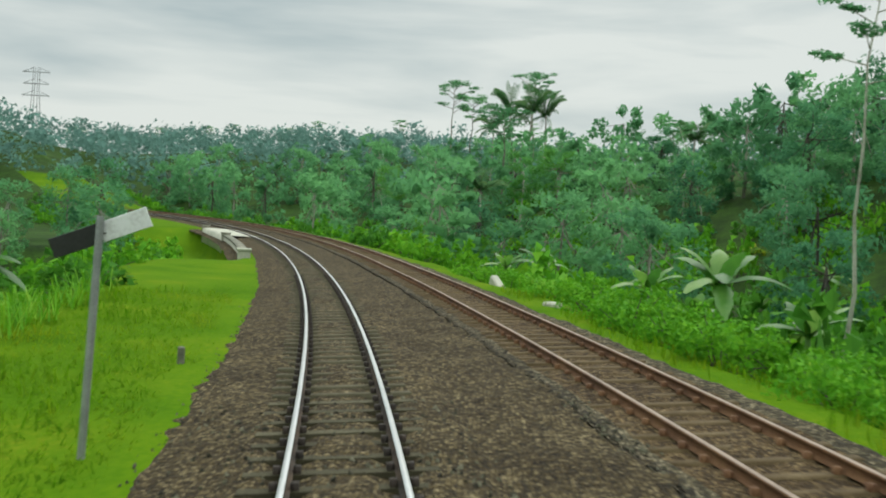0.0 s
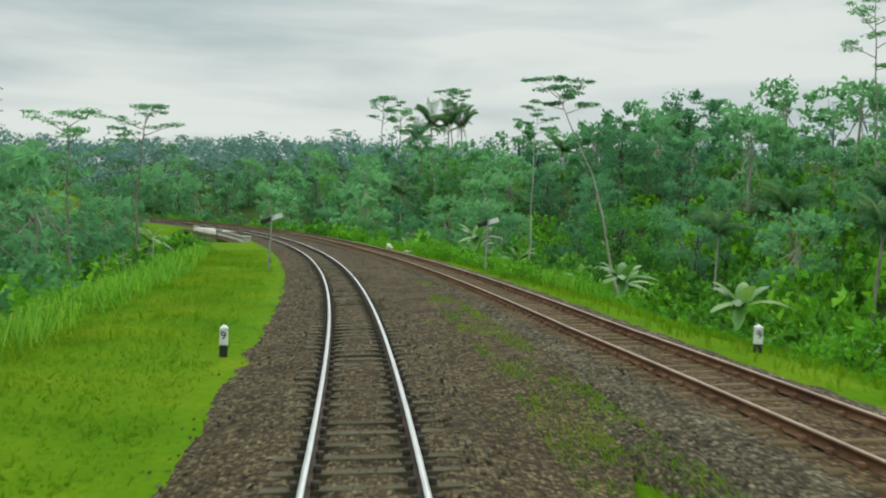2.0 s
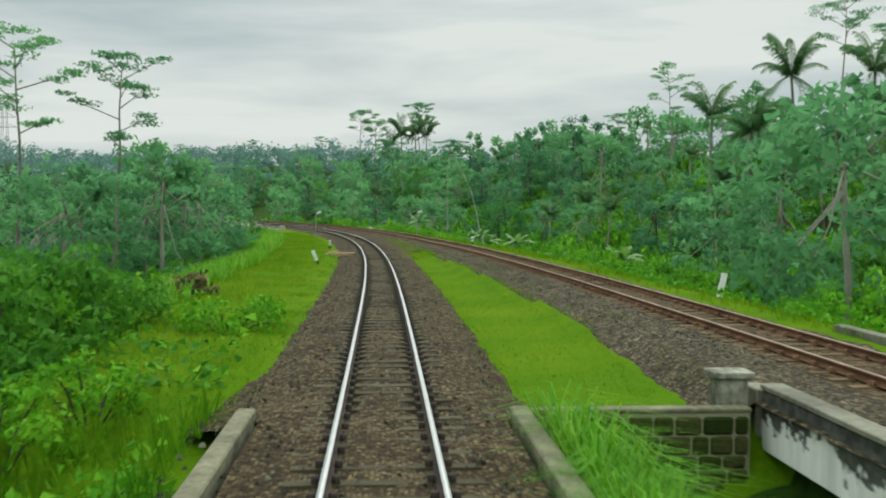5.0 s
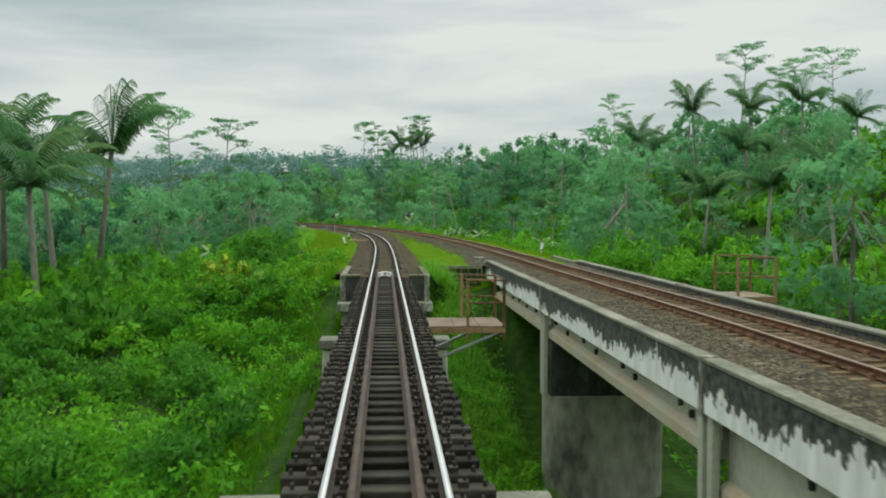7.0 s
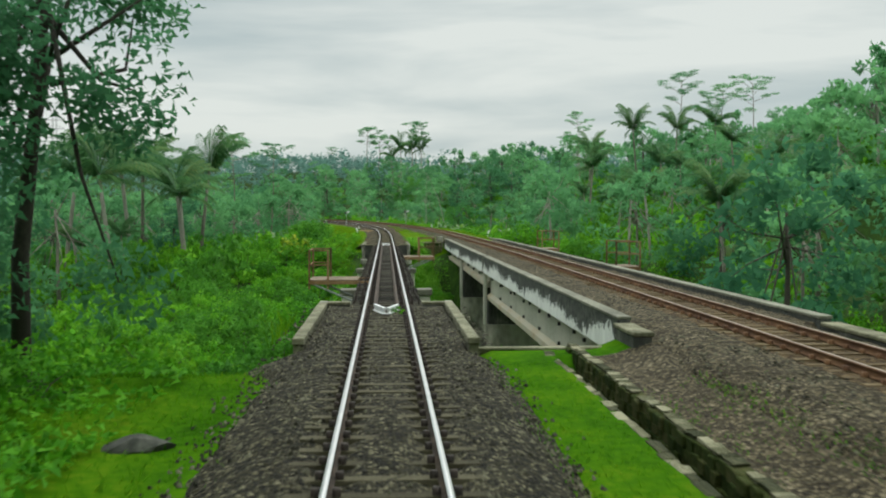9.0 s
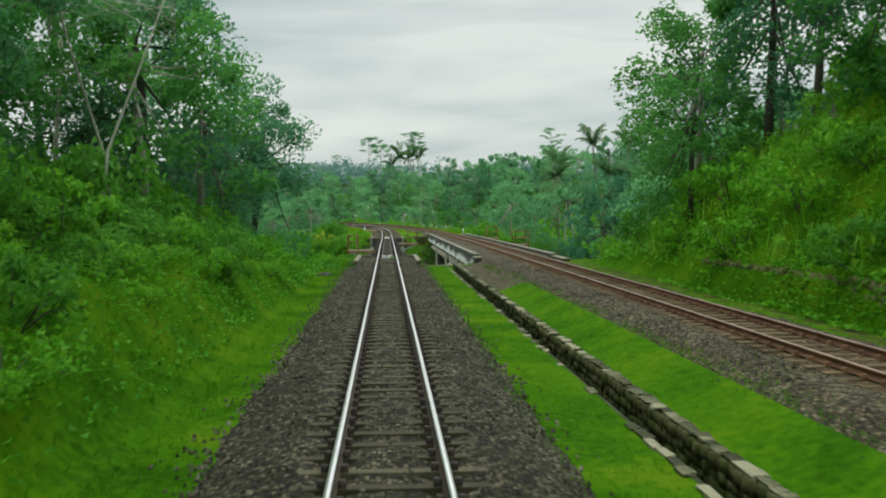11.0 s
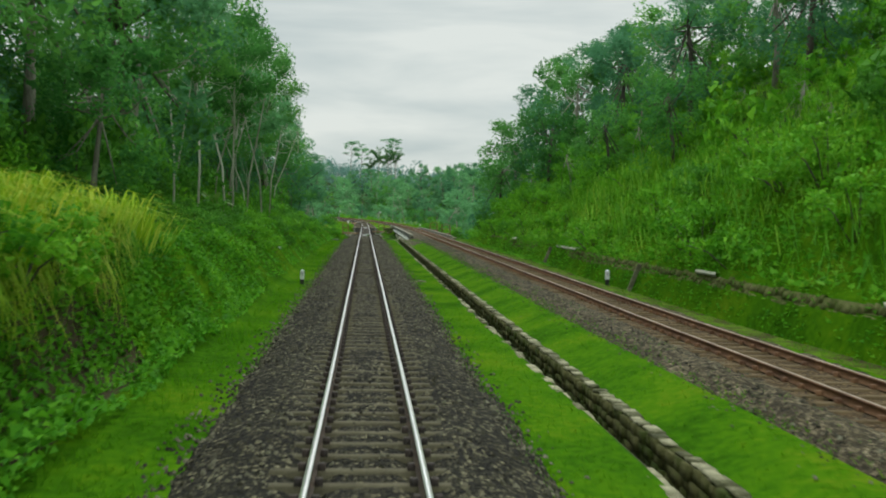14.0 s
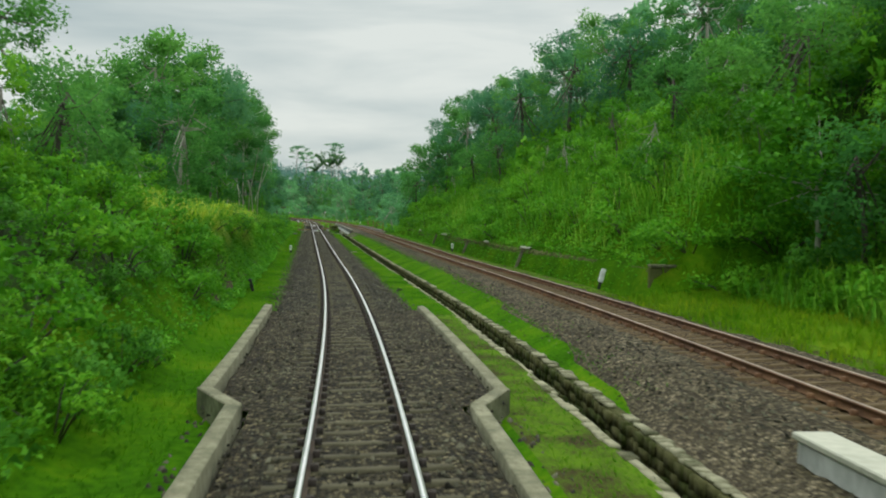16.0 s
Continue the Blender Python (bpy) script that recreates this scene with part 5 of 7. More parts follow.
# pylon far behind, on the ridge
def pylon():
    p = empty("pylon", Matrix.Translation((-190, 520, 33)), label="far steel lattice transmission pylon on the wooded ridge", category="pylon")
    for x in (-1, 1):
        for y in (-1, 1):
            bm = bmesh.new()
            tube(bm, [(x * 2.6, y * 2.6, -14), (x * 1.0, y * 1.0, 14), (x * 1.0, y * 1.0, 24)], [0.22, 0.18, 0.15], 4)
            part("leg", bm, M["galvanised"], p)
    for z, w in ((12, 6.0), (17, 5.6), (22, 6.0)):
        bm = bmesh.new()
        tube(bm, [(-w, 0, z), (w, 0, z)], [0.2, 0.2], 4)
        tube(bm, [(-w, 0, z), (-1, 0, z + 2)], [0.13, 0.13], 4)
        tube(bm, [(w, 0, z), (1, 0, z + 2)], [0.13, 0.13], 4)
        part("cross_arm", bm, M["galvanised"], p)


pylon()

# ---- plants ----
def unit(v):
    return v / np.maximum(np.linalg.norm(v, axis=-1, keepdims=True), 1e-6)


def leaf_flakes(rng, centres, size, droop=0.0, flat=0.0, width=0.6, outward=None):
    """Three-cornered leaves, for crowns of many small ones; outward turns their upper faces out of the crown."""
    n = len(centres)
    u = rng.normal(size=(n, 3))
    u[:, 2] = u[:, 2] * (1 - flat) - droop
    u = unit(u)
    w = rng.normal(size=(n, 3))
    w[:, 2] *= 1 - flat
    v = unit(np.cross(u, np.cross(u, w)))
    ln = np.asarray(size).reshape(-1, 1) * np.ones((n, 1))
    if outward is not None:
        v = v * np.where((np.cross(v, u) * outward).sum(1, keepdims=True) < 0, -1.0, 1.0)
    return np.stack([centres - u * ln * 0.4 - v * ln * width * 0.5, centres - u * ln * 0.4 + v * ln * width * 0.5, centres + u * ln * 0.6], 1).reshape(-1, 3)


def crown_normals(rng, pts, centres, radii, per, whole=0.6):
    """Which way the leaves of every clump face: out of the clump and out of the crown."""
    own = (pts - np.repeat(centres, per, 0)) / np.repeat(radii, per)[:, None]
    mid = centres.mean(0)
    big = (pts - mid) / np.maximum(np.abs(pts - mid).max(0), 0.3)
    return unit(own * (1 - whole) + big * whole + rng.normal(size=pts.shape) * 0.16 + (0, 0, 0.42))


def thirds(n_verts):
    return np.arange(n_verts).reshape(-1, 3)


def quads(n_verts):
    return np.arange(n_verts).reshape(-1, 4)


def clump_points(rng, centres, radii, per, squash=1.0):
    out = []
    for c, r in zip(centres, radii):
        p = unit(rng.normal(size=(per, 3))) * (rng.random((per, 1)) ** 0.45) * r
        p[:, 2] *= squash
        out.append(p + c)
    return np.concatenate(out)


def limb_tubes(bm, rng, trunk_top, tips, base_r):
    for t in tips:
        t = np.asarray(t)
        a = np.asarray(trunk_top) * (1, 1, rng.uniform(0.72, 1.0))
        m = a * 0.45 + t * 0.55 + rng.normal(size=3) * 0.25
        m[2] -= 0.2
        tube(bm, [a, m, t], [base_r, base_r * 0.65, base_r * 0.25], 5)


def tree(name, label, seed, h, trunk_r, crown, leaf_mat, bark, leaf, per, lean=0.6, category="tree", squash=0.75, droop=0.15, flat=0.0, reach=0.72):
    """crown: clump centres and radii for a tree of height h."""
    rng = np.random.default_rng(seed)
    root = empty(name, label=label, category=category)
    centres, radii = crown(rng, h)
    bm = bmesh.new()
    lx, ly = rng.uniform(-lean, lean, 2)
    top = np.array([lx, ly, h * reach])
    tube(bm, [(0, 0, -0.8), (lx * 0.2 + 0.1, ly * 0.2, h * 0.25), (lx * 0.6, ly * 0.6 + 0.1, h * 0.5), tuple(top)], [trunk_r * 1.25, trunk_r, trunk_r * 0.75, trunk_r * 0.45], 7)
    order = np.argsort(-radii)[: 12]
    limb_tubes(bm, rng, top, centres[order], trunk_r * 0.35)
    part("trunk", bm, M[bark], root, "", True)
    pts = clump_points(rng, centres, radii, per, squash)
    out = crown_normals(rng, pts, centres, radii, per)
    v = leaf_flakes(rng, pts, rng.uniform(leaf * 0.7, leaf * 1.3, len(pts)), droop, flat, outward=out)
    mesh_object("crown", v, thirds(len(v)), M[leaf_mat], root, normals=np.repeat(out, 3, 0))
    return root


def round_crown(n, wide, low=0.35):
    def make(rng, h):
        a = rng.uniform(0, 6.28, n)
        t = rng.random(n)
        z = h * (low + (1.0 - low) * t)
        r = wide * np.sqrt(np.clip(1 - ((t - 0.45) / 0.62) ** 2, 0.05, 1)) * rng.uniform(0.45, 1.0, n)
        return np.stack([r * np.cos(a), r * np.sin(a), z - 0.5], 1), rng.uniform(0.55, 1.15, n) * wide * 0.36
    return make


def umbrella_tree(name, label, seed, h, wide, trunk_r, bark, leaf, per, lean=(0.0, 0.0), low=0.62, limbs=9):
    """A thin trunk, spreading limbs and flat plates of fine leaves in layers."""
    rng = np.random.default_rng(seed)
    root = empty(name, label=label, category="tree")
    bm = bmesh.new()
    top = np.array([lean[0], lean[1], h * 0.93])
    path = [np.array([top[0] * q ** 1.6, top[1] * q ** 1.6, -0.8 + (h * 0.93 + 0.8) * q]) + rng.normal(size=3) * (0.09, 0.09, 0) * (0 < q < 1) for q in np.linspace(0, 1, 7)]
    tube(bm, path, list(np.linspace(trunk_r * 1.25, trunk_r * 0.3, 7)), 7)
    centres, radii = [], []
    for i in range(limbs):
        q = (i + 0.5) / limbs
        zq = low + (0.93 - low) * q ** 0.7
        k = np.interp(zq / 0.93, np.linspace(0, 1, 7), range(7))
        base = np.array(path[int(k)]) * (1 - k % 1) + np.array(path[min(int(k) + 1, 6)]) * (k % 1)
        ln = wide * (0.55 + 0.45 * math.sin(math.pi * (0.2 + 0.7 * q))) * rng.uniform(0.75, 1.1)
        a = i * 2.4 + rng.uniform(-0.4, 0.4)
        rise = rng.uniform(0.18, 0.42) + 0.25 * q
        way = np.array([math.cos(a), math.sin(a), rise])
        bend = base + way * ln * 0.55 + (0, 0, -0.03 * ln)
        tip = base + way * ln * np.array([1, 1, 0.8])
        tube(bm, [base, bend, tip], [trunk_r * 0.36, trunk_r * 0.22, trunk_r * 0.08], 5)
        for f in (0.55, 0.8, 1.0):
            spot = base + (tip - base) * f + rng.normal(size=3) * (0.12, 0.12, 0.03) * wide + (0, 0, 0.05 * wide)
            tube(bm, [base + (tip - base) * f * 0.85, spot], [trunk_r * 0.12, trunk_r * 0.05], 4)
            centres.append(spot)
            radii.append(wide * rng.uniform(0.2, 0.34))
    for f in range(3):
        centres.append(top + rng.normal(size=3) * (0.2, 0.2, 0.02) * wide + (0, 0, h * 0.06))
        radii.append(wide * 0.3)
    part("trunk", bm, M[bark], root, "", True)
    centres, radii = np.array(centres), np.array(radii)
    pts = clump_points(rng, centres, radii, per, 0.2)
    own = (pts - np.repeat(centres, per, 0)) / np.repeat(radii, per)[:, None]
    out = unit(own * (0.5, 0.5, 1.2) + rng.normal(size=pts.shape) * 0.2 + (0, 0, 0.5))
    v = leaf_flakes(rng, pts, rng.uniform(leaf * 0.7, leaf * 1.3, len(pts)), 0.0, 0.55, outward=out)
    mesh_object("crown", v, thirds(len(v)), M["feather_leaf"], root, normals=np.repeat(out, 3, 0))
    return root


def palm(name, label, seed, h):
    rng = np.random.default_rng(seed)
    root = empty(name, label=label, category="palm tree")
    bm = bmesh.new()
    lx, ly = rng.uniform(-0.8, 0.8, 2)
    tube(bm, [(0, 0, -0.6), (lx * 0.2, ly * 0.2, h * 0.3), (lx * 0.6, ly * 0.6, h * 0.65), (lx, ly, h)], [0.2, 0.15, 0.13, 0.12], 7)
    part("trunk", bm, M["bark"], root, "", True)
    shapes = []
    for k in range(4):
        ln, rise = rng.uniform(3.2, 4.0), (1.4, 1.05, 0.65, 0.0)[k]
        n = 26
        t = np.linspace(0.08, 1, n)
        bow = rise - 1.2 * t ** 1.6 * (1 if rise > 0 else 0.6)
        mid = np.stack([np.cumsum(np.cos(bow)) * ln / n, 0 * t, np.cumsum(np.sin(bow)) * ln / n], 1)
        verts = []
        for side in (-1, 1):
            lf = 0.85 * np.sin(np.pi * (0.15 + 0.8 * t)) ** 0.7 + 0.1
            tip = mid + np.stack([0.5 * lf, side * lf * 0.7, -0.3 * lf - rng.random(n) * 0.18], 1)
            nxt = mid + np.array([0.10, 0, 0])
            verts.append(np.stack([mid, nxt, (nxt + tip) / 2 + np.array([0.02, 0, 0.03]), tip], 1).reshape(-1, 3))
        w = 0.025
        rib = np.stack([mid + (0, -w, 0), mid + (0, w, 0.01)], 1)
        rv = np.stack([rib[:-1, 0], rib[:-1, 1], rib[1:, 1], rib[1:, 0]], 1).reshape(-1, 3)
        verts.append(rv)
        v = np.concatenate(verts)
        me_ob = mesh_object("frond", v, quads(len(v)), M["palm_leaf"], root)
        shapes.append(me_ob)
    n = 20
    for i in range(n):
        k = (0, 1, 2, 1, 0, 2, 1, 3)[i % 8]
        ob = shapes[k] if i < 0 else new("frond", shapes[k].data)
        ob.parent = root
        ob.matrix_local = Matrix.Translation((lx, ly, h - 0.1)) @ Matrix.Rotation(i * 2.399 + rng.uniform(-0.2, 0.2), 4, "Z") @ Matrix.Rotation(rng.uniform(-0.15, 0.15), 4, "Y")
    for i, sh in enumerate(shapes):
        sh.matrix_local = Matrix.Translation((lx, ly, h - 0.1)) @ Matrix.Rotation(i * 1.57 + 0.7, 4, "Z")
    return root


def banana(name, label, seed, h):
    rng = np.random.default_rng(seed)
    root = empty(name, label=label, category="banana plant")
    bm = bmesh.new()
    tube(bm, [(0, 0, -0.3), (0.03, 0, h * 0.3), (0, 0.03, h * 0.62)], [0.14, 0.11, 0.07], 8)
    part("stem", bm, M["banana_leaf"], root, "pale green banana stem", True)
    for i in range(9):
        ln, up = rng.uniform(1.5, 2.2) * h / 3.2, rng.uniform(0.25, 1.35)
        n = 9
        t = np.linspace(0, 1, n)
        x, z = ln * t * math.cos(up) * 1.05, ln * (t * math.sin(up) - 0.55 * t * t * (1.3 - 0.5 * up))
        w = 0.28 * np.sin(np.pi * np.clip(0.06 + 0.92 * t, 0, 1)) ** 0.6
        w[1::2] *= 0.86
        vs, fs = [], []
        for k in range(n):
            vs += [(x[k], -w[k], z[k] - w[k] * 0.35), (x[k], 0, z[k]), (x[k], w[k], z[k] - w[k] * 0.35)]
        for k in range(n - 1):
            a = 3 * k
            fs += [(a, a + 1, a + 4, a + 3), (a + 1, a + 2, a + 5, a + 4)]
        ob = mesh_object("leaf", vs, fs, M["banana_leaf"], root, "", True)
        ob.matrix_local = Matrix.Translation((0, 0, h * 0.58)) @ Matrix.Rotation(i * 2.4 + rng.uniform(-0.3, 0.3), 4, "Z")
    return root


def bush(name, label, seed, wide, h, leaf_mat, leaf, n, per, category="bush"):
    rng = np.random.default_rng(seed)
    root = empty(name, label=label, category=category)
    a, r = rng.uniform(0, 6.28, n), wide * np.sqrt(rng.random(n))
    c = np.stack([r * np.cos(a), r * np.sin(a), h * rng.uniform(0.15, 0.85, n) * (1 - 0.45 * (r / wide) ** 2)], 1)
    bm = bmesh.new()
    for p in c[:7]:
        tube(bm, [(p[0] * 0.2, p[1] * 0.2, -0.2), tuple(p * 0.6), tuple(p)], [0.025, 0.018, 0.008], 4)
    part("stem", bm, M["dark_bark"], root)
    radii = rng.uniform(0.25, 0.5, n) * wide * 0.75
    pts = clump_points(rng, c, radii, per, 0.8)
    pts[:, 2] = np.abs(pts[:, 2])
    out = crown_normals(rng, pts, c, radii, per, 0.5)
    v = leaf_flakes(rng, pts, rng.uniform(leaf * 0.7, leaf * 1.4, len(pts)), 0.1, 0.2, 0.65, out)
    mesh_object("foliage", v, thirds(len(v)), M[leaf_mat], root, normals=np.repeat(out, 3, 0))
    return root


JOINED = {}


def mesh_faces(me):
    n = np.empty(len(me.polygons), np.int32)
    me.polygons.foreach_get("loop_total", n)
    idx = np.empty(len(me.loops), np.int32)
    me.loops.foreach_get("vertex_index", idx)
    return n, idx


def finish_joined():
    """One mesh of each leaf or bark for the plants too far off to pick apart."""
    for (name, mat), items in JOINED.items():
        verts, tris, base, soft = [], [], 0, []
        for v, me, facing in items:
            soft.append(facing)
            n, idx = mesh_faces(me)
            first = np.concatenate([[0], np.cumsum(n)[:-1]])
            tri, four = first[n == 3], first[n == 4]
            q = np.concatenate([np.stack([idx[tri + k] for k in range(3)], 1), np.stack([idx[four + k] for k in (0, 1, 2)], 1), np.stack([idx[four + k] for k in (0, 2, 3)], 1)])
            verts.append(v)
            tris.append(q + base)
            base += len(v)
        tagged(mesh_object(name, np.concatenate(verts), np.concatenate(tris), bpy.data.materials[mat], normals=None if soft[0] is None else unit(np.concatenate(soft))), "crowded green trees and shrubs of the wood behind", "woods", kind="stuff")


class Kind:
    """A plant built once, then copied wherever it grows."""

    def __init__(self, root):
        self.root, self.used = root, False

    def put(self, s, d, scale=1.0, turn=None, z=None, rng=random, joined=""):
        zz = height_at(s, d) if z is None else z
        m = at(s, d, zz, rng.uniform(0, 360) if turn is None else turn)
        if not self.used:
            self.used = True
            self.root.matrix_basis = m
            return self.root
        wide = min(scale, 1.0 + (scale - 1.0) * 0.4)
        full = m @ Matrix.Diagonal((wide, wide, scale * rng.uniform(0.94, 1.06), 1))
        if joined:
            for ob in self.root.children:
                if ob.type == "MESH":
                    me = ob.data
                    co = np.empty(len(me.vertices) * 3, np.float32)
                    me.vertices.foreach_get("co", co)
                    t = np.array(full @ ob.matrix_local)
                    v = co.reshape(-1, 3) @ t[:3, :3].T + t[:3, 3]
                    JOINED.setdefault((joined, me.materials[0].name), []).append((v, me, SOFT[me.name] @ t[:3, :3].T if me.name in SOFT else None))
            return None
        return copy_thing(self.root, full)


K = {}
K["round"] = Kind(tree("broadleaf_tree", "dense green broadleaf tree with a rounded crown", 1, 10.0, 0.17, round_crown(34, 3.4, 0.22), "leaf", "bark", 0.26, 120, flat=0.4))
K["round_b"] = Kind(tree("broadleaf_tree", "spreading green broadleaf tree with uneven crown", 2, 7.0, 0.13, round_crown(30, 3.4, 0.08), "leaf", "dark_bark", 0.24, 115, flat=0.4))
K["dark"] = Kind(tree("broadleaf_tree", "dark green leafy tree with dense crown", 3, 11.0, 0.2, round_crown(36, 3.6, 0.15), "dark_leaf", "dark_bark", 0.27, 115, flat=0.4))
K["near_dark"] = Kind(tree("broadleaf_tree", "dark green small-leaved tree overhanging the line", 33, 9.0, 0.16, round_crown(34, 2.8, 0.1), "dark_leaf", "dark_bark", 0.17, 260, flat=0.3))
K["far_a"] = Kind(tree("broadleaf_tree", "green broadleaf tree in the wood behind", 4, 11.0, 0.16, round_crown(30, 4.2, 0.06), "feather_leaf", "bark", 0.54, 48))
K["far_b"] = Kind(tree("broadleaf_tree", "dark broadleaf tree in the wood behind", 5, 12.0, 0.16, round_crown(30, 4.4, 0.06), "dark_leaf", "dark_bark", 0.56, 48))
K["far_c"] = Kind(tree("broadleaf_tree", "light green feathery tree in the wood behind", 6, 10.5, 0.14, round_crown(30, 4.4, 0.08), "feather_leaf", "bark", 0.52, 50, squash=0.5, flat=0.3))
K["sengon"] = Kind(umbrella_tree("umbrella_tree", "tall slender umbrella tree with layered flat crown and pale trunk", 7, 13.0, 3.6, 0.12, "bark", 0.2, 85, (0.6, 0.3)))
K["sengon_b"] = Kind(umbrella_tree("umbrella_tree", "slender umbrella tree with thin open crown on a pale trunk", 8, 11.0, 2.5, 0.09, "bark", 0.17, 75, (-0.5, 0.4), 0.6, 8))
K["sengon_far"] = Kind(umbrella_tree("umbrella_tree", "far umbrella tree with layered flat crown above the wood", 9, 16.0, 4.6, 0.18, "bark", 0.36, 62, (0.4, 0.2), 0.66))
K["lod_a"] = Kind(tree("broadleaf_tree", "green broadleaf tree far in the wood", 24, 11.0, 0.16, round_crown(24, 4.2, 0.06), "feather_leaf", "bark", 0.84, 30))
K["lod_b"] = Kind(tree("broadleaf_tree", "dark broadleaf tree far in the wood", 25, 12.0, 0.16, round_crown(24, 4.4, 0.06), "dark_leaf", "dark_bark", 0.87, 30))
K["lod_c"] = Kind(tree("broadleaf_tree", "feathery light green tree far in the wood", 26, 10.5, 0.14, round_crown(24, 4.4, 0.08), "feather_leaf", "bark", 0.84, 30, squash=0.5, flat=0.3))
K["stem_tree"] = Kind(tree("slender_tree", "slender leaning pale-stemmed tree with feathery crown", 27, 12.0, 0.055, round_crown(24, 2.4, 0.62), "leaf", "pale_bark", 0.2, 110, lean=2.6))
K["stem_tree_b"] = Kind(tree("slender_tree", "thin curved pale-stemmed tree with high crown", 28, 11.0, 0.045, round_crown(20, 2.2, 0.66), "feather_leaf", "pale_bark", 0.2, 110, lean=2.2))
K["slim_sengon"] = Kind(umbrella_tree("umbrella_tree", "tall thin umbrella tree with small open crown", 31, 12.0, 1.3, 0.06, "pale_bark", 0.14, 60, (0.3, 0.2), 0.7, 8))
K["leaning_sengon"] = Kind(umbrella_tree("umbrella_tree", "thin leaning umbrella tree with a wide flat crown", 35, 10.0, 1.6, 0.07, "pale_bark", 0.14, 70, (-3.4, 0.6), 0.84, 7))
K["pole_tree"] = Kind(tree("slender_tree", "slender pale-stemmed tree with a high leafy crown", 10, 12.0, 0.085, round_crown(26, 2.6, 0.4), "leaf", "bark", 0.22, 120, lean=1.8))
K["sapling"] = Kind(tree("young_tree", "young tree with light green open foliage", 11, 5.0, 0.06, round_crown(18, 1.9, 0.12), "bush_leaf", "bark", 0.17, 120, lean=0.5))
K["spreading"] = Kind(tree("spreading_tree", "small spreading tree with a forked pale trunk and bright leaves", 36, 6.4, 0.085, round_crown(26, 2.9, 0.42), "bush_leaf", "bark", 0.24, 95, lean=0.9, flat=0.4, reach=0.6))
K["palm"] = Kind(palm("coconut_palm", "coconut palm with drooping fronds", 12, 5.6))
K["palm_b"] = Kind(palm("coconut_palm", "tall coconut palm with drooping fronds among trees", 13, 8.2))
K["banana"] = Kind(banana("banana_plant", "banana plant with large torn light green leaves", 14, 3.2))
K["banana_b"] = Kind(banana("banana_plant", "young banana plant with upright green leaves", 15, 2.5))
K["bush"] = Kind(bush("bush", "dense bright green weedy bush", 16, 1.2, 1.5, "bush_leaf", 0.125, 22, 44))
K["bush_b"] = Kind(bush("bush", "low spreading light green shrub", 17, 1.6, 1.1, "bush_leaf", 0.14, 24, 40))
K["bush_dark"] = Kind(bush("bush", "dark green leafy tall shrub", 18, 1.4, 1.8, "deep_leaf", 0.15, 22, 42))
K["lod_bush"] = Kind(bush("bush", "dense green weedy bush behind", 29, 1.3, 1.5, "bush_leaf", 0.29, 14, 19))
K["fine_bush"] = Kind(bush("bush", "dense green small-leaved bush on the embankment", 37, 1.3, 1.5, "bush_leaf", 0.15, 18, 52))
K["lod_bush_dark"] = Kind(bush("bush", "dense dark green bush behind", 30, 1.4, 1.8, "deep_leaf", 0.31, 14, 19))
K["bush_yellow"] = Kind(bush("bush", "leafy shrub with bright yellow tops", 19, 0.9, 1.4, "yellow_leaf", 0.15, 16, 80))
K["bush_brown"] = Kind(bush("bush", "withered brown fern clump", 20, 0.9, 0.9, "brown_leaf", 0.2, 12, 24))

prng = random.Random(77)


def in_notch(s, d):
    """The grassy opening in the right bank stays clear of scattered plants."""
    return (s > -186) & (s < -156.8) & (d > 8.5) & (d < 12.6)


def grow(kinds, n, s_range, d_range, scale, gap, bias=1.0, taken=None, ok=None, joined=""):
    """Scatter plants between s and d limits, keeping a gap between them."""
    spots = [] if taken is None else taken
    tries = 0
    while n > 0 and tries < 6000:
        tries += 1
        s = prng.uniform(*s_range)
        d = d_range[0] + (d_range[1] - d_range[0]) * prng.random() ** bias
        if ok and not ok(s, d) or in_notch(s, d):
            continue
        if any((s - a) ** 2 + (d - b) ** 2 < gap * gap for a, b in spots):
            continue
        spots.append((s, d))
        K[prng.choice(kinds)].put(s, d, prng.uniform(*scale), rng=prng, joined=joined)
        n -= 1
    return spots


def world_spot(x, y):
    """Where on the line's own grid a place of the world lies."""
    i = int(np.argmin((X_AX - x) ** 2 + (Y_AX - y) ** 2))
    dx, dy, th = x - X_AX[i], y - Y_AX[i], T_AX[i]
    s, d = float(S_AX[i] - dx * math.sin(th) + dy * math.cos(th)), float(dx * math.cos(th) + dy * math.sin(th))
    for _ in range(12):
        p = place(np.array([s, s + 0.5, s]), np.array([d, d, d + 0.5]), 0.0)[:, :2]
        step = np.linalg.solve(np.stack([p[1] - p[0], p[2] - p[0]], 1) * 2.0, np.array([x, y]) - p[0])
        s, d = s + float(np.clip(step[0], -8, 8)), d + float(np.clip(step[1], -8, 8))
    return s, d


def stand(kind, x, y, top, height):
    """A plant whose top reaches the given height above the rails."""
    s, d = world_spot(x, y)
    g = height_at(s, d)
    K[kind].put(s, d, max(0.3, (top - g) / height), turn=0.0 if kind == "leaning_sengon" else None, rng=prng)


# first uses stand at true size in quiet places
for i, k in enumerate(sorted(K)):
    K[k].put(150 + 3 * i, 32 + (i % 5) * 7, rng=prng)

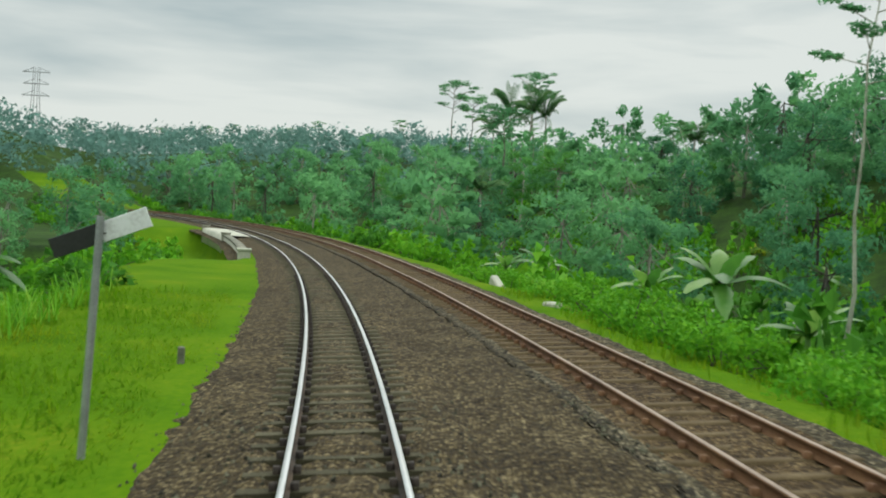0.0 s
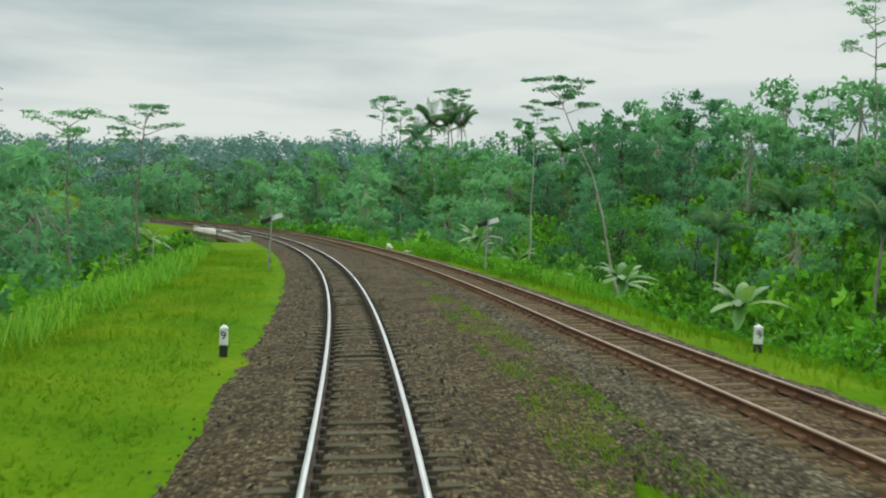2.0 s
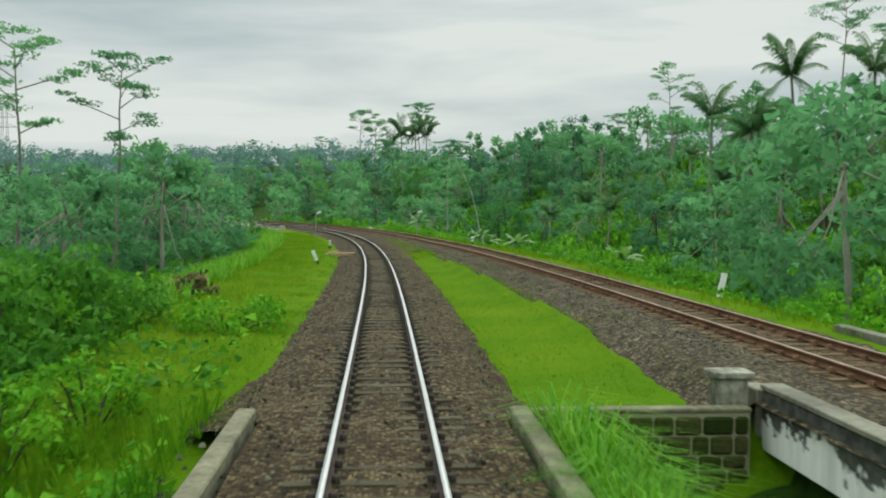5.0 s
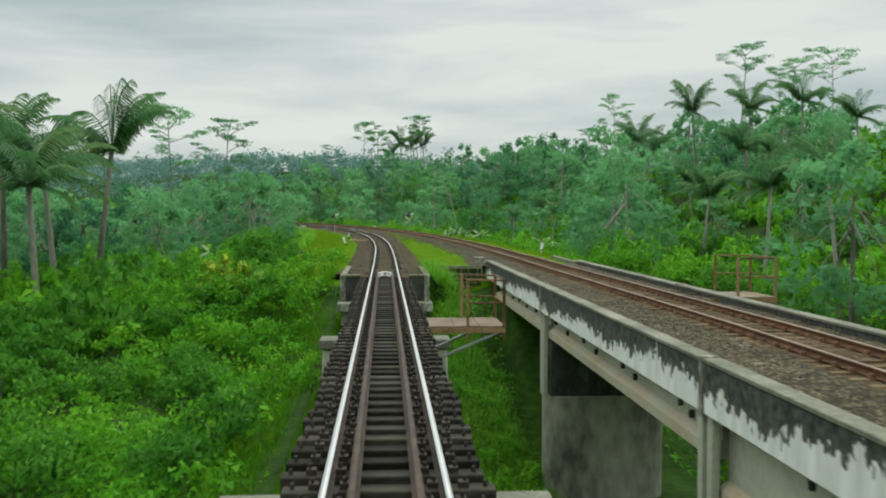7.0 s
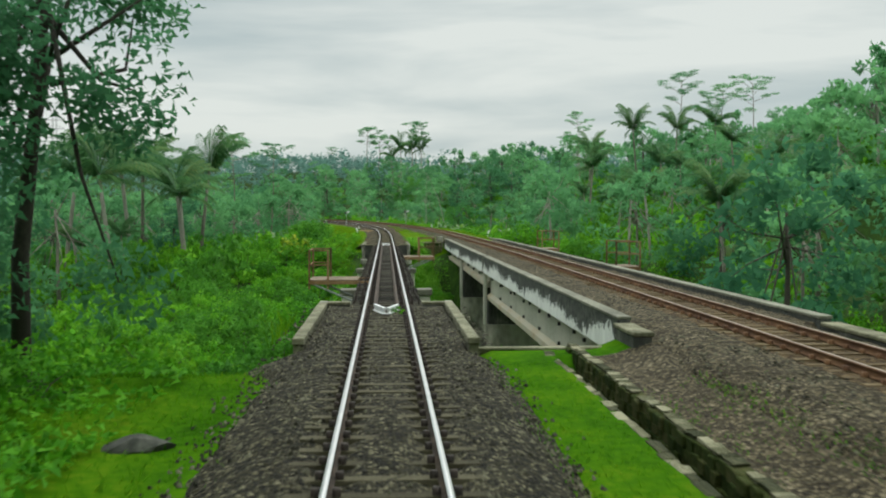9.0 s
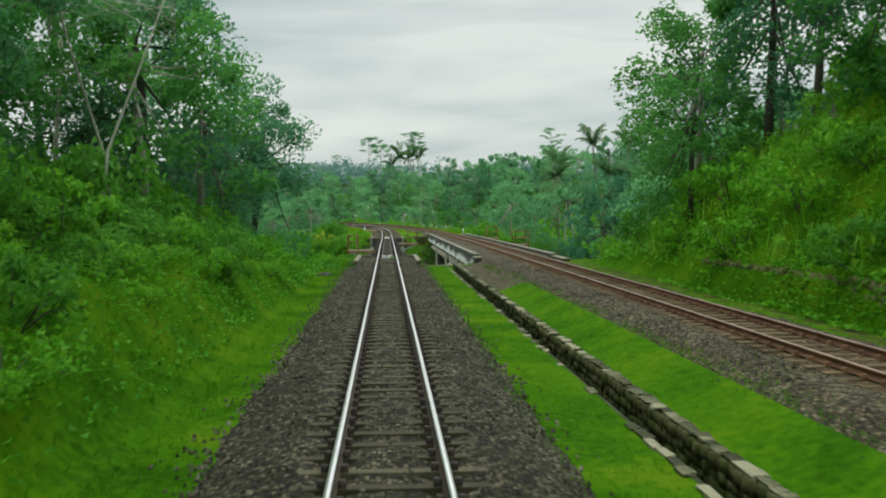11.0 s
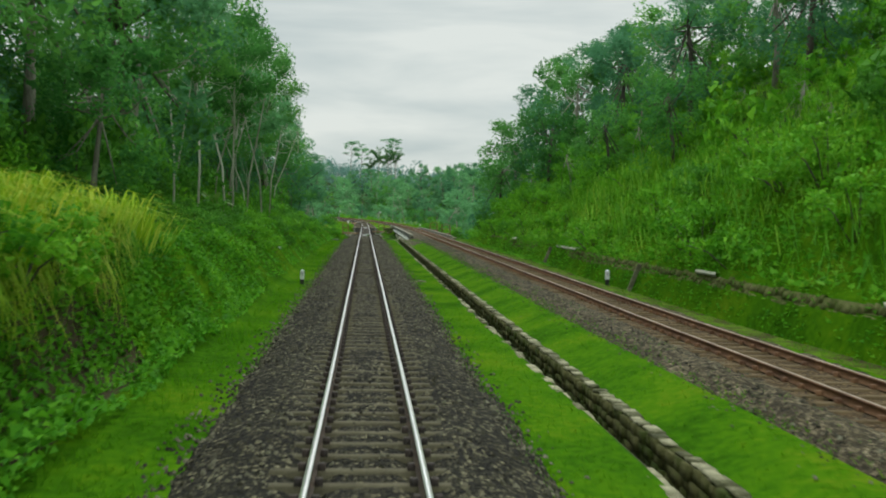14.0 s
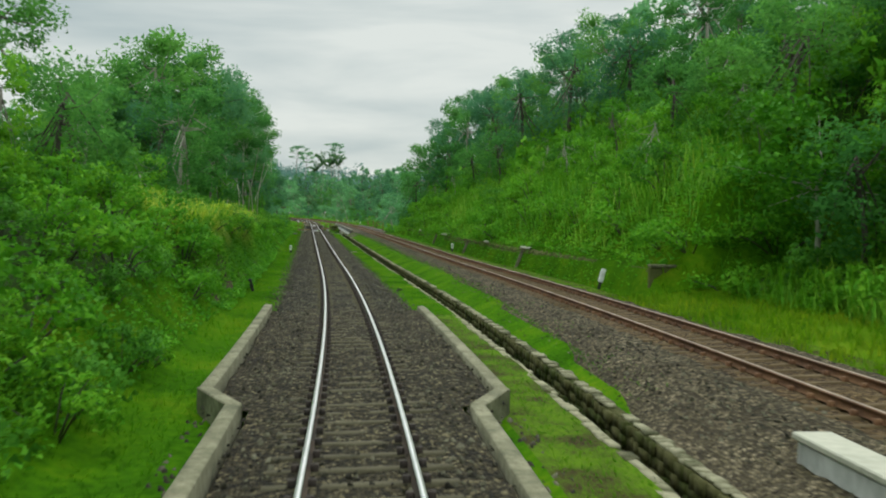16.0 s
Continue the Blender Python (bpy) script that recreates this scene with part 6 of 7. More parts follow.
# trees that stand out
for kind, x, y, top, h in (
    ("sengon_far", -8, 352, 36, 16), ("sengon_far", -3, 360, 33, 16), ("sengon_far", 12, 338, 38, 16), ("palm_b", 6, 318, 30, 10), ("palm_b", 10, 314, 31, 10), ("palm_b", 14, 318, 29, 10), ("palm_b", 2, 320, 27, 10),
    ("slim_sengon", 7.5, 123, 10.8, 12), ("leaning_sengon", 11.0, 111, 9.4, 10), ("sengon", 57.5, 128, 29, 13), ("sengon", 66, 129, 27.5, 13), ("sengon", 72, 126, 29, 13), ("sengon_b", 62, 124, 25, 11),
    ("palm_b", 45.3, 112, 19.5, 10), ("sengon_far", 57, 246, 26, 16), ("sengon_b", 42, 148, 24, 11), ("palm_b", 38, 120, 17, 10), ("palm_b", 50, 105, 19, 10), ("palm_b", 33, 95, 13, 10), ("palm", 30, 62, 6, 7.4), ("palm_b", 55, 98, 20, 10), ("palm", 42, 82, 12, 7.4),
    ("sengon_b", -18.5, 57, 11.2, 11), ("sengon_b", -14.3, 59, 10.8, 11), ("far_c", -12.5, 62, 6.5, 10.5), ("palm", -18.6, 35.3, 9.6, 7.4), ("palm", -16.8, 18.8, 6.8, 7.4), ("palm", -18.5, 27, 7.0, 7.4), ("palm", -22, 22, 9.5, 7.4), ("palm", -24, 34, 8.8, 7.4), ("palm", -21, 12, 8.4, 7.4), ("palm", -27, 20, 9.5, 7.4),
    ("round_b", 14.0, 126, 5.5, 8), ("dark", 17, -62, 15, 11), ("round", 18, -68, 17, 10), ("dark", 21, -60, 19, 11), ("round_b", 15, -72, 12, 7), ("dark", 20, -76, 18, 11), ("round", 24, -66, 21, 10), ("dark", 18.5, -82, 17, 11), ("round", 20, -89, 18, 10), ("dark", 19, -96, 17.5, 11), ("round", 21, -103, 18.5, 10), ("dark", 19.5, -110, 17.5, 11), ("round", 21, -117, 18.5, 10), ("dark", 20, -124, 17, 11), ("round", 22.5, -131, 18.5, 10), ("dark", 23.5, -139, 18, 11),
    ("dark", -8.9, -116, 14, 11), ("round_b", 12.6, -60, 9.4, 8), ("pole_tree", 19.4, -52.4, 22, 12), ("round", 14.7, -54, 13, 10), ("dark", 17, -57, 16, 11), ("round", 16, -50, 11, 10),
    ("dark", -9.0, -53, 10.5, 11), ("round", -8.2, -57, 10, 10), ("dark", -9.5, -60.5, 12.5, 11), ("near_dark", -7.4, -45.0, 10.5, 9), ("near_dark", -8.8, -47.0, 8.0, 9), ("near_dark", -8.3, -51, 6.0, 9),
    ("sengon_b", -14.6, 112, 7.6, 11), ("sengon_b", -16.5, 108, 7.4, 11), ("far_c", -11.5, 69, 5.0, 10.5), ("palm", -13.2, 74, 5.0, 7.4), ("far_c", -13.5, 78, 5.4, 10.5), ("far_a", -12.8, 84, 4.6, 11), ("far_c", -15.5, 72, 6.0, 10.5), ("far_c", -14.0, 90, 5.0, 10.5), ("far_b", -17, 82, 6.2, 12)):
    stand(kind, x, y, top, h)

for x, y, tall in ((-166, 500, 0.72), (-158, 492, 0.6), (-131, 505, 0.66), (-104, 482, 0.6), (-97, 490, 0.7), (-71, 468, 0.62), (-58, 455, 0.7), (-27, 432, 0.75), (40, 320, 0.8)):
    K["sengon_far"].put(*world_spot(x, y), tall, rng=prng)

clear_field = lambda s, d: not (62 < s < 128 and 0 < d < 22)
right = grow(["far_a", "far_b", "far_c", "palm_b", "palm_b", "far_b", "far_c"], 44, (-42, 62), (17, 60), (0.6, 0.95), 4.6, 1.2)
grow(["lod_a", "lod_b", "lod_c"], 40, (-42, 70), (45, 110), (0.8, 1.1), 5.5, 1.2, right, joined="woods")
grow(["far_a", "far_c", "palm_b", "far_c", "far_b"], 40, (62, 140), (26, 60), (0.5, 0.75), 4.6, 1.2, right, clear_field)
grow(["lod_a", "lod_b", "lod_c"], 34, (62, 150), (45, 110), (0.8, 1.1), 5.5, 1.2, right, joined="woods")
grow(["far_a", "far_b", "far_c", "far_c"], 36, (136, 240), (19, 55), (0.45, 0.75), 5.4, 1.2, right)
grow(["lod_a", "lod_b", "lod_c"], 80, (150, 360), (14, 120), (0.8, 1.15), 6.0, 1.2, right, joined="woods")
left = grow(["far_c", "far_a", "far_c", "far_b"], 44, (34, 130), (-14.5, -50), (0.5, 0.8), 4.6, 1.2)
grow(["far_c", "far_a", "far_b"], 26, (128, 230), (-11, -50), (0.5, 0.8), 5.2, 1.2, left)
grow(["lod_c", "lod_a", "lod_b"], 78, (30, 360), (-30, -130), (0.7, 1.0), 6.0, 1.1, left, joined="woods")
grow(["far_a", "far_c", "far_b", "palm"], 26, (-46, 36), (-19, -45), (0.5, 0.85), 4.6, 1.2, left)
grow(["lod_a", "lod_c", "lod_b"], 26, (-60, 36), (-40, -95), (0.8, 1.0), 6.0, 1.2, left, joined="woods")
cut_l = grow(["stem_tree", "stem_tree_b", "stem_tree"], 18, (-112, -72), (-6.4, -9.2), (0.85, 1.15), 1.5, 1.0)
grow(["pole_tree", "round", "round_b", "round"], 24, (-130, -58), (-8.5, -15), (0.85, 1.15), 2.3, 1.0, cut_l)
grow(["round_b", "sapling", "sapling", "round_b", "round"], 34, (-200, -126), (-6.6, -16), (0.42, 0.7), 2.6, 1.0, cut_l)
grow(["lod_a", "lod_b"], 22, (-250, -55), (-17, -42), (0.6, 0.85), 4.6, 1.2, cut_l, joined="woods")
cut_r = grow(["round", "round_b", "dark", "round_b"], 40, (-190, -50), (21, 33), (0.6, 0.95), 3.4, 1.0)
grow(["lod_a", "lod_b"], 40, (-250, -46), (32, 70), (0.85, 1.2), 4.8, 1.2, cut_r, joined="woods")
grow(["sapling", "round_b", "sapling", "sapling"], 52, (-186, -56), (13.5, 23), (0.4, 0.8), 2.8, 1.0, cut_r)
grow(["round_b", "sapling", "round_b"], 9, (-172, -150), (14.5, 20), (0.6, 0.8), 2.6, 1.0, cut_r)

# dense dark growth behind the pale stems of the left bank
grow(["dark", "round_b", "dark"], 26, (-135, -60), (-9.2, -13.5), (0.4, 0.6), 2.2, 1.0)
# tree line round the opening of the right bank
for s, d, k, sc in ((-160.0, 14.4, "spreading", 0.95), (-165.0, 16.5, "spreading", 0.8), (-156.0, 14.4, "sapling", 0.5), (-157.6, 12.6, "bush", 0.5), (-150, 24, "stem_tree", 0.9), (-152, 26, "stem_tree_b", 1.0), (-147, 25.5, "stem_tree", 0.95), (-155, 24.5, "stem_tree_b", 0.9), (-166, 24, "dark", 0.8), (-172, 25, "dark", 0.8)):
    K[k].put(s, d, sc, rng=prng)

grow(["bush", "bush_dark", "bush_b", "bush"], 22, (-186, -156.8), (13.6, 17.5), (0.5, 1.0), 1.3, joined="undergrowth")

# bushy mound behind the second track
grow(["bush", "bush_b", "bush", "bush_b"], 46, (98, 142), (7.3, 11.5), (0.65, 1.05), 0.9, joined="undergrowth")

grow(["sapling", "sapling"], 14, (-184, -142), (15.5, 21), (0.6, 0.95), 2.2, 1.0)

# weed growing at the guard rail's tip
K["bush"].put(-39.7, 0.28, 0.17, z=-0.2, rng=prng)

# banana plants by the fields and in the valley
for s, d, k, sc in ((122.0, 10.6, "banana", 1.05), (122.5, 13.6, "banana", 1.0), (112.5, 14.5, "banana_b", 1.1), (110.5, 16.0, "banana", 1.0), (104, 13.5, "banana", 0.95), (95, 15, "banana", 1.0), (138, 15, "banana", 1.2), (131, 14, "banana_b", 1.1), (88, 17, "banana_b", 1.1), (31.5, -10.5, "banana", 0.8), (36, -9.5, "banana_b", 0.9), (127, -10, "banana", 0.9), (-105, -7.4, "banana", 0.62), (150, 14, "banana", 1.2), (160, 15, "banana", 1.1), (74, 18, "banana", 1.1)):
    K[k].put(s, d, sc, rng=prng)

# bushes
grow(["bush_dark", "bush_b", "bush_dark", "bush", "bush_b"], 70, (-38.5, 30), (-3.4, -10), (0.7, 1.3), 1.0, 1.2)
grow(["lod_bush", "lod_bush_dark", "lod_bush"], 90, (-46, 34), (-10, -26), (0.8, 1.5), 1.2, 1.0, joined="undergrowth")
for s, d, k, sc in ((16.6, -6.9, "bush_yellow", 1.6), (17.6, -7.6, "bush_yellow", 1.7), (16.9, -8.1, "bush_yellow", 1.5), (20.6, -9.6, "bush", 1.4), (26, -6.6, "bush_dark", 1.35), (27.6, -7.6, "bush_dark", 1.45), (24.8, -7.4, "bush", 1.4), (17, -7.6, "bush_b", 1.5), (14.5, -6.4, "bush", 1.3), (12.8, -8.2, "bush_b", 1.5), (29.5, -6.2, "bush_dark", 0.9), (10.5, -6.8, "bush", 1.3), (18.6, -5.2, "bush", 0.9)):
    K[k].put(s, d, sc, rng=prng)
for s, d in ((24, -8.0), (40, -6.4)):
    K["bush_brown"].put(s, d, 1.1, rng=prng)
grow(["bush", "bush_b", "bush"], 20, (-40, 13), (2.4, 4.6), (0.5, 0.9), 0.9)
grow(["fine_bush", "bush_dark", "fine_bush"], 60, (-42, 22), (10.5, 24), (0.8, 1.6), 1.6, joined="undergrowth")
grow(["bush", "bush_b", "bush"], 34, (100, 142), (9.2, 12.5), (0.6, 1.1), 1.0, joined="undergrowth")
grow(["bush", "bush_b", "bush_b", "bush", "bush_dark"], 80, (-36, 30), (-6.5, -17), (0.9, 1.6), 1.6, joined="undergrowth")
grow(["fine_bush", "lod_bush_dark", "fine_bush"], 90, (20, 140), (14, 26), (0.8, 1.7), 1.8, joined="undergrowth")
grow(["lod_bush", "lod_bush_dark", "lod_bush"], 70, (30, 150), (-9, -18), (0.8, 1.5), 1.5, joined="undergrowth")
grow(["bush", "bush_b", "bush_dark", "bush"], 88, (-204, -158), (-3.9, -10), (0.5, 1.0), 0.85)
grow(["bush", "bush_b", "bush_dark"], 60, (-158, -56), (-6.2, -9.5), (0.6, 1.1), 1.0, joined="undergrowth")
grow(["bush", "bush_b", "bush_dark"], 100, (-124, -56), (-4.0, -6.6), (0.25, 0.65), 0.7, joined="undergrowth")
grow(["bush", "bush_b", "bush_dark", "bush"], 84, (-192, -46), (11.3, 16), (0.7, 1.4), 1.3, joined="undergrowth")
grow(["lod_bush", "lod_bush_dark", "lod_bush"], 110, (-200, -46), (16, 30), (1.0, 1.9), 1.8, joined="undergrowth")
grow(["lod_bush", "lod_bush_dark", "lod_bush"], 70, (138, 340), (8, 15), (1.0, 1.9), 2.2, joined="undergrowth")
grow(["lod_bush", "lod_bush_dark", "lod_bush"], 60, (130, 300), (-6.5, -14), (0.9, 1.6), 1.8, joined="undergrowth")
grow(["lod_bush", "lod_bush_dark", "lod_bush"], 60, (8, 60), (-12, -30), (1.4, 2.3), 1.7, joined="undergrowth")
grow(["bush", "bush_b", "bush_dark"], 16, (-62, -46), (-4.4, -9), (0.45, 0.85), 1.1)
grow(["bush_dark", "bush_dark", "bush"], 66, (-134, -56), (-7.4, -13), (1.1, 2.1), 1.3, joined="undergrowth")
grow(["lod_bush", "lod_bush_dark"], 34, (84, 138), (22, 46), (1.4, 2.6), 2.4, joined="undergrowth")
grow(["bush", "bush_b", "bush_dark"], 34, (-192, -168), (-3.5, -6.5), (0.35, 0.75), 0.65, joined="undergrowth")
grow(["bush", "bush_dark", "bush_b"], 16, (-159, -138), (-4.3, -5.6), (0.4, 0.8), 0.9)
grow(["lod_bush", "lod_bush_dark", "lod_bush"], 80, (-40, 75), (24, 62), (1.4, 2.8), 2.6, joined="undergrowth")
grow(["round_b", "sapling"], 12, (8, 60), (-15, -30), (0.45, 0.6), 2.4)
grow(["lod_bush", "lod_bush_dark", "lod_bush"], 130, (20, 150), (24, 62), (1.4, 2.8), 2.4, joined="undergrowth")
grow(["lod_bush", "lod_bush_dark", "lod_bush"], 110, (120, 260), (12, 62), (1.4, 2.8), 2.6, joined="undergrowth")
finish_joined()


# ---- grass, reeds, creepers and far canopy: uncountable stuff ----
def surface(s, d):
    """Height of turf or stone, whichever lies on top."""
    z = ground_height(s, d)
    z = np.maximum(z, np.where((abs(d) < np.where((s > 60) & (d < 0), 3.3, 2.7)) & ((s > 12) | (s < -38.5)), z_main(s, d), -9))
    d2 = track2(s)
    z = np.maximum(z, np.where((s > 62) & (d > 1.3) & (d < d2 - 1.0), z_fill(s, d), -9))
    return np.maximum(z, np.where((d > d2 - reach2(s) - 0.1) & (d < d2 + 1.9), z_second(s, d), -9))


def blades(name, n, s_range, d_range, tall, wide, mat, label, seed, bend=0.75, mask=None, bias=1.0, thick=0.45):
    rng = np.random.default_rng(seed)
    s = rng.uniform(*s_range, n)
    d = d_range[0] + (d_range[1] - d_range[0]) * rng.random(n) ** bias
    keep = vnoise(s / 2.2, d / 1.6, seed + 40) + rng.random(n) * 0.35 > thick
    if mask is not None:
        keep &= mask(s, d)
    s, d = s[keep], d[keep]
    n = len(s)
    base = place(s, d, surface(s, d) - 0.02)
    a = rng.uniform(0, 6.28, n)
    out = np.stack([np.cos(a), np.sin(a), 0 * a], 1)
    side = np.stack([np.sin(a), -np.cos(a), 0 * a], 1)
    h = (tall[0] + (tall[1] - tall[0]) * rng.random(n))[:, None]
    w = wide * h * rng.uniform(0.7, 1.3, (n, 1))
    up = np.array([0, 0, 1.0])
    mid = base + up * h * 0.62 + out * h * bend * 0.35
    tip = base + up * h * (1 - bend * 0.45) + out * h * bend * rng.uniform(0.6, 1.5, (n, 1))
    facing = unit(up - out * 0.25 + rng.normal(size=(n, 3)) * 0.18)
    if tall[1] < 0.3:
        v = np.stack([base - side * w, base + side * w, tip], 1).reshape(-1, 3)
        return tagged(mesh_object(name, v, thirds(len(v)), M[mat], normals=np.repeat(facing, 3, 0)), label, "grass", kind="stuff")
    v = np.stack([base - side * w, base + side * w, mid + side * w * 0.7, mid - side * w * 0.7, tip], 1).reshape(-1, 3)
    k = np.arange(n)[:, None] * 5
    f = [k + np.array([[0, 1, 2]]), k + np.array([[0, 2, 3]]), k + np.array([[3, 2, 4]])]
    return tagged(mesh_object(name, v, np.concatenate(f), M[mat], smooth_shade=True, normals=np.repeat(facing, 5, 0)), label, "grass", kind="stuff")


blades("grass", 70000, (-200, -47), (-2.15, -5.6), (0.06, 0.17), 0.1, "grass", "short bright green grass beside the ballast", 31, thick=0.3)
blades("grass", 34000, (-190, -47), (1.85, 3.18), (0.05, 0.13), 0.1, "grass", "short green grass strip beside the drain", 32, thick=0.3, mask=lambda s, d: (s > -160) | (d > 2.3))
blades("grass", 26000, (-176, -50), (3.9, 5.9), (0.05, 0.13), 0.1, "grass", "short green grass strip beside the drain", 33, thick=0.35, mask=lambda s, d: (d < track2(s) - reach2(s) + 0.25) & (s > -174) & ((s < -64) | (vnoise(s, d * 2, 3) > 0.3)))
blades("grass", 60000, (19, 128), (-2.2, -7.5), (0.06, 0.19), 0.1, "verge_grass", "bright green verge grass", 34, thick=0.3, mask=lambda s, d: (d < -1.15 - 1.0 * shoulder(s)) & ((s < 34) | (d < -2.5 - 0.7 * vnoise(s / 3.1, d * 0, 71)) | (vnoise(s * 1.3, d * 1.3, 73) > 0.66)))
blades("grass", 24000, (18.4, 92), (2.0, 5.0), (0.05, 0.14), 0.1, "verge_grass", "green grass strip between the tracks", 35, thick=0.3, mask=lambda s, d: (d < track2(s) - reach2(s) + 0.15) & (d > np.interp(s, [50, 60, 70], [2.0, 2.35, 2.45])) & (vnoise(s * 0.8, d * 2, 7) > np.interp(s, [50, 66, 92], [0.0, 0.3, 0.75])))
blades("grass", 19000, (62, 96), (2.1, 3.7), (0.05, 0.13), 0.1, "verge_grass", "sparse grass on the stone between the tracks", 86, thick=0.2, mask=lambda s, d: (vnoise(s * 0.7, d * 2.2, 87) > np.interp(s, [62, 74, 96], [0.15, 0.36, 0.66])) & (abs(d - 2.85) < np.interp(s, [62, 80, 94], [0.8, 0.55, 0.4])))
blades("grass", 26000, (19, 130), (6.0, 14), (0.1, 0.4), 0.05, "verge_grass", "long verge grass sloping to the fields", 36, mask=lambda s, d: d > track2(s) + 1.9)
blades("grass", 14000, (-190, -48), (8.6, 11), (0.06, 0.22), 0.08, "grass", "grass below the bank", 37, mask=lambda s, d: d > track2(s) + 1.75)
rag = lambda s, d, w: vnoise(s * 0.9, d * 1.7, 81) > w
blades("grass", 13000, (18.4, 84), (1.6, 6.2), (0.05, 0.12), 0.1, "verge_grass", "thin grass straying over the edge of the stone", 83, thick=0.1, mask=lambda s, d: ((abs(d - track2(s) + reach2(s) - 0.35) < 0.6) | (abs(d - 1.95) < 0.3)) & rag(s, d, 0.5))
blades("grass", 12000, (19, 130), (-3.4, -1.9), (0.05, 0.15), 0.1, "verge_grass", "thin grass straying over the foot of the brown ballast", 88, thick=0.1, mask=lambda s, d: (d < -0.95 - 1.0 * shoulder(s)) & rag(s, d, 0.5))
blades("grass", 9000, (-160, -47), (-2.5, 2.4), (0.05, 0.13), 0.1, "grass", "thin grass straying over the foot of the ballast", 84, thick=0.1, mask=lambda s, d: (abs(d) > 1.75) & rag(s, d, 0.55))
blades("grass", 9000, (-175, -50), (4.6, 6.6), (0.05, 0.12), 0.1, "grass", "thin grass straying over the second track's stone", 85, thick=0.1, mask=lambda s, d: (abs(d - track2(s) + reach2(s) - 0.35) < 0.5) & rag(s, d, 0.5))
blades("tall_grass", 9000, (30, 128), (-6.2, -10.5), (0.5, 1.3), 0.018, "reeds", "tall arching green grass along the bank", 41, 0.9)
blades("tall_grass", 12000, (-43, 20), (-2.4, -6), (0.4, 1.0), 0.014, "grass", "tall arching grass on the slope by the bridge", 42, 1.0)
blades("tall_grass", 46000, (-35, 17.4), (1.95, 5.0), (0.35, 0.95), 0.017, "reeds", "tall arching grass in the gully between the bridges", 43, 1.1, mask=lambda s, d: (s < 7) | (d < 4.2 - 0.08 * (s - 7)), thick=0.2)
blades("tall_grass", 20000, (-190, -50), (11.0, 22), (0.5, 1.5), 0.014, "reeds", "tall arching grass on the cutting bank", 44, 0.95, mask=lambda s, d: ~in_notch(s, d))
blades("tall_grass", 15000, (-176, -92), (11.6, 20), (0.9, 2.1), 0.013, "reeds", "tall bright reed grass in patches on the bank", 47, 0.7, mask=lambda s, d: ~in_notch(s, d), thick=0.62)
blades("tall_grass", 5000, (-184, -157.5), (12.2, 16.5), (0.5, 1.1), 0.02, "reeds", "tall bright grass at the back of the opening", 53, 0.9, thick=0.3)
blades("grass", 16000, (-184, -156.8), (8.7, 17.5), (0.1, 0.38), 0.06, "verge_grass", "long bright grass in the opening of the bank", 49, 0.8, thick=0.3)
blades("grass", 9000, (24, 128), (-3.6, -8), (0.15, 0.42), 0.045, "verge_grass", "longer yellowish grass tufts on the verge", 38, 0.8, thick=0.72)
blades("grass", 6000, (-190, -50), (-2.6, -5.4), (0.12, 0.3), 0.05, "grass", "longer green grass tufts below the bank", 39, 0.8, thick=0.75)
blades("tall_grass", 10000, (-159, -131), (-4.5, -8), (0.6, 1.5), 0.016, "yellow_reeds", "tall yellow-green grass hanging over the top of the bank", 45, 1.15)
blades("tall_grass", 9000, (98, 136), (8.5, 13), (0.5, 1.2), 0.02, "reeds", "tall grass behind the second track", 46, 0.6)


def hanging(name, n, s_range, d_edge, label, seed):
    """Long blades that hang from the lip of the bank over its bare face."""
    rng = np.random.default_rng(seed)
    s = rng.uniform(*s_range, n)
    keep = vnoise(s / 1.1, s * 0 + 2, seed) + rng.random(n) * 0.3 > 0.42
    s = s[keep]
    n = len(s)
    d = d_edge - rng.random(n) * 0.5
    ln = rng.uniform(0.3, 0.95, n) * (0.5 + 1.0 * vnoise(s / 0.7, s * 0 + 5, seed + 1))
    root = ground_height(s, d)
    top = np.stack([s, d, root - 0.03], 1)
    lip = np.stack([s + rng.normal(0, 0.12, n), d + ln * 0.35, root + 0.12 * ln + 0.1], 1)
    mid = np.stack([s + rng.normal(0, 0.2, n), d + ln * 0.55, root - ln * 0.3], 1)
    tip = np.stack([s + rng.normal(0, 0.25, n), d + ln * rng.uniform(0.45, 0.65, n), root - ln * rng.uniform(0.6, 0.95, n)], 1)
    w = np.array([0.014, 0, 0])
    strip = np.stack([top - w, top + w, lip + w, lip - w, mid + w, mid - w, tip], 1).reshape(-1, 3)
    p = place(strip[:, 0], strip[:, 1], strip[:, 2])
    k = np.arange(n)[:, None] * 7
    f = [k + np.array([tri]) for tri in ((0, 1, 2), (0, 2, 3), (3, 2, 4), (3, 4, 5), (5, 4, 6))]
    return tagged(mesh_object(name, p, np.concatenate(f), M["yellow_reeds"], smooth_shade=True), label, "grass", kind="stuff")


hanging("hanging_grass", 2000, (-159, -135), -4.45, "long dry-tipped grass hanging over the bare bank", 48)


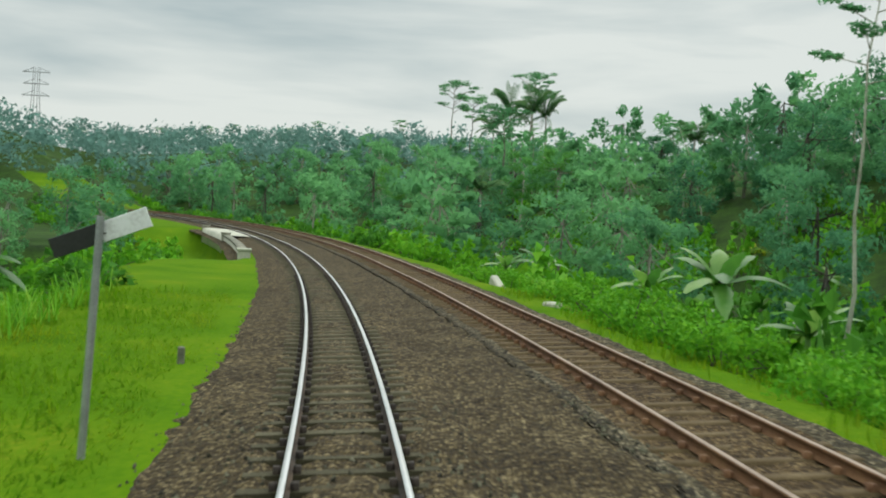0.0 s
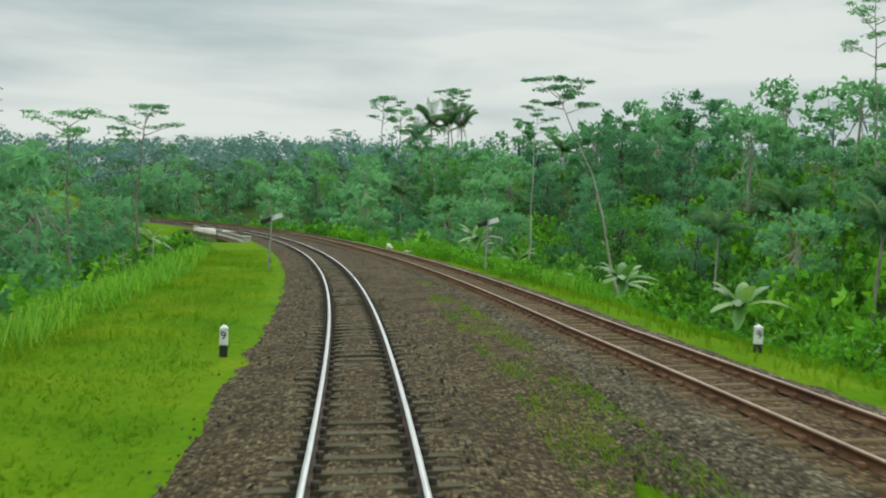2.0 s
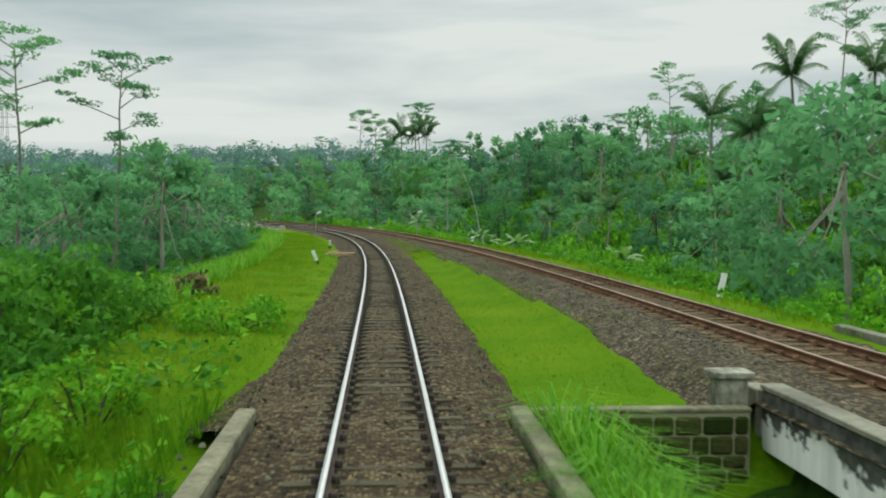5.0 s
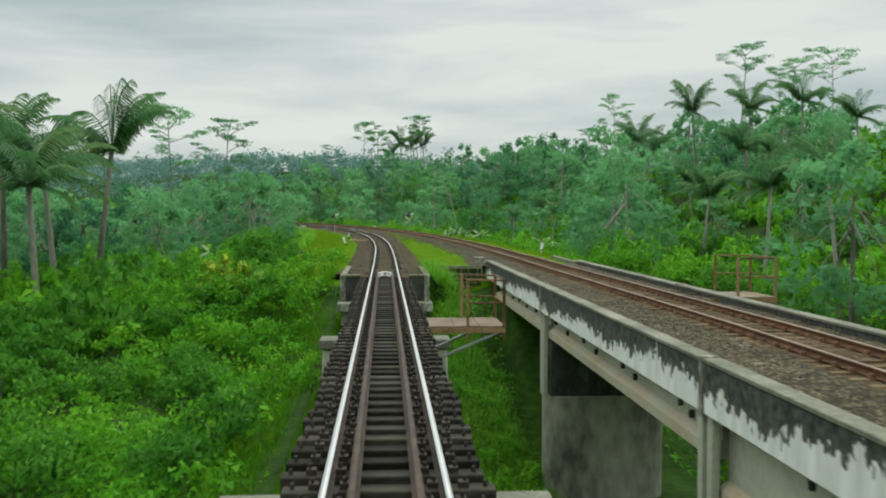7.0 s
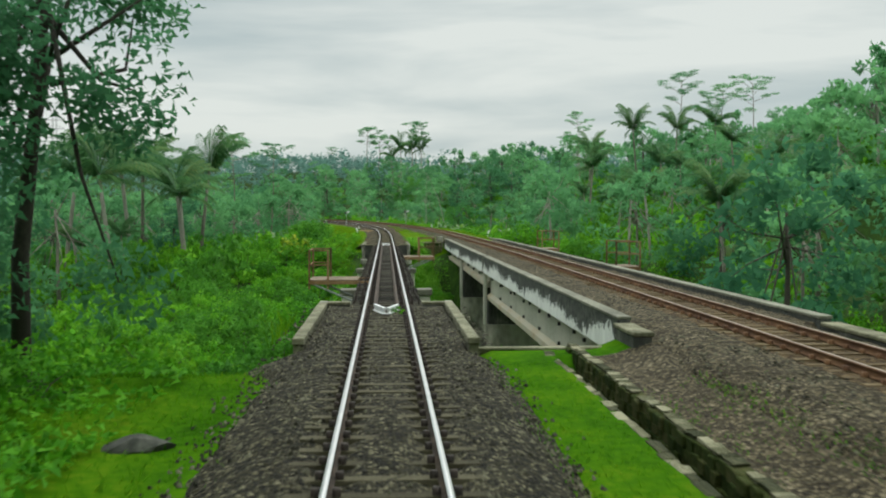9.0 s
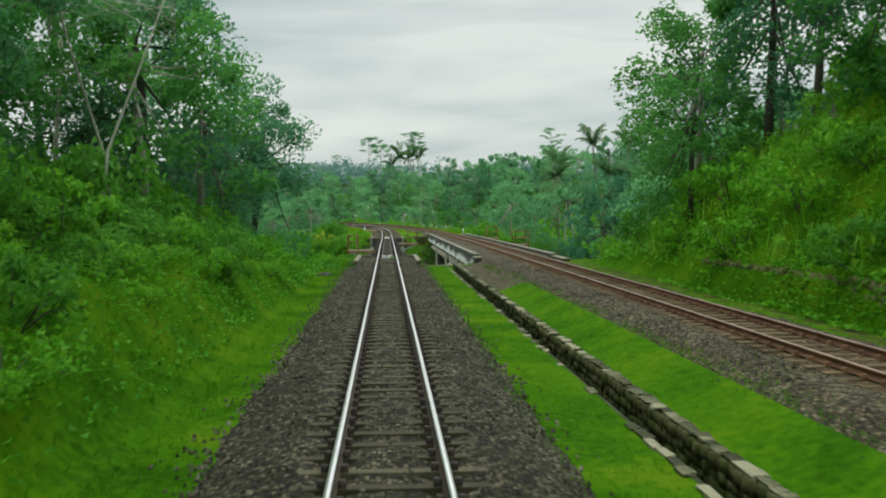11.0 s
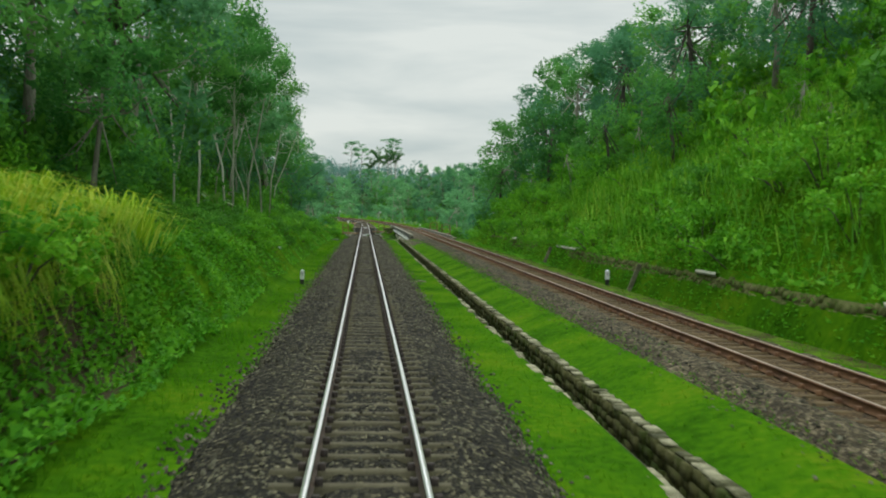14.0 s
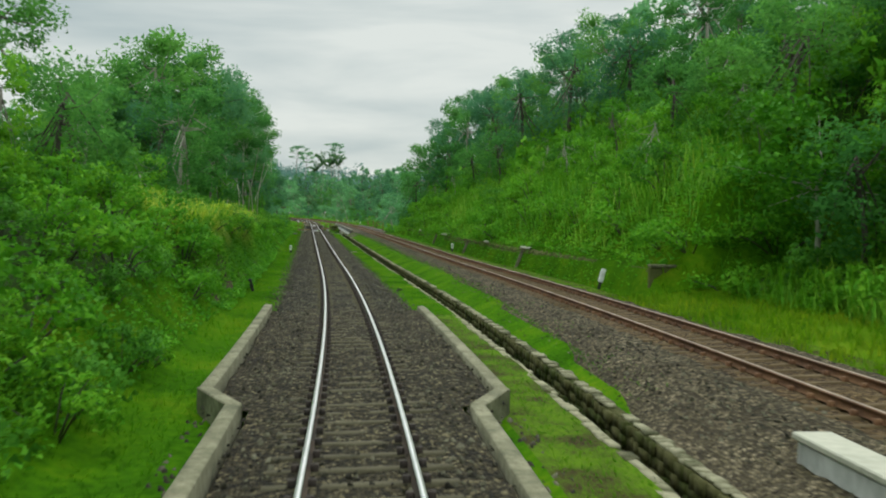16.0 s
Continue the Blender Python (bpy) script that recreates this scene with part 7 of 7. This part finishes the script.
def creepers(name, n, s_range, d_range, size, lift, mat, label, seed, mask=None):
    rng = np.random.default_rng(seed)
    s, d = rng.uniform(min(s_range), max(s_range), n), rng.uniform(min(d_range), max(d_range), n)
    keep = (vnoise(s / 2.4, d / 1.9, seed + 3) + rng.random(n) * 0.4 > 0.5) & ~in_notch(s, d)
    if mask is not None:
        keep &= mask(s, d)
    s, d = s[keep], d[keep]
    hump = vnoise(s / 1.7, d / 1.4, seed + 8) ** 2 * lift
    c = place(s, d, ground_height(s, d) + hump * rng.uniform(0.4, 1.0, len(s)) + 0.04)
    eps = 0.25
    slope_s = (vnoise((s + eps) / 1.7, d / 1.4, seed + 8) ** 2 - vnoise((s - eps) / 1.7, d / 1.4, seed + 8) ** 2) * lift + ground_height(s + eps, d) - ground_height(s - eps, d)
    slope_d = (vnoise(s / 1.7, (d + eps) / 1.4, seed + 8) ** 2 - vnoise(s / 1.7, (d - eps) / 1.4, seed + 8) ** 2) * lift + ground_height(s, d + eps) - ground_height(s, d - eps)
    th = heading(s)
    gs_, gd_ = np.clip(slope_s / (2 * eps), -2, 2), np.clip(slope_d / (2 * eps), -2, 2)
    out = unit(np.stack([-gd_ * np.cos(th) + gs_ * np.sin(th), -gd_ * np.sin(th) - gs_ * np.cos(th), 0.8 + 0 * s], 1) + rng.normal(size=(len(s), 3)) * 0.3)
    v = leaf_flakes(rng, c, rng.uniform(size * 0.6, size * 1.4, len(s)), 0.05, 0.45, 0.8, out)
    return tagged(mesh_object(name, v, thirds(len(v)), M[mat], normals=np.repeat(out, 3, 0)), label, "undergrowth", kind="stuff")


creepers("undergrowth", 9000, (-43.5, 26), (-2.6, -20), 0.17, 1.6, "bush_leaf", "creeping weeds covering the valley slope", 51, mask=lambda s, d: (s > -39.5) | (d < -6.5))
creepers("undergrowth", 19000, (-43.5, 26), (-2.6, -20), 0.16, 1.5, "deep_leaf", "dark leafy weeds covering the valley slope", 50, mask=lambda s, d: (s > -40.5) | (d < -6.5))
creepers("undergrowth", 7000, (-44, 15), (1.9, 5.0), 0.14, 0.7, "bush_leaf", "low weeds filling the gully between the bridges", 57)
creepers("undergrowth", 12000, (-44, 17), (10, 26), 0.2, 1.2, "bush_leaf", "creeping weeds under the bridges", 52)
creepers("undergrowth", 5000, (-66, -48), (-3.3, -7.0), 0.13, 0.8, "bush_leaf", "lush mounded weeds beside the lawn", 65)
creepers("undergrowth", 12000, (-158, -67), (9.6, 11.3), 0.10, 0.3, "bush_leaf", "mossy weeds growing over the toe wall", 59, mask=lambda s, d: (d > track2(s) + 2.6) & (d < track2(s) + 3.7))
creepers("undergrowth", 7000, (-102, -66), (9.6, 11.8), 0.12, 0.35, "bush_leaf", "weeds and grass grown over the wall", 64)
creepers("undergrowth", 12000, (-160, -120), (-3.3, -4.8), 0.12, 0.7, "bush_leaf", "leafy weeds at the foot of the bank", 58)
creepers("undergrowth", 14000, (-160, -134), (-3.8, -4.9), 0.11, 0.3, "bush_leaf", "weeds clinging to the face of the bank", 60)
creepers("undergrowth", 62000, (-200, -52), (-3.4, -9.5), 0.095, 0.75, "bush_leaf", "creeping weeds covering the cutting slope", 53)
creepers("undergrowth", 26000, (-190, -50), (10.8, 17), 0.17, 0.6, "bush_leaf", "low leafy weeds on the foot of the bank", 62)
creepers("undergrowth", 40000, (-200, -46), (10.75, 30), 0.22, 1.4, "bush_leaf", "creeping weeds and ferns covering the bank", 54)
creepers("undergrowth", 20000, (20, 150), (9.5, 30), 0.22, 0.9, "bush_leaf", "leafy weeds below the line", 55)
creepers("undergrowth", 16000, (24, 150), (-8, -24), 0.22, 0.9, "bush_leaf", "leafy weeds beside the bank", 56)


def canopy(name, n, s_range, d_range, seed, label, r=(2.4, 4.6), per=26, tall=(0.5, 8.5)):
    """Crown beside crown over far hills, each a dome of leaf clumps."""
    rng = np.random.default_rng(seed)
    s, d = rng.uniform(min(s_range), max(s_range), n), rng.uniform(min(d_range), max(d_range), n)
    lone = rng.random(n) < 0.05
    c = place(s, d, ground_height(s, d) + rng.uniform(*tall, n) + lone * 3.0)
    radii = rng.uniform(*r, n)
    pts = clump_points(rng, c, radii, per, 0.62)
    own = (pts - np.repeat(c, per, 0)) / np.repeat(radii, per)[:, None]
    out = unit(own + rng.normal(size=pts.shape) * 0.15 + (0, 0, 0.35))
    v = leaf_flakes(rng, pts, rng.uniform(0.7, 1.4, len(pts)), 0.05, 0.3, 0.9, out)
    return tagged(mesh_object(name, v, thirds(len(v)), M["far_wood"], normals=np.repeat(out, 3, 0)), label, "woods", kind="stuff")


# these crowns carry their haze as a bluish leaf tint
canopy("far_woods", 3600, (330, 600), (-420, 170), 61, "wooded hills behind the line, haze put into the leaf colour")
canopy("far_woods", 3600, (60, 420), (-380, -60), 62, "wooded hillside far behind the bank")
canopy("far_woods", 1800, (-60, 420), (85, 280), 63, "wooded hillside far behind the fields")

# ---- pieces, last: sleepers, drain stones ----
qrng = random.Random(9)
SLEEPER = sleeper_mesh("sleeper", 1.0, 0.22, 0.2, M["sleeper"])
for s in as_parts_main[:300]:
    ob = new("sleeper", SLEEPER)
    ob.parent = main_track
    ob.matrix_local = sleeper_pose(s, 0, -0.145, qrng)
SLEEPER2 = sleeper_mesh("sleeper", 1.0, 0.22, 0.2, M["dusty_sleeper"])
for s in as_parts_second[:300]:
    ob = new("sleeper", SLEEPER2)
    ob.parent = second_track
    ob.matrix_local = sleeper_pose(s, float(track2(s)), UP2 - 0.145, qrng)
bmt = bmesh.new()
box(bmt, -1.03, 1.03, -0.12, 0.12, -0.22, 0.0, 0.012)
TIMBER = bpy.data.meshes.new("sleeper")
bmt.to_mesh(TIMBER)
bmt.free()
TIMBER.materials.append(M["timber"])
bmh = bmesh.new()
for x in (-0.72, -0.42, 0.42, 0.72):
    box(bmh, x - 0.05, x + 0.05, -0.06, 0.06, 0.0, 0.06)
    tube(bmh, [(x * 1.02, 0, 0.05), (x * 1.02, 0, 0.11)], [0.02, 0.02], 6)
for x in (-0.93, 0.93):
    tube(bmh, [(x, 0, 0), (x, 0, 0.06)], [0.025, 0.022], 6)
HOOKS = bpy.data.meshes.new("rail_chair")
bmh.to_mesh(HOOKS)
bmh.free()
HOOKS.materials.append(M["iron"])
for i, y in enumerate(np.arange(-37.2, 11.2, 0.55)):
    ob = new("sleeper", TIMBER)
    ob.parent = bridge
    ob.matrix_local = Matrix.Translation((qrng.uniform(-0.04, 0.04), float(y), -0.148)) @ Matrix.Rotation(qrng.uniform(-0.015, 0.015), 4, "Z")
    ob["label"] = "grey bridge timber"
    ch = new("rail_chair", HOOKS)
    ch.parent = ob
    ch.matrix_local = Matrix.Translation((0, 0, 0.0))

# rubble faces of the drain: stones proud of the mortar
shapes = []
for k in range(6):
    bm = bmesh.new()
    vs = box(bm, -0.5, 0.5, -0.5, 0.5, -0.5, 0.5, 0.08)
    for v in bm.verts:
        v.co += Vector((qrng.uniform(-0.07, 0.07), qrng.uniform(-0.07, 0.07), qrng.uniform(-0.07, 0.07)))
    me = bpy.data.meshes.new("stone")
    bm.to_mesh(me)
    bm.free()
    me.materials.append(M["masonry"])
    shapes.append(me)


def stone_piece(s, d, z, ln, w, h):
    ob = new("stone", qrng.choice(shapes))
    ob.parent = drain
    ob.matrix_local = at(s, d, z) @ Matrix.Diagonal((w, ln, h, 1))


def wall_blocks(name, length, chance, d, z, w, h, mats, far_from, mat):
    """Single stones along the drain, joined ones past the given place."""
    s, joined = -45.4, []
    while s > -189:
        ln = qrng.uniform(*length)
        keep = qrng.random() < chance(s)
        dd, zz, ww, hh = d + qrng.uniform(-0.025, 0.025), qrng.uniform(*z), qrng.uniform(*w), qrng.uniform(*h)
        if keep and s > far_from:
            ob = new(name, qrng.choice(mats))
            ob.parent = drain
            ob.matrix_local = at(s - ln / 2, dd, zz) @ Matrix.Diagonal((ww, ln - 0.025, hh, 1))
        elif keep:
            joined.append((s - ln / 2, dd, zz, ww, ln - 0.025, hh))
        s -= ln
    rows = np.array(joined)
    rng = np.random.default_rng(len(rows))
    cube = np.array([(x, y, z) for x in (-0.5, 0.5) for y in (-0.5, 0.5) for z in (-0.5, 0.5)])
    loc = cube[None] + rng.uniform(-0.1, 0.1, (len(rows), 8, 3))
    p = place(rows[:, :1] + loc[..., 1] * rows[:, 4:5], rows[:, 1:2] + loc[..., 0] * rows[:, 3:4], rows[:, 2:3] + loc[..., 2] * rows[:, 5:6])
    six = np.array([(0, 1, 3, 2), (4, 6, 7, 5), (0, 4, 5, 1), (2, 3, 7, 6), (1, 5, 7, 3), (0, 2, 6, 4)])
    f = (six[None] + (np.arange(len(rows)) * 8)[:, None, None]).reshape(-1, 4)
    tagged(mesh_object("far_" + name + "s", p.reshape(-1, 3), f, mat, drain), kind="stuff")


cap_shapes = []
for k in range(5):
    bm = bmesh.new()
    box(bm, -0.5, 0.5, -0.5, 0.5, -0.5, 0.5, 0.06)
    for vert in bm.verts:
        vert.co += Vector((qrng.uniform(-0.09, 0.09), qrng.uniform(-0.06, 0.06), qrng.uniform(-0.1, 0.1)))
    me = bpy.data.meshes.new("cap_stone")
    bm.to_mesh(me)
    bm.free()
    me.materials.append(M["mortar"])
    cap_shapes.append(me)
for course, high in ((-0.33, 0.17), (-0.48, 0.16), (-0.63, 0.17)):
    wall_blocks("stone", (0.16, 0.4), lambda s: 1.0, 3.70, (course - 0.012, course + 0.012), (0.06, 0.11), (high - 0.03, high + 0.02), shapes, -72, M["masonry"])
wall_blocks("cap_stone", (0.12, 0.4), lambda s: 0.9, 3.79, (-0.235, -0.22), (0.12, 0.22), (0.03, 0.055), cap_shapes, -105, M["mortar"])
wall_blocks("edge_stone", (0.2, 0.6), lambda s: 0.97 if s < -150 or s > -58 else 0.55, 3.262, (-0.375, -0.36), (0.1, 0.2), (0.035, 0.06), cap_shapes, -120, M["mortar"])

# pitched stones of the toe wall
toe_shapes = []
for me in shapes:
    mossy = me.copy()
    mossy.materials.clear()
    mossy.materials.append(M["mossy_masonry"])
    toe_shapes.append(mossy)
slope = math.atan2(1.42, 0.56)
for row in range(6):
    s = -156.2
    while s < -141:
        ln = qrng.uniform(0.2, 0.42)
        t = (row + 0.5) / 6 + qrng.uniform(-0.06, 0.06)
        ob = new("stone", qrng.choice(toe_shapes))
        ob.parent = toe
        ob.matrix_local = at(s + ln / 2, float(track2(s)) + 2.97 + 0.56 * t, -0.5 + 1.42 * t) @ Matrix.Rotation(-slope, 4, "Y") @ Matrix.Rotation(qrng.uniform(-0.2, 0.2), 4, "Z") @ Matrix.Diagonal((qrng.uniform(0.17, 0.26), ln - 0.03, qrng.uniform(0.04, 0.08), 1))
        s += ln
cube8 = np.array([(x, y, z) for x in (-0.5, 0.5) for y in (-0.5, 0.5) for z in (-0.5, 0.5)])
cube6 = np.array([(0, 1, 3, 2), (4, 6, 7, 5), (0, 4, 5, 1), (2, 3, 7, 6), (1, 5, 7, 3), (0, 2, 6, 4)])
far_v, far_f = [], []
nrng = np.random.default_rng(8)
for row in range(6):
    s = -140.9
    while s < -67:
        ln = nrng.uniform(0.2, 0.42)
        t = (row + 0.5) / 6 + nrng.uniform(-0.06, 0.06)
        loc = (cube8 + nrng.uniform(-0.09, 0.09, (8, 3))) * np.array([0.22, ln - 0.03, 0.07])
        x = loc[:, 0] * math.cos(slope) - loc[:, 2] * math.sin(slope)
        z = loc[:, 0] * math.sin(slope) + loc[:, 2] * math.cos(slope)
        far_f.append(cube6 + 8 * len(far_v))
        far_v.append(place(s + ln / 2 + loc[:, 1], float(track2(s)) + 2.97 + 0.56 * t + x, -0.5 + 1.42 * t + z))
        s += ln
tagged(mesh_object("far_stones", np.concatenate(far_v), np.concatenate(far_f), M["mossy_masonry"], toe), kind="stuff")
